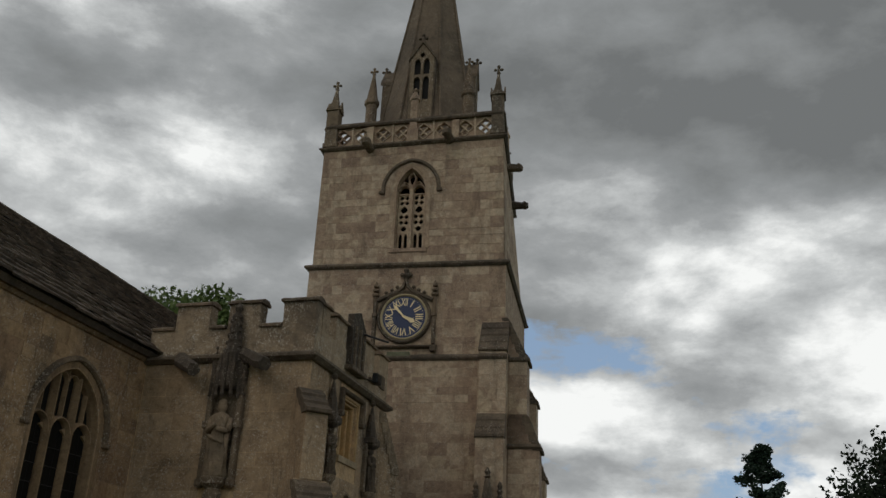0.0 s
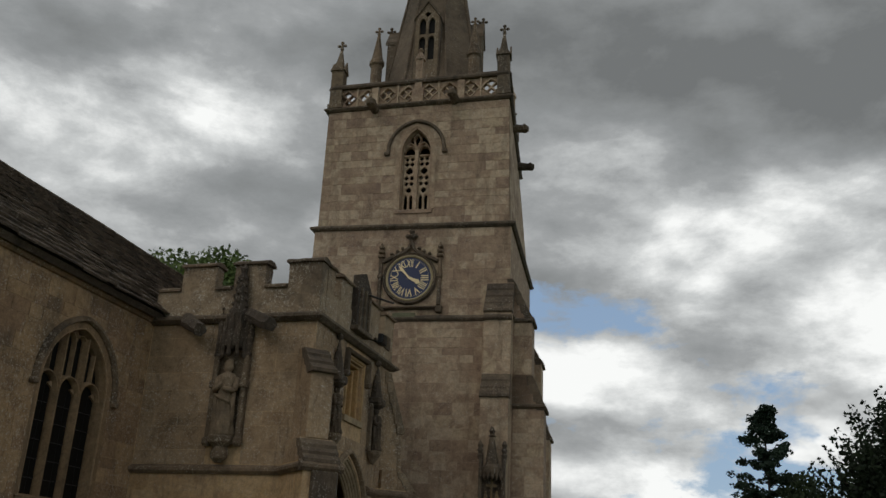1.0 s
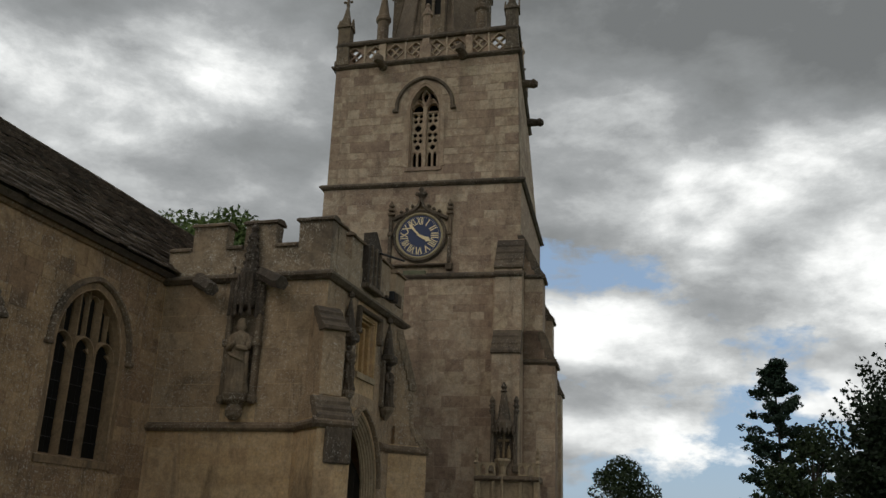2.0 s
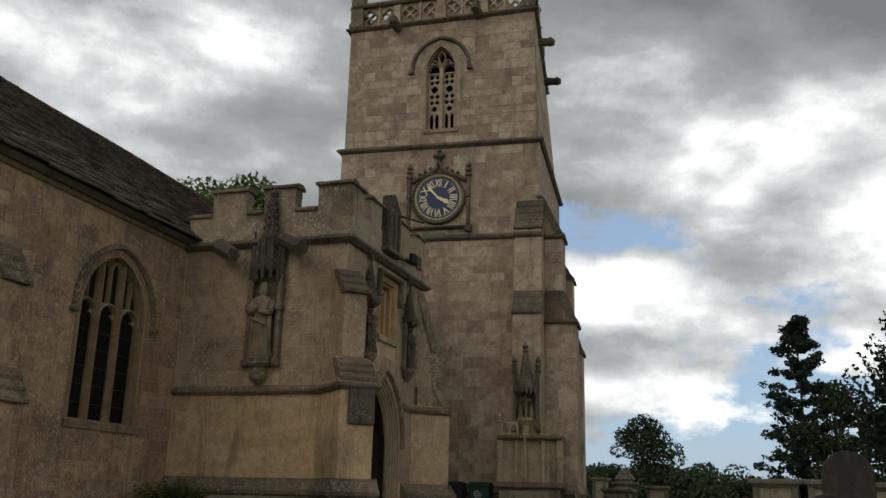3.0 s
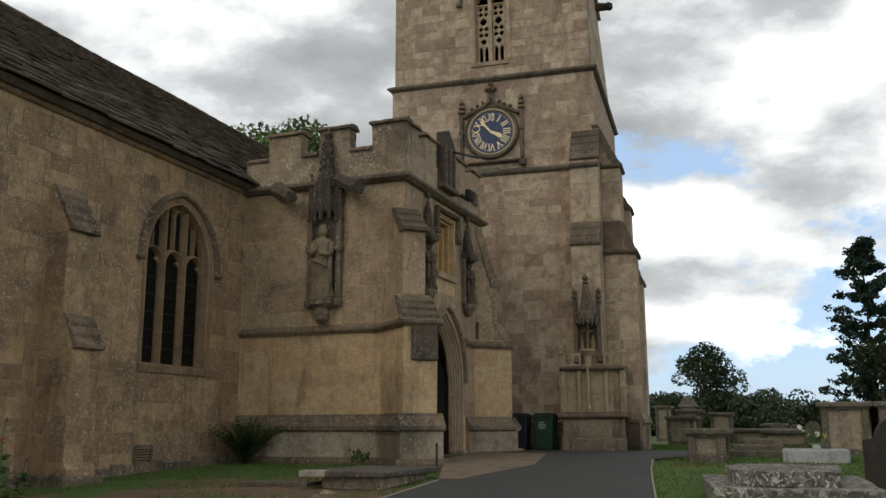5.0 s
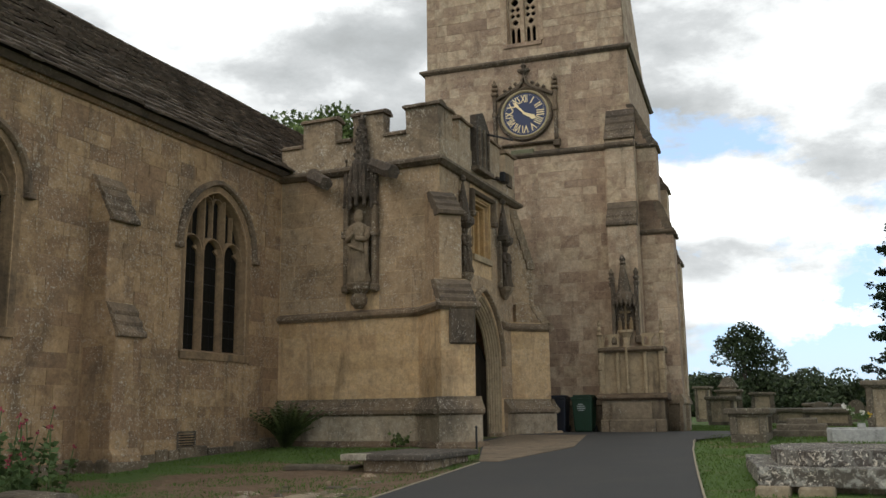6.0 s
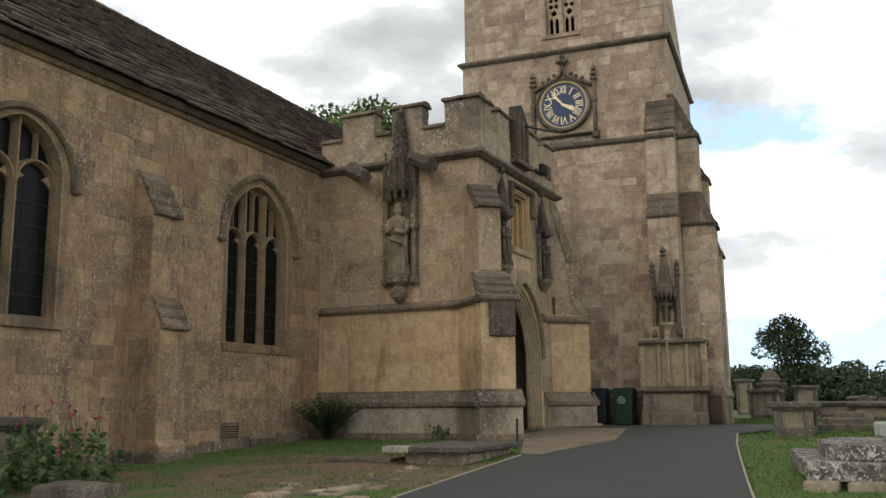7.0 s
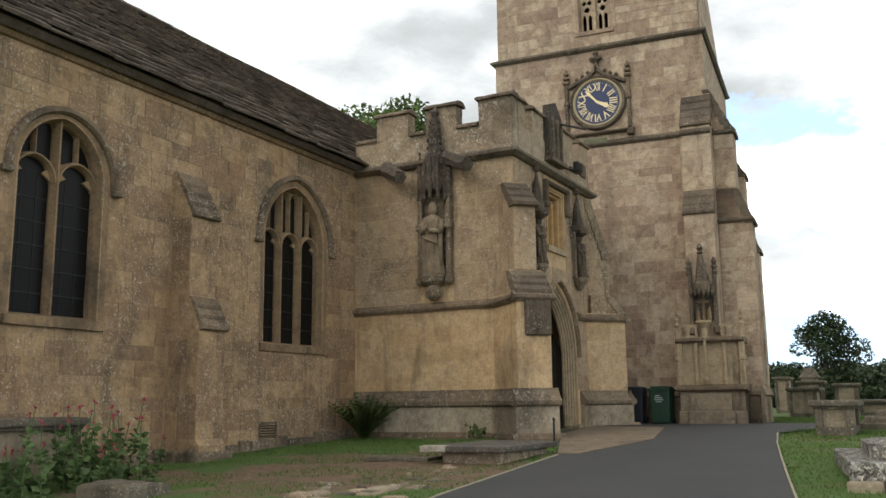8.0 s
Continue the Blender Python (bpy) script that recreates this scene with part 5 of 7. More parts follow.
def square_pinnacle(tower, u, q, z0, shaft, top, half, label="square corner pinnacle with a cross finial"):
    bm = bmesh.new()
    M = frame_of(tower_at(u, q, 0), TU, (-TQ[0], -TQ[1]))
    block(bm, M, -half, half, -half, half, z0, shaft)
    block(bm, M, -half - 0.04, half + 0.04, -half - 0.04, half + 0.04, z0 + 0.05, z0 + 0.2)
    for F in (M, frame_of(tower_at(u, q, 0), TQ, TU)):
        for s in (-1, 1):
            prism(bm, F, [(-half - 0.03, shaft - 0.02), (half + 0.03, shaft - 0.02), (0, shaft + half * 1.9)], s * half, s * (half + 0.05))
    c = tower_at(u, q, shaft)
    turned(bm, c, [(half * 1.15, 0), (0.05, top - shaft - 0.25), (0.09, top - shaft - 0.2), (0.04, top - shaft - 0.15)], 4, PHI)
    cross_finial(bm, c + Vector((0, 0, top - shaft - 0.2)), 1.0)
    part("pinnacle", bm, WEATHERED, tower, label)


def tower_parapet(tower):
    z0, z1 = PAR + 0.18, PAR + 0.86
    for M, a0, a1 in ((F_TOWER, U0, U1), (F_TEAST, 0.0, DEEP), (F_TWEST, 0.0, DEEP), (F_TBACK, U0, U1)):
        n = 8
        step = (a1 - a0 - 0.5) / n
        holes = [quatrefoil(a0 + 0.25 + step * (i + 0.5), (z0 + z1) / 2 + 0.0, 0.25) for i in range(n)]
        bm = bmesh.new()
        pierced(bm, M, [(a0 + 0.2, z0 - 0.06), (a1 - 0.2, z0 - 0.06), (a1 - 0.2, z1), (a0 + 0.2, z1)], holes, -0.20, -0.06)
        par = part("parapet", bm, TOWER_STONE, tower, "pierced quatrefoil stone parapet")
        for i in range(n):
            bm = bmesh.new()
            c = a0 + 0.25 + step * (i + 0.5)
            s = 0.33
            sweep(bm, M, [(c - s, (z0 + z1) / 2), (c, z1 - 0.04), (c + s, (z0 + z1) / 2), (c, z0 + 0.04)], bar(0.022, -0.07, -0.015, 0.008), closed=True)
            if i:
                sweep(bm, M, [(a0 + 0.25 + step * i, z0), (a0 + 0.25 + step * i, z1)], bar(0.03, -0.07, 0.0, 0.01))
            z2 = (z0 + z1) / 2
            for s1, s2 in ((1, 1), (1, -1)):
                sweep(bm, M, [(c - s1 * 0.2, z2 - s2 * 0.2), (c + s1 * 0.2, z2 + s2 * 0.2)], bar(0.028, -0.19, -0.07, 0.01))
            part("tracery_bar", bm, TOWER_STONE, par)
        bm = bmesh.new()
        profile_run(bm, M, [(0.06, z1), (0.09, z1 + 0.06), (0.04, z1 + 0.16), (-0.28, z1 + 0.16), (-0.32, z1 + 0.06), (-0.28, z1)], a0 + 0.02, a1 - 0.02)
        part("coping", bm, DARK_STONE, par)
        for k in (0.26, 0.5, 0.74):
            c = a0 + (a1 - a0) * k
            bm = bmesh.new()
            hgt = 2.1 if k == 0.5 else 0.78
            wd = 0.19 if k == 0.5 else 0.11
            block(bm, M, c - wd, c + wd, -0.10, 0.10, PAR + 0.1, PAR + 0.62 if k == 0.5 else PAR + hgt, top=0.1)
            if k == 0.5:
                block(bm, M, c - 0.12, c + 0.12, -0.22, 0.05, PAR + 0.5, PAR + 1.75)
                turned(bm, M @ Vector((c, -0.08, PAR + 1.75)), [(0.19, 0), (0.19, 0.06), (0.06, 0.34), (0.1, 0.4), (0.03, 0.5)], 8)
            part("pier", bm, TOWER_STONE, par)
    for u, q in ((U0 + 0.19, Q0 + 0.16), (U1 - 0.19, Q0 + 0.16), (U0 + 0.19, Q0 + DEEP - 0.16), (U1 - 0.19, Q0 + DEEP - 0.16)):
        square_pinnacle(tower, u, q, PAR + 0.12, 17.05, 18.2, 0.21)


def spire(tower):
    c = tower_at(4.27, Q0 + 3.1, 0)
    bm = bmesh.new()
    prof = [(2.40, 15.5), (2.16, 16.2)] + [(0.174 * (28.6 - z) * 0.99, z) for z in (17.5, 19, 20.5, 22, 23.5, 25, 26.5, 28.2)]
    turned(bm, c, prof, 8, PHI)
    sp = part("spire", bm, SPIRE_STONE, tower, "octagonal brown-grey stone spire")
    bm = bmesh.new()
    for i in range(8):
        b = 2 * math.pi * (i + 0.5) / 8 + PHI
        tube(bm, c + Vector((2.15 * math.cos(b), 2.15 * math.sin(b), 16.2)), c + Vector((0.08 * math.cos(b), 0.08 * math.sin(b), 28.2)), 0.07, 0.04, 6)
    part("spire_rib", bm, SPIRE_STONE, sp)
    # gabled two-light openings low on the faces
    for M in (frame_of(c, TU, (-TQ[0], -TQ[1])), frame_of(c, TQ, TU), frame_of(c, TQ, (-TU[0], -TU[1]))):
        bm = bmesh.new()
        d = 1.88
        lanc = [opening(s * 0.17, 17.95, 18.78, 0.12, 0.14, 4) for s in (-1, 1)] + [opening(s * 0.17, 19.02, 19.50, 0.12, 0.2, 4) for s in (-1, 1)] + [quatrefoil(0, 19.86, 0.11, 4)]
        pierced(bm, M, [(-0.44, 17.1), (0.44, 17.1), (0.44, 19.72), (0, 20.35), (-0.44, 19.72)], lanc, d - 0.10, d)
        luc = part("lucarne", bm, WEATHERED, sp, "gabled two-light spire window")
        bm = bmesh.new()
        for s in (-1, 1):
            block(bm, M, s * 0.44 - 0.05, s * 0.44 + 0.05, 0.6, d - 0.02, 17.0, 19.7)
        prism(bm, M, [(-0.52, 19.62), (0, 20.36), (0.52, 19.62), (0.52, 19.76), (0, 20.52), (-0.52, 19.76)], 0.5, d + 0.06)
        part("gable", bm, DARK_STONE, luc)
        # black sheet stands in for the shade behind the pierced lights
        bm = bmesh.new()
        block(bm, M, -0.4, 0.4, 1.73, 1.75, 17.85, 19.75)
        part("louvre_backing", bm, DARK_IN, luc)
        bm = bmesh.new()
        cross_finial(bm, M @ Vector((0, d, 20.4)), 1.1)
        part("finial", bm, DARK_STONE, luc)
    # round-shafted pinnacles on the spire's broad corners
    for u, q in ((2.36, 8.5), (6.03, 8.5), (2.36, 11.9), (5.9, 11.9)):
        bm = bmesh.new()
        turned(bm, tower_at(u, q, 0), [(0.21, 15.5), (0.21, 18.02), (0.28, 18.08), (0.28, 18.22), (0.22, 18.28), (0.05, 19.35), (0.08, 19.4), (0.04, 19.45)], 10)
        if q < 9:
            cross_finial(bm, tower_at(u, q, 19.38), 0.95)
        part("round_pinnacle", bm, CAP_STONE, sp, "round pinnacle with moulded collar and cross")


SPIRE_STONE = stone("spire_limestone", [(0.17, 0.125, 0.086), (0.22, 0.165, 0.115), (0.26, 0.20, 0.14)], stain_at=0.5, lichen=0.3)


def belfry_window(tower):
    M, c = F_TOWER, 4.36
    win = part("window", hood_mould(M, c, 13.85, 0.62, 0.70, 0.93, 1.0), DARK_STONE, tower, "belfry window with pierced stone panels")
    bm = bmesh.new()
    jamb = [(c - 0.5, 11.8)] + arch(c, 13.78, 0.5, 0.85, 9) + [(c + 0.5, 11.8)]
    sweep(bm, M, jamb, [(0.17, -0.02), (0.17, 0.03), (0.05, 0.02), (-0.01, -0.1), (-0.04, -0.2), (-0.04, -0.36), (0.17, -0.36)])
    part("jamb", bm, TOWER_STONE, win)
    for s in (-1, 1):
        cl = c + s * 0.245
        holes = []
        for k in (-1, 1):
            holes.append(opening(cl + k * 0.088, 11.88, 12.28, 0.055, 0.12, 3))
            for z in (12.78, 12.98, 13.46, 13.64):
                holes.append(quatrefoil(cl + k * 0.088, z, 0.078, 3))
        holes.append(quatrefoil(cl, 12.56, 0.10, 3))
        holes.append(quatrefoil(cl, 13.22, 0.13, 3))
        bm = bmesh.new()
        pierced(bm, M, [(cl - 0.2, 11.78), (cl + 0.2, 11.78), (cl + 0.2, 13.75), (cl - 0.2, 13.75)], holes, -0.32, -0.24)
        part("pierced_panel", bm, TOWER_STONE, win, "pale stone panel pierced with quatrefoils")
    thin = [(-0.03, -0.34), (0.03, -0.34), (0.03, -0.2), (0.01, -0.14), (-0.01, -0.14), (-0.03, -0.2)]
    bm = bmesh.new()
    sweep(bm, M, [(c, 11.8), (c, 13.9)], bar(0.06, -0.36, -0.1))
    part("mullion", bm, TOWER_STONE, win)
    bm = bmesh.new()
    for s in (-1, 1):
        cl = c + s * 0.245
        sweep(bm, M, arch(cl, 13.86, 0.19, 0.2, 6), thin)
        block(bm, M, cl - 0.2, cl + 0.2, -0.34, -0.2, 13.72, 13.77)
        sweep(bm, M, [(c, 13.95), (cl * 0.5 + c * 0.5, 14.12), (cl, 14.18), (c + s * 0.36, 14.05)], thin)
        sweep(bm, M, [(c, 14.0), (c + s * 0.1, 14.2), (c + s * 0.12, 14.35), (c, 14.5)], thin)
    part("tracery", bm, TOWER_STONE, win)
    bm = bmesh.new()
    block(bm, M, c - 0.6, c + 0.6, -0.4, 0.05, 11.66, 11.78, top=0.06)
    part("sill", bm, TOWER_STONE, win)


def tower_buttresses(tower):
    """Set-back buttresses of three stages at the corners."""
    def stack(M, a0, a1, stages, out0):
        bm = bmesh.new()
        zlow = -0.5
        for z1, d, cap in stages:
            profile_run(bm, M, [(out0 - 0.1, zlow), (d, zlow), (d, z1), (cap[0], cap[1]), (out0 - 0.1, cap[1])], a0, a1)
            zlow = z1 - 0.3
        but = part("buttress", bm, TOWER_STONE, tower, "stepped limestone tower buttress with dark sloping offsets")
        for z1, d, cap in stages:
            n = max(2, int((cap[1] - z1) / 0.22))
            for i in range(n):
                t0, t1 = i / n, (i + 1) / n
                da, db = d + (cap[0] - d) * t0, d + (cap[0] - d) * t1
                za, zb = z1 + (cap[1] - z1) * t0, z1 + (cap[1] - z1) * t1
                bm = bmesh.new()
                lip = 0.08 if i == 0 else 0.045
                profile_run(bm, M, [(da - 0.2, za - 0.07), (da + lip - 0.02, za - 0.07), (da + lip, za - 0.05), (da + lip, za + 0.015), (db + 0.035, zb - 0.03), (db - 0.15, zb - 0.03)], a0 - 0.012 - 0.005 * (n - i), a1 + 0.012 + 0.005 * (n - i))
                part("weathering_stone", bm, DARK_STONE, but)
        return but
    front = [(5.72, 1.02, (0.66, 6.42)), (8.30, 0.64, (0.08, 9.30))]
    b = stack(F_TOWER, 6.82, 7.60, front, 0.1)
    F = F_TOWER @ Matrix.Translation((0, 0.64, 0))
    ashlar(b, F, 6.82, 7.60, 6.45, 8.2, TOWER_STONE, (), 0.36, 0.5, 51, 300, out=0.012)
    ashlar(b, F_TOWER @ Matrix.Translation((0, 1.02, 0)), 6.82, 7.60, 4.9, 5.62, TOWER_STONE, (), 0.36, 0.5, 52, 300, out=0.012)
    bm = bmesh.new()
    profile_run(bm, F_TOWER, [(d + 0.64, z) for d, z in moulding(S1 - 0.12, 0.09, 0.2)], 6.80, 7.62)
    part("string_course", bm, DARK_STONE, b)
    side = [(5.55, 1.08, (0.72, 6.5)), (8.15, 0.72, (0.10, 9.45))]
    b = stack(F_TEAST, -0.06, 0.78, side, 0.1)
    # flank of that buttress, seen from the yard
    K = frame_of(tower_at(U1, Q0 - 0.06, 0), TU, (-TQ[0], -TQ[1]))
    ashlar(b, K, 0.2, 1.08, 1.06, 5.5, TOWER_STONE, (), 0.36, 0.6, 53, 300, out=0.012)
    ashlar(b, K, 0.2, 0.72, 6.5, 8.1, TOWER_STONE, (), 0.36, 0.6, 54, 300, out=0.012)
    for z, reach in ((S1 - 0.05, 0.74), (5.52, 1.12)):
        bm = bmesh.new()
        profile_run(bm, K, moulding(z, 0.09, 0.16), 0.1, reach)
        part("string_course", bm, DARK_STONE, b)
    bm = bmesh.new()
    base = [(-0.02, -0.4), (0.06, -0.4), (0.06, 0.78), (0.12, 0.82), (0.10, 0.92), (0.03, 1.05), (-0.02, 1.05)]
    profile_run(bm, K, base, 0.1, 1.2, 0, 0.5)
    profile_run(bm, F_TEAST, [(d + 1.08, z) for d, z in base], -0.06, 0.78, 1, 1)
    part("plinth", bm, PLINTH, b)
    stack(F_TEAST, DEEP - 0.8, DEEP + 0.05, [(5.55, 0.85, (0.55, 6.5)), (8.15, 0.55, (0.10, 9.0))], 0.1)
    stack(F_TWEST, -0.02, 0.8, side, 0.1)
    buttress_shrine(tower, b)


def buttress_shrine(tower, b):
    """A carved memorial niche with panelled base on the front buttress."""
    c, d0 = 7.21, 1.02
    M = F_TOWER
    shrine = thing("memorial_niche", tower_at(c, Q0 - 1.2, 0.05), "carved limestone memorial niche with canopy, railings and panelled base", "memorial")
    bm = bmesh.new()
    block(bm, M, 6.50, 8.12, 0.1, 1.22, -0.3, 0.94)
    block(bm, M, 6.78, 7.80, 1.22, 1.36, -0.3, 0.86)
    block(bm, M, 6.70, 7.88, 1.22, 1.50, -0.3, 0.42, bev=0.03)
    for a in (6.50, 7.90):
        block(bm, M, a - 0.04, a + 0.26, 1.0, 1.34, -0.3, 0.42, bev=0.03)
    part("base", bm, PLINTH, shrine, "stained stepped stone base")
    bm = bmesh.new()
    profile_run(bm, M, [(0.2, 0.92), (1.30, 0.92), (1.40, 0.97), (1.40, 1.04), (1.2, 1.10), (0.2, 1.10)], 6.40, 8.22)
    part("ledge", bm, CAP_STONE, shrine, "weathered moulded ledge")
    bm = bmesh.new()
    profile_run(bm, M, [(0.2, 2.18), (1.28, 2.18), (1.36, 2.23), (1.36, 2.29), (1.2, 2.32), (0.2, 2.32)], 6.46, 8.18)
    part("ledge", bm, CAP_STONE, shrine, "weathered moulded ledge")
    bm = bmesh.new()
    block(bm, M, 6.54, 8.10, 0.1, 1.16, 1.08, 2.2)
    for a in (6.56, 6.96, 7.68, 8.08):
        block(bm, M, a - 0.05, a + 0.05, 1.14, 1.26, 1.08, 2.2, bev=0.015)
    part("panel", bm, DRESSED, shrine, "blind-panelled buff stone")
    for a in (6.5, 8.14):
        bm = bmesh.new()
        turned(bm, M @ Vector((a, 1.22, 1.1)), [(0.06, 0), (0.06, 0.6), (0.085, 0.62), (0.085, 0.7), (0.06, 0.75), (0.05, 1.5), (0.08, 1.55), (0.03, 1.62), (0.06, 1.7), (0.03, 1.78), (0.05, 1.84), (0.015, 1.95)], 8)
        part("pinnacle", bm, DRESSED, shrine)
    for s, a0 in ((-1, 6.56), (1, 7.62)):
        bm = bmesh.new()
        pierced(bm, M, [(a0, 2.32), (a0 + 0.46, 2.32), (a0 + 0.46, 2.66), (a0, 2.66)], [opening(a0 + 0.12 + 0.22 * k, 2.36, 2.48, 0.075, 0.12, 3) for k in (0, 1)], 1.14, 1.24)
        part("pierced_rail", bm, DRESSED, shrine)
    bm = bmesh.new()
    turned(bm, M @ Vector((c, 1.2, 2.3)), [(0.13, 0), (0.09, 0.06), (0.10, 0.26), (0.17, 0.36), (0.21, 0.40), (0.21, 0.46)], 8)
    part("pedestal", bm, DRESSED, shrine, "buff stone bracket")
    bm = bmesh.new()
    turned(bm, M @ Vector((c, 1.34, 1.1)), [(0.05, 0), (0.08, 0.12), (0.04, 0.2), (0.035, 1.2)], 6)
    part("centre_shaft", bm, DRESSED, shrine)
    for s in (-1, 1):
        bm = bmesh.new()
        sweep(bm, M, [(c + s * 0.31, 2.5), (c + s * 0.31, 4.05)], bar(0.05, 1.0, 1.16))
        turned(bm, M @ Vector((c + s * 0.33, 1.1, 3.95)), [(0.06, 0), (0.09, 0.1), (0.05, 0.15), (0.09, 0.24), (0.05, 0.3), (0.08, 0.38), (0.02, 0.5)], 6)
        block(bm, M, c + s * 0.33 - 0.1, c + s * 0.33 + 0.1, 1.0, 1.22, 2.40, 2.62, bev=0.04)
        part("shaft", bm, DARK_STONE, shrine)
    bm = bmesh.new()
    turned(bm, M @ Vector((c, 1.18, 3.50)), [(0.20, 0), (0.26, 0.06), (0.26, 0.22), (0.18, 0.3), (0.14, 0.55), (0.08, 0.95), (0.05, 1.02), (0.10, 1.06), (0.05, 1.12), (0.09, 1.19), (0.02, 1.32)], 8)
    for k in range(6):
        turned(bm, M @ Vector((c - 0.27 + 0.108 * k, 1.42 - 0.25 * abs(k - 2.5) / 2.5 * 0.6, 3.38)), [(0.01, 0), (0.055, 0.1), (0.05, 0.25)], 5)
    roughen(bm, 0.02, 6)
    part("canopy", bm, DARK_STONE, shrine, "blackened spired canopy")
    bm = bmesh.new()
    block(bm, M, c - 0.28, c + 0.28, 1.0, 1.035, 2.76, 3.6)
    part("niche_back", bm, DARK_STONE, shrine)
    bm = bmesh.new()
    block(bm, M, c - 0.03, c + 0.03, 1.06, 1.12, 2.8, 3.42, bev=0.008)
    block(bm, M, c - 0.15, c + 0.15, 1.06, 1.12, 3.22, 3.29, bev=0.008)
    for s in (-1, 1):
        turned(bm, M @ Vector((c + s * 0.15, 1.14, 2.78)), [(0.06, 0), (0.05, 0.22), (0.025, 0.26), (0.032, 0.31), (0.0, 0.35)], 8)
    single("statue", bm, OCHRE_DARK, "small ochre stone cross group carved within a niche", "statue", "niche statues")


OCHRE_DARK = stone("ochre_carving", [(0.26, 0.18, 0.095), (0.32, 0.225, 0.12)], stain_at=0.5, lichen=0.1, coarse=3)


def clock_face(tower):
    M, c, z, r = F_TOWER, 4.385, 9.48, 0.66
    f = 0.06
    clock = thing("tower_clock", F_TOWER @ Vector((c, 0.1, z - r)), "round blue clock dial with gilt numerals on a tower", "clock")
    bm = bmesh.new()
    ring = [(c + r * math.cos(2 * math.pi * i / 48), z + r * math.sin(2 * math.pi * i / 48)) for i in range(48)]
    prism(bm, M, ring, f - 0.02, f + 0.07)
    part("dial", bm, DIAL_BLUE, clock, "deep blue painted dial")
    bm = bmesh.new()
    sweep(bm, M, [(c + (r + 0.04) * math.cos(2 * math.pi * i / 48), z + (r + 0.04) * math.sin(2 * math.pi * i / 48)) for i in range(48)], [(-0.045, f), (0.03, f), (0.03, f + 0.09), (-0.01, f + 0.12), (-0.045, f + 0.09)], closed=True)
    part("rim", bm, RIM_GOLD, clock, "pale gilt rim")
    for i in range(60):
        bm = bmesh.new()
        t = 2 * math.pi * i / 60
        p = Vector((math.sin(t), math.cos(t)))
        q = Vector((p.y, -p.x))
        for rr in (0.60,):
            s = 0.008
            prism(bm, M, [(c + p.x * (rr + a) + q.x * b, z + p.y * (rr + a) + q.y * b) for a, b in ((-s, -s), (s, -s), (s, s), (-s, s))], f + 0.068, f + 0.078)
        part("minute_mark", bm, GILT, clock)
    for i, word in enumerate(("XII", "I", "II", "III", "IIII", "V", "VI", "VII", "VIII", "IX", "X", "XI")):
        cu = bpy.data.curves.new("numeral", "FONT")
        cu.body, cu.size, cu.align_x, cu.align_y, cu.extrude, cu.offset = word, 0.33, "CENTER", "CENTER", 0.006, 0.003
        tmp = bpy.data.objects.new("numeral", cu)
        scene.collection.objects.link(tmp)
        me = bpy.data.meshes.new_from_object(tmp.evaluated_get(bpy.context.evaluated_depsgraph_get()))
        bpy.data.objects.remove(tmp)
        t = 2 * math.pi * i / 12
        me.transform(Matrix(((1, 0, 0, 0), (0, 0, 1, 0), (0, 1, 0, 0), (0, 0, 0, 1))))
        # squeeze long numerals and stand them radially
        width = max(v.co.x for v in me.vertices) - min(v.co.x for v in me.vertices)
        k = min(0.85, 0.20 / max(width, 0.01))
        me.transform(M @ Matrix.Translation((c + 0.462 * math.sin(t), f + 0.075, z + 0.462 * math.cos(t))) @ Matrix.Rotation(t, 4, "Y") @ Matrix.Diagonal((k, 1, 1, 1)))
        me.materials.clear()
        me.materials.append(GILT)
        adopt(new("numeral", me), clock)
    bm = bmesh.new()
    for ang, ln, wd, d in ((53 / 60 * 360, 0.53, 0.035, 0.11), (3.88 / 12 * 360, 0.40, 0.055, 0.095)):
        t = radians(ang)
        p, q = Vector((math.sin(t), math.cos(t))), Vector((math.cos(t), -math.sin(t)))
        pts = [(-0.16, 0.4), (0.0, 0.7), (0.55, 1.0), (0.72, 1.5), (1.0, 0.05), (0.72, -1.5), (0.55, -1.0), (0.0, -0.7), (-0.16, -0.4)]
        prism(bm, M, [(c + p.x * a * ln + q.x * b * wd, z + p.y * a * ln + q.y * b * wd) for a, b in pts], f + d, f + d + 0.015)
    part("clock_pointers", bm, GILT, clock, "gilt clock pointers near four")
    # carved surround
    bm = bmesh.new()
    sweep(bm, M, [(c + (r + 0.13) * math.cos(2 * math.pi * i / 40), z + (r + 0.13) * math.sin(2 * math.pi * i / 40)) for i in range(40)], [(-0.06, 0.05), (0.06, 0.05), (0.06, 0.13), (-0.02, 0.19), (-0.06, 0.12)], closed=True)
    sur = part("clock_surround", bm, DARK_STONE, tower, "carved dark stone clock surround with crockets")
    for s in (-1, 1):
        bm = bmesh.new()
        a = c + s * 0.93
        sweep(bm, M, [(a, 8.62), (a, 10.25)], bar(0.055, 0.05, 0.16))
        for k, zz in enumerate((10.15, 10.3, 10.44)):
            block(bm, M, a - 0.10 + 0.015 * k, a + 0.10 - 0.015 * k, 0.05, 0.22, zz, zz + 0.09, bev=0.02)
        turned(bm, M @ Vector((a, 0.13, 10.5)), [(0.07, 0), (0.02, 0.14)], 6)
        block(bm, M, a - 0.08, a + 0.08, 0.05, 0.2, 9.48, 9.6, bev=0.02)
        part("shaft", bm, CAP_STONE, sur)
    bm = bmesh.new()
    left = [(c - 0.86, 10.02), (c - 0.62, 10.14), (c - 0.38, 10.24), (c - 0.2, 10.33), (c - 0.08, 10.46), (c, 10.68)]
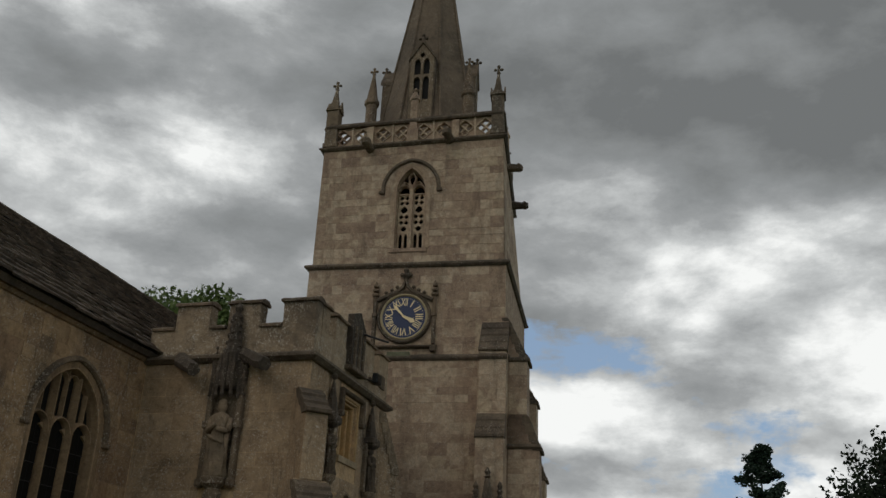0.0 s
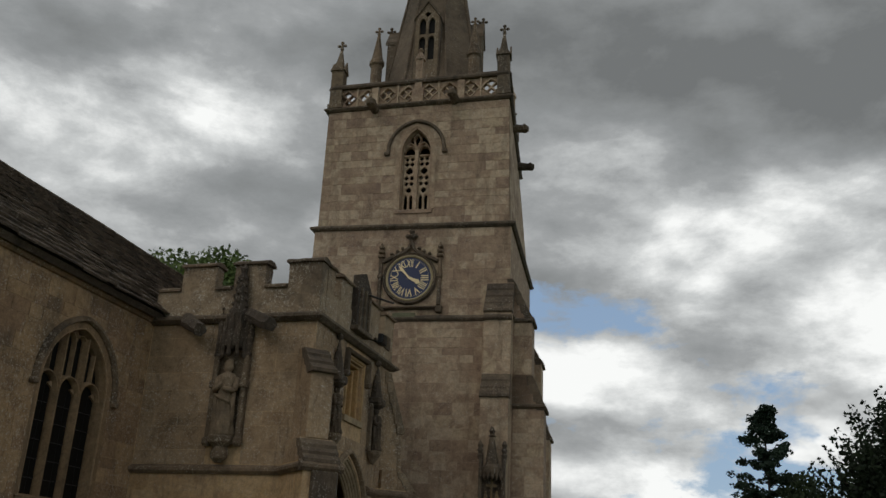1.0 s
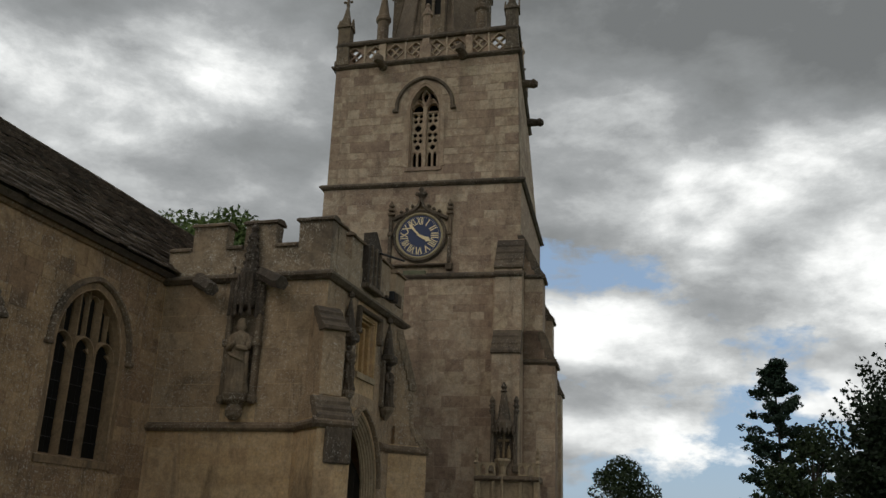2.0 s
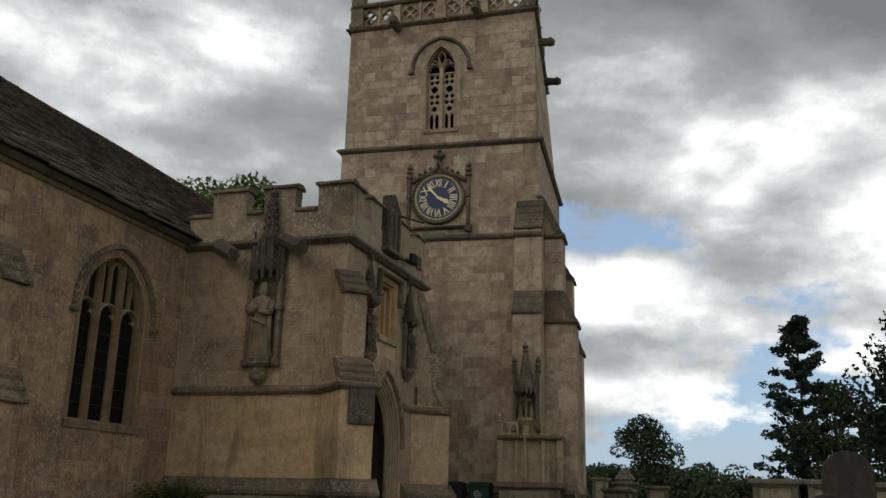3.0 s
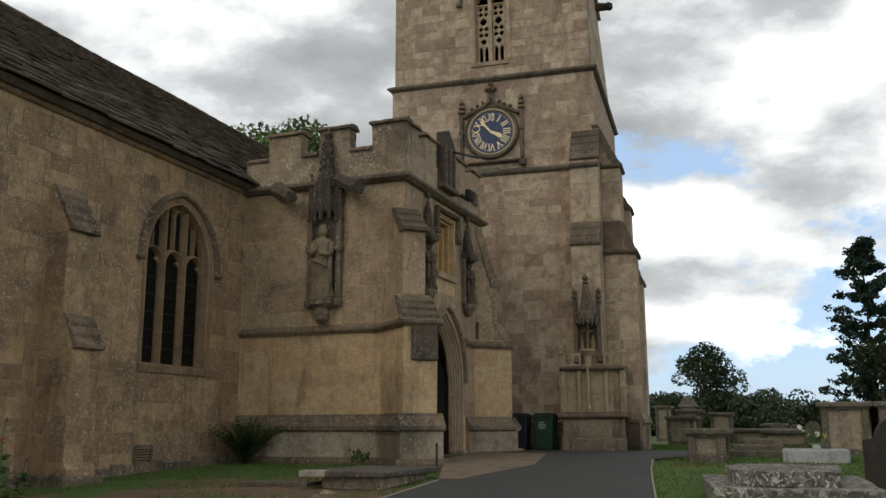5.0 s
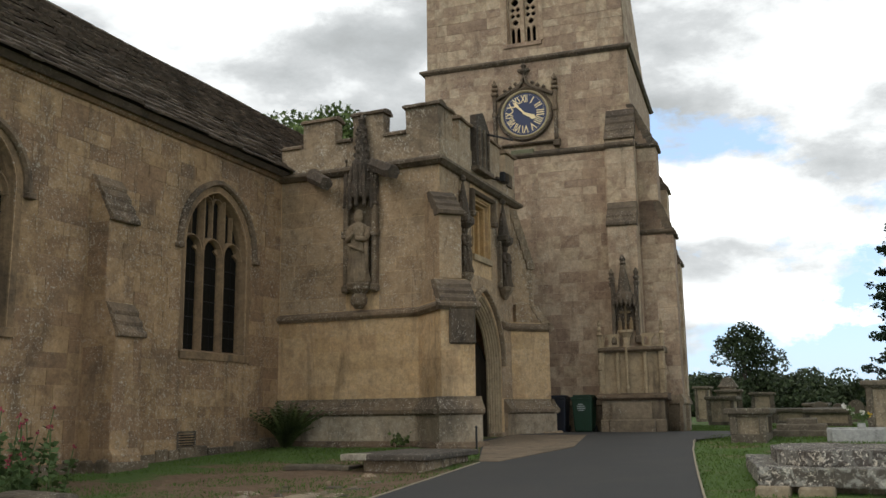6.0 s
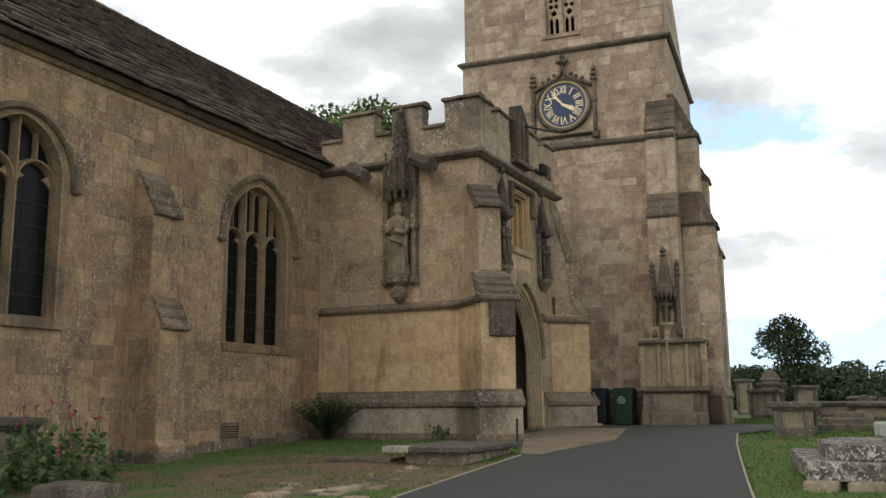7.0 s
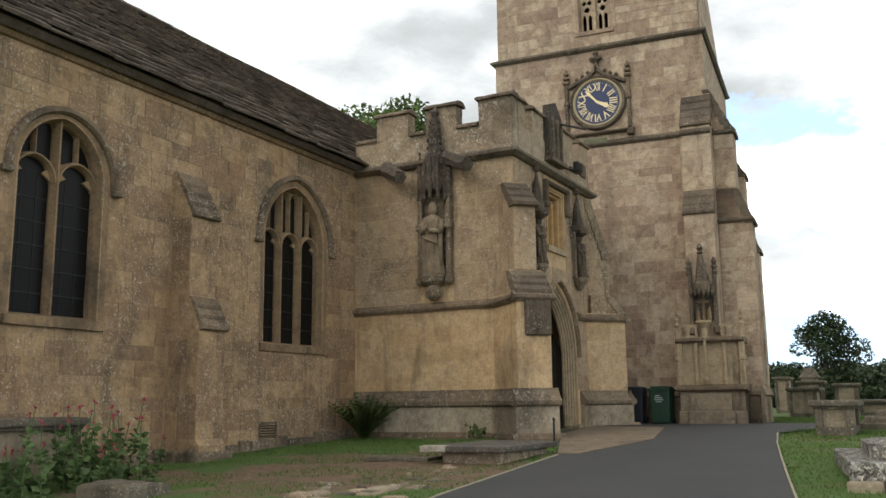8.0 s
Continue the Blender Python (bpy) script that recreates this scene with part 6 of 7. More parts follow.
    sweep(bm, M, left + [(2 * c - a, zz) for a, zz in left[-2::-1]], bar(0.05, 0.05, 0.2))
    for a, zz in ((0.6, 10.2), (0.42, 10.28), (0.26, 10.38)):
        for s in (-1, 1):
            turned(bm, M @ Vector((c + s * a, 0.14, zz)), [(0.02, 0), (0.07, 0.05), (0.05, 0.1), (0.0, 0.14)], 6)
    part("ogee_hood", bm, DARK_STONE, sur)
    bm = bmesh.new()
    turned(bm, M @ Vector((c, 0.14, 10.6)), [(0.06, 0), (0.05, 0.12), (0.13, 0.2), (0.13, 0.26), (0.05, 0.3), (0.09, 0.4), (0.02, 0.5)], 8)
    for s in (-1, 1):
        turned(bm, M @ Vector((c + s * 0.13, 0.14, 10.78)), [(0.02, 0), (0.075, 0.05), (0.06, 0.11), (0.01, 0.15)], 6)
    part("finial", bm, DARK_STONE, sur)
    bm = bmesh.new()
    profile_run(bm, M, [(d + 0.058, zz) for d, zz in moulding(8.48, 0.16, 0.14)], c - 1.12, c + 1.05)
    for s in (-1, 1):
        block(bm, M, c + s * 0.95 - 0.1, c + s * 0.95 + 0.1, 0.05, 0.24, 8.36, 8.56, bev=0.03)
    part("ledge", bm, CAP_STONE, sur)
    bm = bmesh.new()
    block(bm, M, c - 0.45, c + 0.25, 0.10, 0.2, 8.16, 8.36, bev=0.02)
    part("green_patch_stone", bm, ALGAE, sur, "algae-green stone below the clock")


ALGAE = stone("algae_limestone", [(0.15, 0.16, 0.095), (0.19, 0.19, 0.115)], stain_at=0.6, lichen=0.3)


# ---- churchyard things ----
def wheelie_bin(x, y, yaw, body_mat, lid_mat, label, letters):
    z = level(x, y) + 0.0
    ob = thing("wheelie_bin", (x, y, z), label, "wheelie bin", "bins by the tower")
    ob.rotation_euler = (0, 0, yaw)

    def put(name, bm, mat, label=""):
        p = part(name, bm, mat, None, label)
        p.parent = ob
        return p
    M = Matrix(((1, 0, 0, 0), (0, -1, 0, 0), (0, 0, 1, 0), (0, 0, 0, 1)))
    bm = bmesh.new()
    lo = [bm.verts.new((sx * 0.235, sy * 0.27, 0.03)) for sx, sy in ((-1, -1), (1, -1), (1, 1), (-1, 1))]
    hi = [bm.verts.new((sx * 0.28, sy * 0.35, 0.95)) for sx, sy in ((-1, -1), (1, -1), (1, 1), (-1, 1))]
    bm.faces.new(lo[::-1])
    bm.faces.new(hi)
    for i in range(4):
        bm.faces.new((lo[i], lo[(i + 1) % 4], hi[(i + 1) % 4], hi[i]))
    bmesh.ops.bevel(bm, geom=[e for e in bm.edges], offset=0.03, segments=2, affect="EDGES", profile=0.5)
    block(bm, M, -0.29, 0.29, -0.36, 0.36, 0.90, 0.955, bev=0.01)
    put("body", bm, body_mat)
    bm = bmesh.new()
    block(bm, M, -0.30, 0.30, -0.38, 0.40, 0.955, 1.00, bev=0.012)
    block(bm, M, -0.26, 0.26, -0.33, 0.33, 0.995, 1.06, bev=0.03)
    put("lid", bm, lid_mat)
    bm = bmesh.new()
    tube(bm, (-0.24, 0.42, 0.95), (0.24, 0.42, 0.95), 0.018, 0.018)
    for s in (-1, 1):
        tube(bm, (s * 0.22, 0.33, 0.93), (s * 0.22, 0.42, 0.95), 0.02, 0.02)
    put("handle", bm, lid_mat)
    for s in (-1, 1):
        bm = bmesh.new()
        tube(bm, (s * 0.2, 0.28, 0.10), (s * 0.27, 0.28, 0.10), 0.10, 0.10, 14)
        put("wheel", bm, RUBBER)
    ob.scale = (0.97, 0.97, 0.94)
    if letters:
        bm = bmesh.new()
        for i, (a, b) in enumerate(((-0.1, 0.03), (-0.13, 0.08), (-0.13, 0.1), (-0.1, 0.06))):
            block(bm, M, a, b, 0.300 + 0.0 * i, 0.345, 0.78 - 0.055 * i, 0.80 - 0.055 * i + 0.008)
        put("printed_mark", bm, WHITE_PAINT, "small white printed lines")
    return ob


def worn_box(bm, x0, x1, y0, y1, z0, z1, bev=0.03, rough=0.02):
    M = Matrix(((1, 0, 0, 0), (0, 1, 0, 0), (0, 0, 1, 0), (0, 0, 0, 1)))
    b2 = bmesh.new()
    block(b2, M, x0, x1, y0, y1, z0, z1)
    bmesh.ops.subdivide_edges(b2, edges=list(b2.edges), cuts=3, use_grid_fill=True)
    bmesh.ops.bevel(b2, geom=[e for e in b2.edges if e.calc_face_angle(0) > 1.0], offset=bev, segments=2, affect="EDGES", profile=0.5)
    roughen(b2, rough, 3)
    me = bpy.data.meshes.new("t")
    b2.to_mesh(me)
    b2.free()
    bm.from_mesh(me)
    bpy.data.meshes.remove(me)


def worn_slab(bm, pts, z0, z1):
    """A slab of any outline with chipped edges and a slightly uneven top."""
    low = [bm.verts.new((x, y, z0)) for x, y in pts]
    top = [bm.verts.new((x, y, z1)) for x, y in pts]
    bm.faces.new(top)
    bm.faces.new(low[::-1])
    for i in range(len(pts)):
        k = (i + 1) % len(pts)
        bm.faces.new((low[i], low[k], top[k], top[i]))
    bmesh.ops.bevel(bm, geom=bm.edges[:], offset=0.02, segments=2, affect="EDGES", profile=0.6)
    bmesh.ops.triangulate(bm, faces=[f for f in bm.faces if len(f.verts) > 4])
    bmesh.ops.subdivide_edges(bm, edges=[e for e in bm.edges if e.calc_length() > 0.15], cuts=5, use_grid_fill=True)
    roughen(bm, 0.022, 5)


def chest_tomb(x, y, sx, sy, h, yaw=0.0, label="weathered limestone chest tomb with overhanging slab", mat=None, slab=0.12, lean=0.0):
    """A box tomb: plinth, panelled sides, moulded top slab."""
    z = level(x, y) - 0.04
    ob = thing("chest_tomb", (x, y, z), label, "tomb", "chest tombs")

    def put(name, bm, m, lab=""):
        p = part(name, bm, m, None, lab)
        p.parent = ob
        return p
    bm = bmesh.new()
    worn_box(bm, -sx - 0.06, sx + 0.06, -sy - 0.06, sy + 0.06, -0.1, 0.16, 0.02, 0.015)
    put("plinth", bm, mat or TOMB_STONE)
    bm = bmesh.new()
    worn_box(bm, -sx, sx, -sy, sy, 0.14, h - slab, 0.015, 0.01)
    put("chest", bm, mat or PALE_TOMB)
    for px in (-sx, sx):
        for py in (-sy, sy):
            bm = bmesh.new()
            worn_box(bm, px - 0.07, px + 0.07, py - 0.07, py + 0.07, 0.15, h - slab - 0.01, 0.02, 0.008)
            put("corner_pilaster", bm, mat or TOMB_STONE)
    bm = bmesh.new()
    worn_box(bm, -sx - 0.16, sx + 0.16, -sy - 0.16, sy + 0.16, h - slab, h, 0.035, 0.015)
    worn_box(bm, -sx - 0.09, sx + 0.09, -sy - 0.09, sy + 0.09, h - slab - 0.05, h - slab + 0.01, 0.02, 0.01)
    put("slab", bm, TOMB_STONE, "dark lichened top slab")
    ob.rotation_euler = (lean, 0, yaw)
    return ob


PALE_TOMB = stone("tomb_panel_limestone", [(0.32, 0.255, 0.17), (0.37, 0.295, 0.20), (0.41, 0.335, 0.235)], stain=(0.1, 0.09, 0.07), stain_at=0.55, lichen=0.4, coarse=2)


def headstone(x, y, w, h, yaw, shape, label, mat=None, lean=0.0, t=0.12):
    z = level(x, y) - 0.15
    bm = bmesh.new()
    pts = [(-w, 0), (w, 0)]
    if shape == "round":
        pts += [(w * math.cos(math.pi * i / 14), h - w + w * math.sin(math.pi * i / 14)) for i in range(15)]
    else:
        sh = h - 0.62 * w
        pts += [(w, sh), (w * 0.72, sh + 0.02)] + [(0.72 * w * math.cos(math.pi * i / 10), sh + 0.02 + 0.6 * w * math.sin(math.pi * i / 10)) for i in range(11)] + [(-w * 0.72, sh + 0.02), (-w, sh)]
    M = Matrix.Translation((x, y, z)) @ Matrix.Rotation(yaw, 4, "Z") @ Matrix.Rotation(lean, 4, "X")
    prism(bm, M, pts, -t / 2, t / 2)
    bmesh.ops.bevel(bm, geom=[e for e in bm.edges], offset=0.012, segments=1, affect="EDGES", profile=0.5)
    single("headstone", bm, mat or TOMB_STONE, label, "headstone", "churchyard headstones")


def build_yard():
    wheelie_bin(4.74, 6.42, PHI, BLUE_PLASTIC, BLUE_PLASTIC, "blue-black plastic wheelie bin standing against the tower", False)
    wheelie_bin(5.46, 6.46, PHI - 0.05, GREEN_PLASTIC, GREEN_PLASTIC, "green plastic wheelie bin with white print beside the tower", True)
    # broken ledger slab in the grass before the porch
    led = thing("ledger_tomb", (5.5, -4.3, level(5, -4.3)), "low dark ledger slab on a stone base in grass", "tomb", "low tombs")
    for name, args, mat, lab in (("base", (5.05, 6.05, -5.2, -3.35, -0.35, -0.05, 0.03, 0.02), ROUGH, "pale stone base"), ("slab", (4.82, 6.2, -5.45, -3.2, -0.05, 0.04, 0.025, 0.012), DARK_SLAB, "dark slab")):
        bm = bmesh.new()
        worn_box(bm, *args)
        part(name, bm, mat, led, lab)
    bm = bmesh.new()
    worn_box(bm, 4.81, 5.25, -5.47, -5.2, -0.055, 0.046, 0.02, 0.008)
    part("pale_corner", bm, PALE, led, "pale broken corner")
    bm = bmesh.new()
    worn_box(bm, 3.6, 4.8, -5.2, -4.6, -0.23, -0.15, 0.03, 0.03)
    single("flat_gravestone", bm, TOMB_STONE, "flat half-buried gravestone in the turf", "gravestone", "low tombs")
    # weathered chest tomb close to the path
    near = thing("coffin_tomb", (11.6, -6.0, level(11.6, -6)), "low lichen-blotched double-slab tomb beside the path", "tomb", "low tombs")
    bm = bmesh.new()
    worn_box(bm, 11.05, 12.6, -6.8, -3.8, -0.45, -0.19, 0.05, 0.05)
    part("footing_stone", bm, ROUGH, near)
    bm = bmesh.new()
    worn_slab(bm, [(10.95, -6.95), (12.75, -7.15), (12.6, -3.6), (10.50, -3.7)], -0.20, 0.0)
    part("lower_slab", bm, LICHEN, near, "grey lichened slab")
    bm = bmesh.new()
    worn_slab(bm, [(11.12, -6.3), (11.6, -6.75), (12.3, -6.5), (12.35, -4.3), (11.3, -4.05), (10.93, -4.7)], -0.01, 0.17)
    part("upper_slab", bm, DARK_LICHEN, near, "dark coffin-shaped slab")
    for i in range(2):
        bm = bmesh.new()
        worn_box(bm, 10.92 + 0.45 * i, 11.28 + 0.45 * i, -7.12, -6.85, -0.42, -0.195, 0.03, 0.03)
        part("packing_stone", bm, PALE_TOMB, near)
    # table tomb by the path bend
    chest_tomb(10.12, 1.95, 0.27, 0.75, 0.66, 0.0, "buff chest tomb with dark overhanging slab by the path")
    step = thing("stepped_grave", (11.0, 3.9, level(11, 3.9)), "low stepped dark grave slab in grass", "tomb", "low tombs")
    for i, (s, z) in enumerate(((0.62, 0.0), (0.5, 0.12), (0.3, 0.24))):
        bm = bmesh.new()
        worn_box(bm, 11.0 - s, 11.0 + s, 3.9 - s * 1.2, 3.9 + s * 1.2, level(11, 3.9) + z - 0.08, level(11, 3.9) + z + 0.12, 0.03, 0.02)
        part("step", bm, TOMB_STONE, step)
    grave = thing("kerbed_grave", (12.15, 2.2, level(12, 2)), "white marble kerbed grave in the grass", "grave")
    zz = level(12, 2)
    for name, a in (("kerb", (11.62, 12.72, 1.45, 1.6, zz - 0.1, zz + 0.2)), ("kerb", (11.5, 12.7, 3.2, 3.35, zz - 0.1, zz + 0.2)), ("kerb", (11.52, 11.66, 1.6, 3.2, zz - 0.1, zz + 0.2)), ("kerb", (12.6, 12.74, 1.6, 3.2, zz - 0.1, zz + 0.2)), ("bed", (11.66, 12.6, 1.6, 3.2, zz - 0.1, zz + 0.15))):
        bm = bmesh.new()
        worn_box(bm, *a, 0.012, 0.004)
        part(name, bm, MARBLE, grave)
    turret = thing("pedestal_tomb", (7.07, 25.7, 0.9), "pedestal tomb with a hipped stone cap on a dark base", "tomb", "chest tombs")
    for name, w, z0, z1, m in (("pedestal", 0.32, 0.8, 1.62, PALE_TOMB), ("cornice", 0.42, 1.62, 1.70, TOMB_STONE)):
        bm = bmesh.new()
        worn_box(bm, 7.07 - w, 7.07 + w, 25.7 - w, 25.7 + w, z0, z1, 0.02, 0.01)
        part(name, bm, m, turret)
    bm = bmesh.new()
    turned(bm, (7.07, 25.7, 1.70), [(0.56, 0), (0.50, 0.06), (0.26, 0.36), (0.0, 0.40)], 4)
    part("cap", bm, TOMB_STONE, turret, "hipped stone cap")
    vase_flowers(12.15, 1.75, zz + 0.15)
    headstone(13.2, -3.8, 0.52, 1.13, 0.05, "shoulder", "brown shouldered headstone leaning near the path", DARK_HEAD, 0.05, 0.14)
    headstone(13.88, 0.15, 0.43, 1.80, 0.05, "round", "tall round-topped grey headstone", DARK_HEAD, 0.02, 0.2)
    # row of chest tombs farther back
    rng = random.Random(8)
    for x, y, sx, sy, h in ((12.85, 5.4, 0.42, 0.85, 1.18), (13.95, 5.4, 0.42, 0.85, 1.18), (15.1, 5.6, 0.42, 0.85, 1.15), (5.37, 30, 0.26, 0.8, 1.77), (7.71, 18, 0.41, 0.7, 1.08), (7.12, 25.5, 0.44, 0.7, 1.48), (8.66, 24, 0.37, 0.8, 1.30), (9.88, 22, 0.52, 0.8, 0.62), (11.36, 15, 0.62, 0.8, 0.60), (10.72, 27, 0.4, 0.7, 0.85), (14.6, 14.0, 0.5, 0.9, 1.1)):
        chest_tomb(x, y, sx, sy, h, rng.uniform(-0.08, 0.08), rng.choice(("grey-buff chest tomb under dark yews", "weathered chest tomb with stained slab", "stained limestone chest tomb in grass")), lean=rng.uniform(-0.02, 0.03))
    for x, y, w, h, s in ((10.9, 24.0, 0.3, 1.0, "round"), (11.6, 24.5, 0.3, 0.9, "shoulder"), (12.3, 25.0, 0.32, 1.05, "round"), (13.0, 27.0, 0.3, 0.95, "shoulder"), (14.4, 24.0, 0.3, 0.9, "round"), (15.2, 26.0, 0.3, 1.0, "round"), (17.5, 22.0, 0.35, 1.1, "shoulder")):
        headstone(x, y, w, h, rng.uniform(-0.2, 0.2), s, "small weathered headstone standing in grass", None, rng.uniform(-0.05, 0.1))
    # tomb with red valerian against the aisle
    chest_tomb(0.72, -9.62, 0.38, 0.86, 0.96, 0.0, "old chest tomb overgrown with red valerian by the wall")
    valerian()
    fern(0.75, -0.75)
    herb_tuft(3.3, -0.35)
    rubble()


DARK_SLAB = stone("dark_ledger_stone", [(0.10, 0.085, 0.068), (0.13, 0.11, 0.088)], stain=(0.06, 0.05, 0.04), stain_at=0.5, lichen=0.4, coarse=2)
DARK_LICHEN = stone("dark_lichened_slab", [(0.085, 0.072, 0.06), (0.12, 0.10, 0.085)], stain=(0.045, 0.04, 0.033), stain_at=0.5, lichen=1.0, coarse=3, blotch=0.3)
LICHEN = stone("lichened_grey_stone", [(0.095, 0.082, 0.066), (0.12, 0.105, 0.085), (0.08, 0.07, 0.058)], stain=(0.035, 0.031, 0.027), stain_at=0.48, lichen=0.9, coarse=3, blotch=0.55)
DARK_HEAD = stone("brown_headstone", [(0.045, 0.034, 0.027), (0.06, 0.047, 0.037)], stain=(0.03, 0.025, 0.02), stain_at=0.55, lichen=0.05, coarse=2)


def leaf_quad(bm, p, n, up, size, aspect=0.6):
    side = n.cross(up).normalized() * size * aspect
    tip = up.normalized() * size
    v = [bm.verts.new(p - side * 0.2), bm.verts.new(p + tip * 0.5 + side), bm.verts.new(p + tip), bm.verts.new(p + tip * 0.5 - side)]
    bm.faces.new(v)


def rand_dir(rng):
    while True:
        v = Vector((rng.uniform(-1, 1), rng.uniform(-1, 1), rng.uniform(-1, 1)))
        if 0.05 < v.length < 1:
            return v.normalized()


def quick_mesh(name, verts, faces, mat):
    me = bpy.data.meshes.new(name)
    me.from_pydata(verts, [], faces)
    me.materials.append(mat)
    return me


def foliage(clumps, count, size, rng, flat=0.0):
    """Leaves scattered over clumps (centre, radius); returns vertices and faces."""
    vs, fs = [], []
    for c, r in clumps:
        for _ in range(max(6, int(count * r * r))):
            d = rand_dir(rng)
            p = c + Vector((d.x, d.y, d.z * 0.8)) * r * rng.uniform(0.55, 1.0) ** 0.6
            n = (d * 0.6 + rand_dir(rng)).normalized()
            up = rand_dir(rng)
            up = (up - n * up.dot(n))
            if flat:
                up.z *= 1 - flat
            up.normalize()
            side = n.cross(up)
            s = size * rng.uniform(0.6, 1.3)
            i = len(vs)
            vs += [p - up * s * 0.5, p + side * s * 0.32, p + up * s * 0.5, p - side * s * 0.32]
            fs.append((i, i + 1, i + 2, i + 3))
    return vs, fs


def trunk_mesh(base, top, r, limbs, rng):
    bm = bmesh.new()
    p = Vector(base)
    n = 6
    for i in range(n):
        q = Vector(base).lerp(Vector(top), (i + 1) / n) + Vector((rng.uniform(-1, 1), rng.uniform(-1, 1), 0)) * r * 0.4
        tube(bm, p, q, r * (1 - 0.8 * i / n), r * (1 - 0.8 * (i + 1) / n), 8)
        p = q
    for a, b in limbs:
        tube(bm, a, b, r * 0.28, r * 0.06, 5)
    return bm


def broad_tree(x, y, h, rad, seed, label, leaf=LEAF_TREE, count=26, size=0.4, low=0.12, z=None):
    rng = random.Random(seed)
    z = level(x, y) - 0.2 if z is None else z
    tree = thing("tree", (x, y, z), label, "tree", "churchyard trees")
    base, top = Vector((x, y, z)), Vector((x, y, z + h * 0.85))
    clumps, limbs = [], []
    for i in range(90):
        t = rng.uniform(low, 1.0)
        w = rad * math.sin(math.pi * min(1, 0.16 + 0.80 * t)) ** 0.75
        b = rng.uniform(0, 2 * math.pi)
        rr = w * math.sqrt(rng.uniform(0.08, 1))
        c = Vector((x + rr * math.cos(b), y + rr * math.sin(b), z + h * t * rng.uniform(0.93, 1.02)))
        clumps.append((c, rad * rng.uniform(0.13, 0.30)))
        if i % 3 == 0:
            limbs.append((base.lerp(top, max(0.15, t * 0.7)), c))
    part("trunk", trunk_mesh(base, top, h * 0.03, limbs, rng), BARK, tree)
    vs, fs = foliage(clumps, count, size, rng)
    adopt(new("crown", quick_mesh("crown", vs, fs, leaf)), tree)
    return tree


def conifer(x, y, h, seed, label, leaf=LEAF_PINE):
    """A ragged old pine: a straight stem with tiers of drooping plates."""
    rng = random.Random(seed)
    z = level(x, y) - 0.2
    tree = thing("conifer", (x, y, z), label, "tree", "churchyard trees")
    base, top = Vector((x, y, z)), Vector((x, y, z + h))
    clumps, limbs = [], []
    tiers = 14
    for i in range(tiers):
        t = 0.10 + 0.9 * i / (tiers - 1)
        reach = min(0.21 * h, ((1 - t) * 0.42 + 0.035) * h)
        for k in range(5):
            b = 2 * math.pi * (k + rng.uniform(0, 1)) / 5
            rr = reach * rng.choice((0.5, 0.75, 0.9, 1.0, 1.15))
            tip = Vector((x + rr * math.cos(b), y + rr * math.sin(b), z + h * min(0.985, t + rng.uniform(-0.035, 0.035)) + rng.uniform(-0.015, 0.03) * h))
            root = base.lerp(top, max(0.05, t - 0.035))
            limbs.append((root, tip))
            for f in (0.3, 0.55, 0.75, 0.9, 1.0):
                p = root.lerp(tip, f)
                for m in range(3):
                    clumps.append((p + Vector((rng.uniform(-1, 1) * 0.024 * h, rng.uniform(-1, 1) * 0.024 * h, rng.uniform(-0.10, 0.16))), h * rng.uniform(0.013, 0.026)))
    part("trunk", trunk_mesh(base, top, h * 0.012, limbs, rng), BARK, tree)
    vs, fs = foliage(clumps, 250, 0.25, rng, 0.3)
    adopt(new("crown", quick_mesh("crown", vs, fs, leaf)), tree)


def yew(x, y, h, rad, seed, label):
    """A dark yew with upswept feathery sprays."""
    rng = random.Random(seed)
    z = level(x, y) - 0.2
    tree = thing("yew", (x, y, z), label, "tree", "churchyard trees")
    base = Vector((x, y, z))
    limbs, clumps = [], []
    for i in range(150):
        d = rand_dir(rng)
        s = rng.uniform(0.2, 0.85)
        clumps.append((base + Vector((d.x * rad * s, d.y * rad * s, h * 0.46 + d.z * h * 0.46 * s)), rad * 0.22))
    for i in range(330):
        b = rng.uniform(0, 2 * math.pi)
        e = rng.uniform(-0.2, 1.3)
        tip = base + Vector((rad * math.cos(b) * math.cos(e), rad * math.sin(b) * math.cos(e), h * 0.46 + h * 0.52 * math.sin(e))) 
        out = (tip - base - Vector((0, 0, h * 0.3)))
        tip += out.normalized() * rng.uniform(-0.45, 0.35)
        root = tip - out.normalized() * 1.3 - Vector((0, 0, 0.55))
        if i % 6 == 0:
            limbs.append((base + Vector((0, 0, h * 0.25)), root.lerp(tip, 0.6)))
        for f in (0.0, 0.25, 0.5, 0.7, 0.85, 1.0):
            clumps.append((root.lerp(tip, f), 0.42 * (1.08 - f) + 0.07))
    part("trunk", trunk_mesh(base, base + Vector((0, 0, h * 0.5)), h * 0.05, limbs, rng), BARK, tree)
    vs, fs = foliage(clumps, 330, 0.14, rng)
    adopt(new("crown", quick_mesh("crown", vs, fs, LEAF_YEW)), tree)


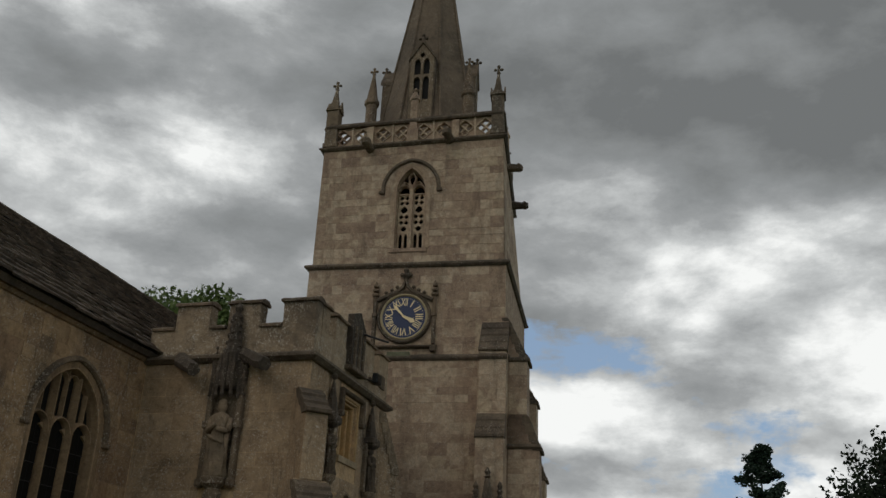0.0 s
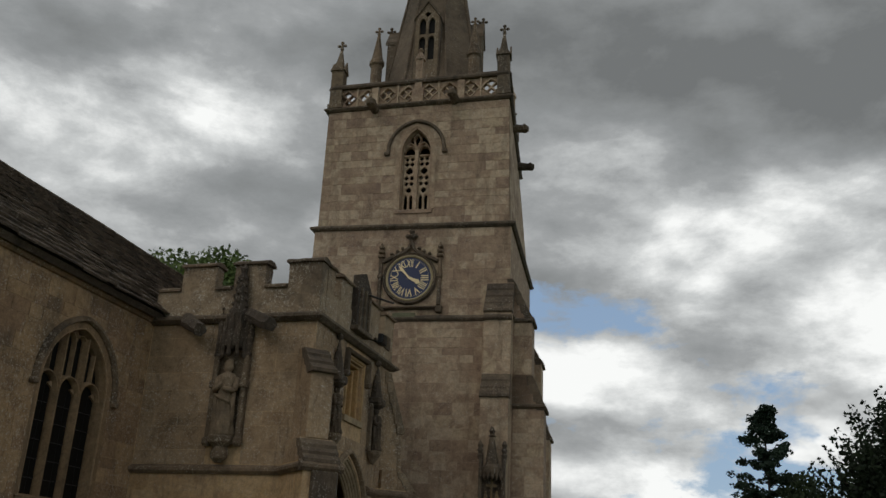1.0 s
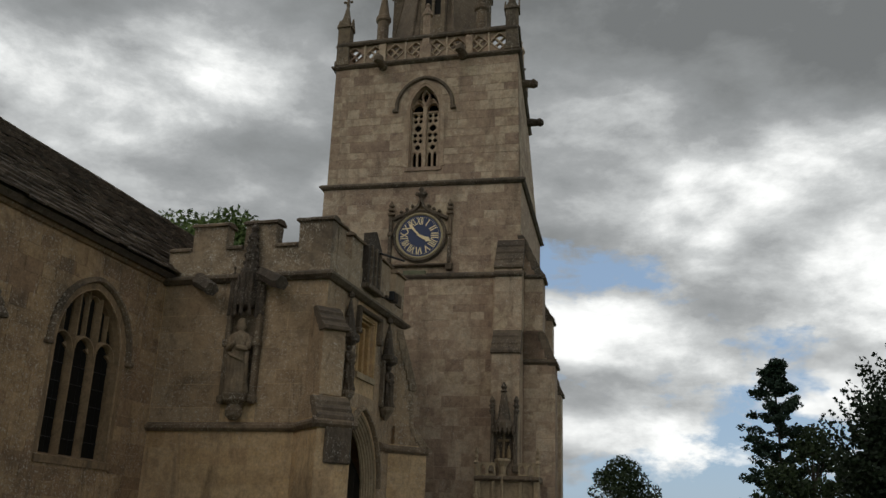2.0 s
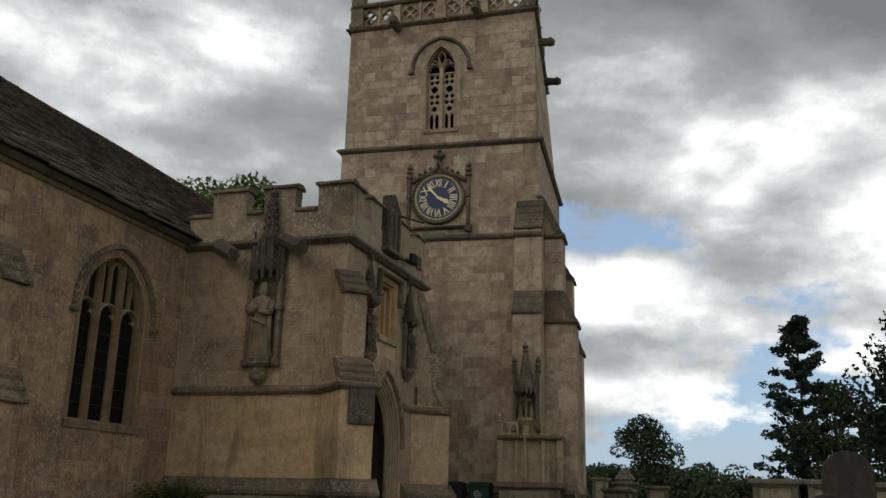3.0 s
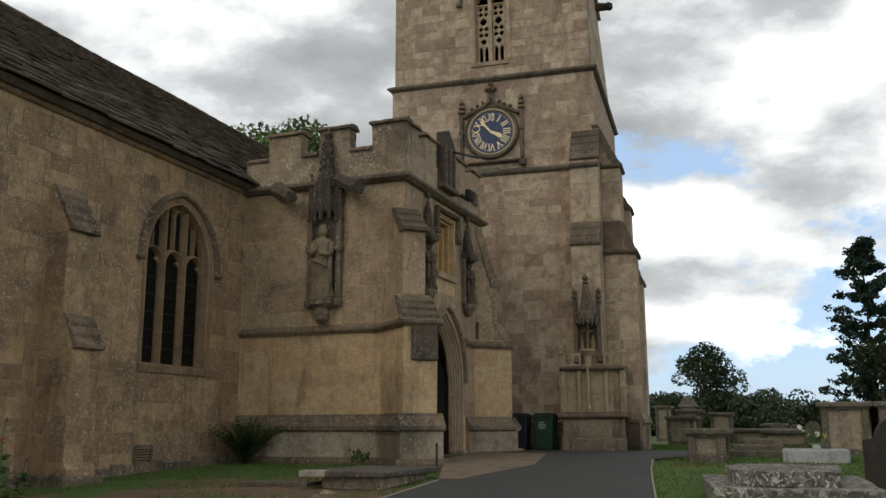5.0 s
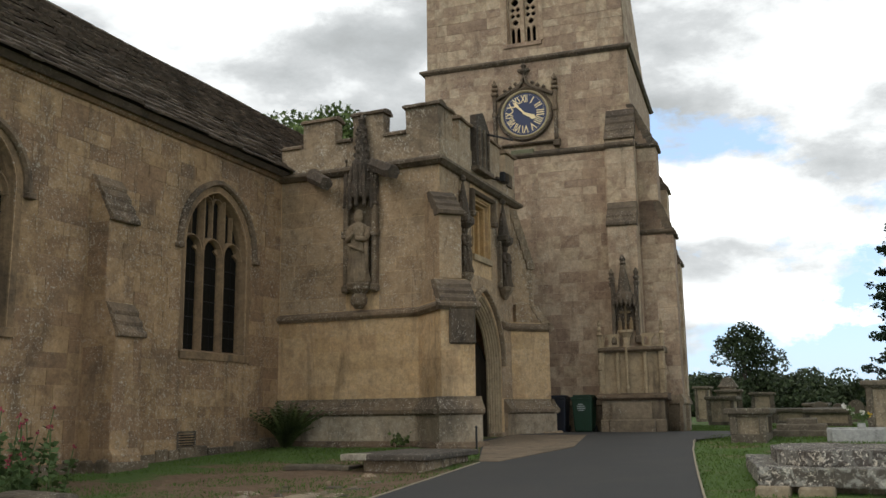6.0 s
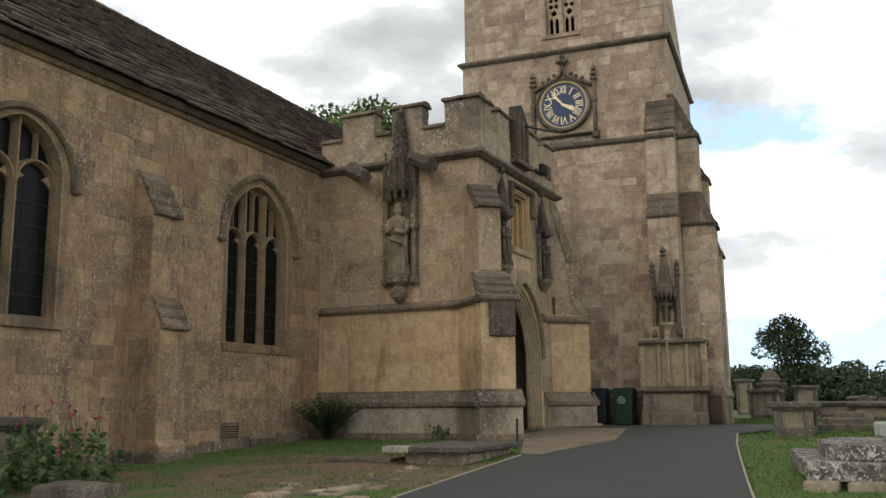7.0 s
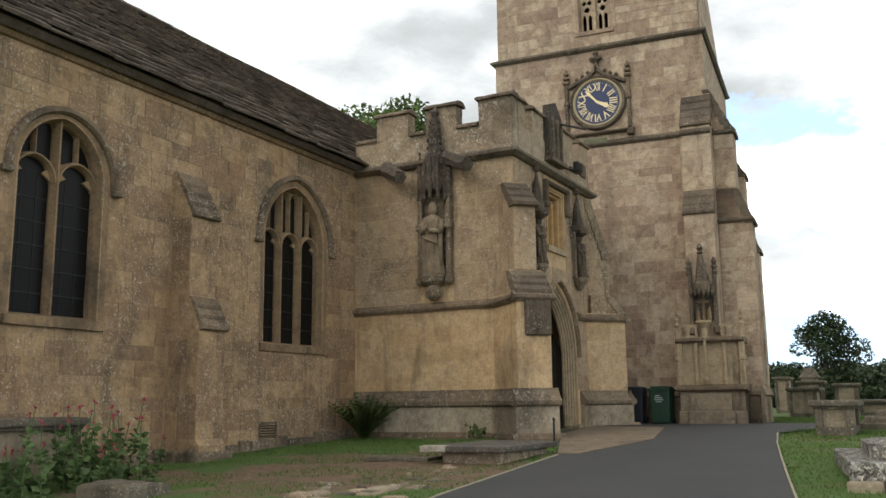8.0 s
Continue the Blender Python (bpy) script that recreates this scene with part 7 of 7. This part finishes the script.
def far_woods():
    rng = random.Random(77)
    clumps = []
    for i in range(620):
        x = rng.uniform(-30, 95)
        y = 62 + rng.uniform(0, 14) + abs(x - 10) * 0.05
        h = 2.9 + 2.0 * noise.noise(Vector((x * 0.09, 3, 0))) + 1.1 * noise.noise(Vector((x * 0.33, 8, 0))) + max(0, (x - 28)) * 0.05
        for k in range(3):
            clumps.append((Vector((x + rng.uniform(-1, 1), y, rng.uniform(0.02, 1) ** 0.8 * h)), rng.uniform(0.7, 1.5)))
    vs, fs = foliage(clumps, 95, 0.36, rng)
    ob = new("far_woods", quick_mesh("far_woods", vs, fs, LEAF_FAR))
    tagged(ob, "dark green belt of trees and hedge beyond the churchyard", "woods", kind="stuff")


def vase_flowers(x, y, z):
    ob = thing("flower_vase", (x, y, z), "grave vase with white and yellow flowers", "flowers")
    bm = bmesh.new()
    turned(bm, (x, y, z), [(0.06, 0), (0.08, 0.1), (0.07, 0.16)], 10)
    part("vase", bm, MARBLE, ob)
    rng = random.Random(3)
    for i in range(6):
        tip = Vector((x + rng.uniform(-0.28, 0.3), y + rng.uniform(-0.1, 0.1), z + rng.uniform(0.22, 0.5)))
        bm = bmesh.new()
        tube(bm, (x, y, z + 0.14), tip, 0.008, 0.006, 5)
        for k in range(4):
            leaf_quad(bm, Vector((x, y, z + 0.14)).lerp(tip, rng.uniform(0.3, 0.8)), rand_dir(rng), Vector((rng.uniform(-1, 1), rng.uniform(-1, 1), 0.6)), 0.11)
        st = part("stem", bm, LEAF_HERB, ob)
        bm = bmesh.new()
        for k in range(14):
            leaf_quad(bm, tip, rand_dir(rng), rand_dir(rng), 0.06, 0.5)
        part("bloom", bm, PETAL_YELLOW if tip.x > x + 0.05 else PETAL_WHITE, st)


def valerian():
    rng = random.Random(14)
    for i in range(38):
        x, y = rng.uniform(1.3, 2.3), rng.uniform(-10.3, -8.1)
        z = level(x, y) - 0.05
        h = rng.uniform(0.3, 1.15)
        ob = thing("valerian", (x, y, z), "red valerian in bloom against the old tomb", "flowering plant", "valerian clump")
        top = Vector((x + rng.uniform(-0.15, 0.15), y + rng.uniform(-0.15, 0.15), z + h))
        bm = bmesh.new()
        tube(bm, (x, y, z), top, 0.012, 0.006, 5)
        for k in range(44):
            t = rng.uniform(0.0, 0.8) ** 1.3
            p = Vector((x, y, z)).lerp(top, t)
            b = rng.uniform(0, 6.28)
            leaf_quad(bm, p, rand_dir(rng), Vector((math.cos(b), math.sin(b), rng.uniform(-0.1, 0.6))), rng.uniform(0.07, 0.14), 0.35)
        part("stem", bm, LEAF_HERB, ob, "green leafy stem")
        bm = bmesh.new()
        for k in range(12):
            p = top + rand_dir(rng) * rng.uniform(0.0, 0.045)
            leaf_quad(bm, p, rand_dir(rng), rand_dir(rng), 0.028, 0.6)
        part("bloom", bm, PETAL_RED, ob, "crimson flower head")


def fern(x, y):
    rng = random.Random(4)
    z = level(x, y) - 0.05
    ob = thing("fern", (x, y, z), "arching green fern clump in the wall corner", "fern")
    for i in range(120):
        b = rng.uniform(0, 6.28)
        ln, lean = rng.uniform(0.6, 1.1), rng.uniform(0.1, 0.75)
        bm = bmesh.new()
        d = Vector((math.cos(b), math.sin(b), 0))
        prev = Vector((x, y, z))
        n = 11
        for k in range(n):
            t = (k + 1) / n
            p = Vector((x, y, z)) + d * ln * lean * t * (0.5 + 0.7 * t) + Vector((0, 0, ln * (t - 0.38 * lean * t * t)))
            tube(bm, prev, p, 0.006, 0.004, 3)
            side = Vector((-d.y, d.x, 0))
            for s in (-1, 1):
                leaf_quad(bm, p, Vector((0, 0, 1)) + d * 0.3, side * s + Vector((0, 0, 0.4)) + d * 0.3, 0.19 * (1 - 0.75 * abs(t - 0.35)), 0.28)
            prev = p
        part("frond", bm, FERN_LEAF, ob)


def herb_tuft(x, y):
    rng = random.Random(9)
    bm = bmesh.new()
    for i in range(70):
        p = Vector((x + rng.gauss(0, 0.10), y - abs(rng.gauss(0, 0.06)), level(x, y) + 0.05 + abs(rng.gauss(0, 0.1))))
        leaf_quad(bm, p, rand_dir(rng), rand_dir(rng) + Vector((0, 0, 0.5)), 0.09, 0.45)
    single("weed_tuft", bm, FERN_LEAF, "green weed tuft at the porch wall foot", "weed")


def rubble():
    rng = random.Random(23)
    for i in range(34):
        x, y = 5.6 + rng.gauss(0, 0.42), -8.2 + rng.gauss(0, 0.75)
        s = rng.uniform(0.04, 0.14)
        bm = bmesh.new()
        worn_box(bm, x - s, x + s, y - s * rng.uniform(0.6, 1.4), y + s, level(x, y) - 0.08, level(x, y) + rng.uniform(-0.01, 0.025), 0.03, 0.03)
        single("loose_stone", bm, rng.choice((PALE_TOMB, ROUGH, TOMB_STONE)), "pale broken stone in bare earth", "stone", "broken stones")
    bm = bmesh.new()
    worn_box(bm, 2.5, 3.4, -9.9, -9.2, level(3, -9.5) - 0.1, level(3, -9.5) + 0.12, 0.05, 0.05)
    single("loose_stone", bm, TOMB_STONE, "flat grey stone lying by the tomb", "stone", "broken stones")


def in_path(x, y):
    for (l0, r0), (l1, r1) in zip(zip(PATH_LEFT, PATH_RIGHT), zip(PATH_LEFT[1:], PATH_RIGHT[1:])):
        if min(l0[1], r0[1]) <= y <= max(l1[1], r1[1]):
            t = (y - l0[1]) / (l1[1] - l0[1] or 1)
            t = min(1, max(0, t))
            if l0[0] + (l1[0] - l0[0]) * t - 0.03 < x < r0[0] + (r1[0] - r0[0]) * t + 0.03:
                return True
    return False


def grass():
    rng = random.Random(31)
    vs, fs = [], []
    for i in range(120000):
        x = rng.uniform(0.3, 17)
        y = -12 + 30 * rng.random() ** 1.3
        if in_path(x, y) or (x < 5.6 and y > -0.6):
            continue
        if noise.noise(Vector((x * 0.8, y * 0.8, 2))) > 0.12 and 1.5 < x < 7 and y < -3.5:
            continue
        if 9 < x < 16 and y > 7 and rng.random() < 0.4:
            continue
        z = level(x, y) - 0.02
        h = rng.uniform(0.022, 0.05)
        b = rng.uniform(0, 6.28)
        w = 0.005 + 0.0005 * (y + 12)
        dx, dy = math.cos(b) * w, math.sin(b) * w
        i0 = len(vs)
        vs += [(x - dx, y - dy, z), (x + dx, y + dy, z), (x + rng.uniform(-0.03, 0.03), y + rng.uniform(-0.03, 0.03), z + h)]
        fs.append((i0, i0 + 1, i0 + 2))
    ob = new("grass", quick_mesh("grass", vs, fs, GRASS_BLADE))
    tagged(ob, "short green churchyard grass blades", "grass", kind="stuff")


build_ground()
build_path()
build_porch()
build_tower()
build_yard()
broad_tree(4.2, 64.4, 7.7, 3.5, 5, "round dark broadleaf tree beyond the churchyard", count=170, size=0.26, low=0.02)
conifer(16.55, 49.7, 13.4, 6, "tall ragged dark pine beyond the tombs")
broad_tree(18.4, 48, 8.2, 3.5, 9, "dense dark tree under the pine", count=220, size=0.28, low=0.05)
yew(19.05, 10.2, 7.0, 3.9, 12, "large dark yew with feathery upswept branches")
broad_tree(-19.3, 32.4, 19.75, 8.6, 15, "green leafy tree rising behind the aisle roof", LEAF_BRIGHT, 75, 0.36, 0.55)
far_woods()
grass()
build_aisle()
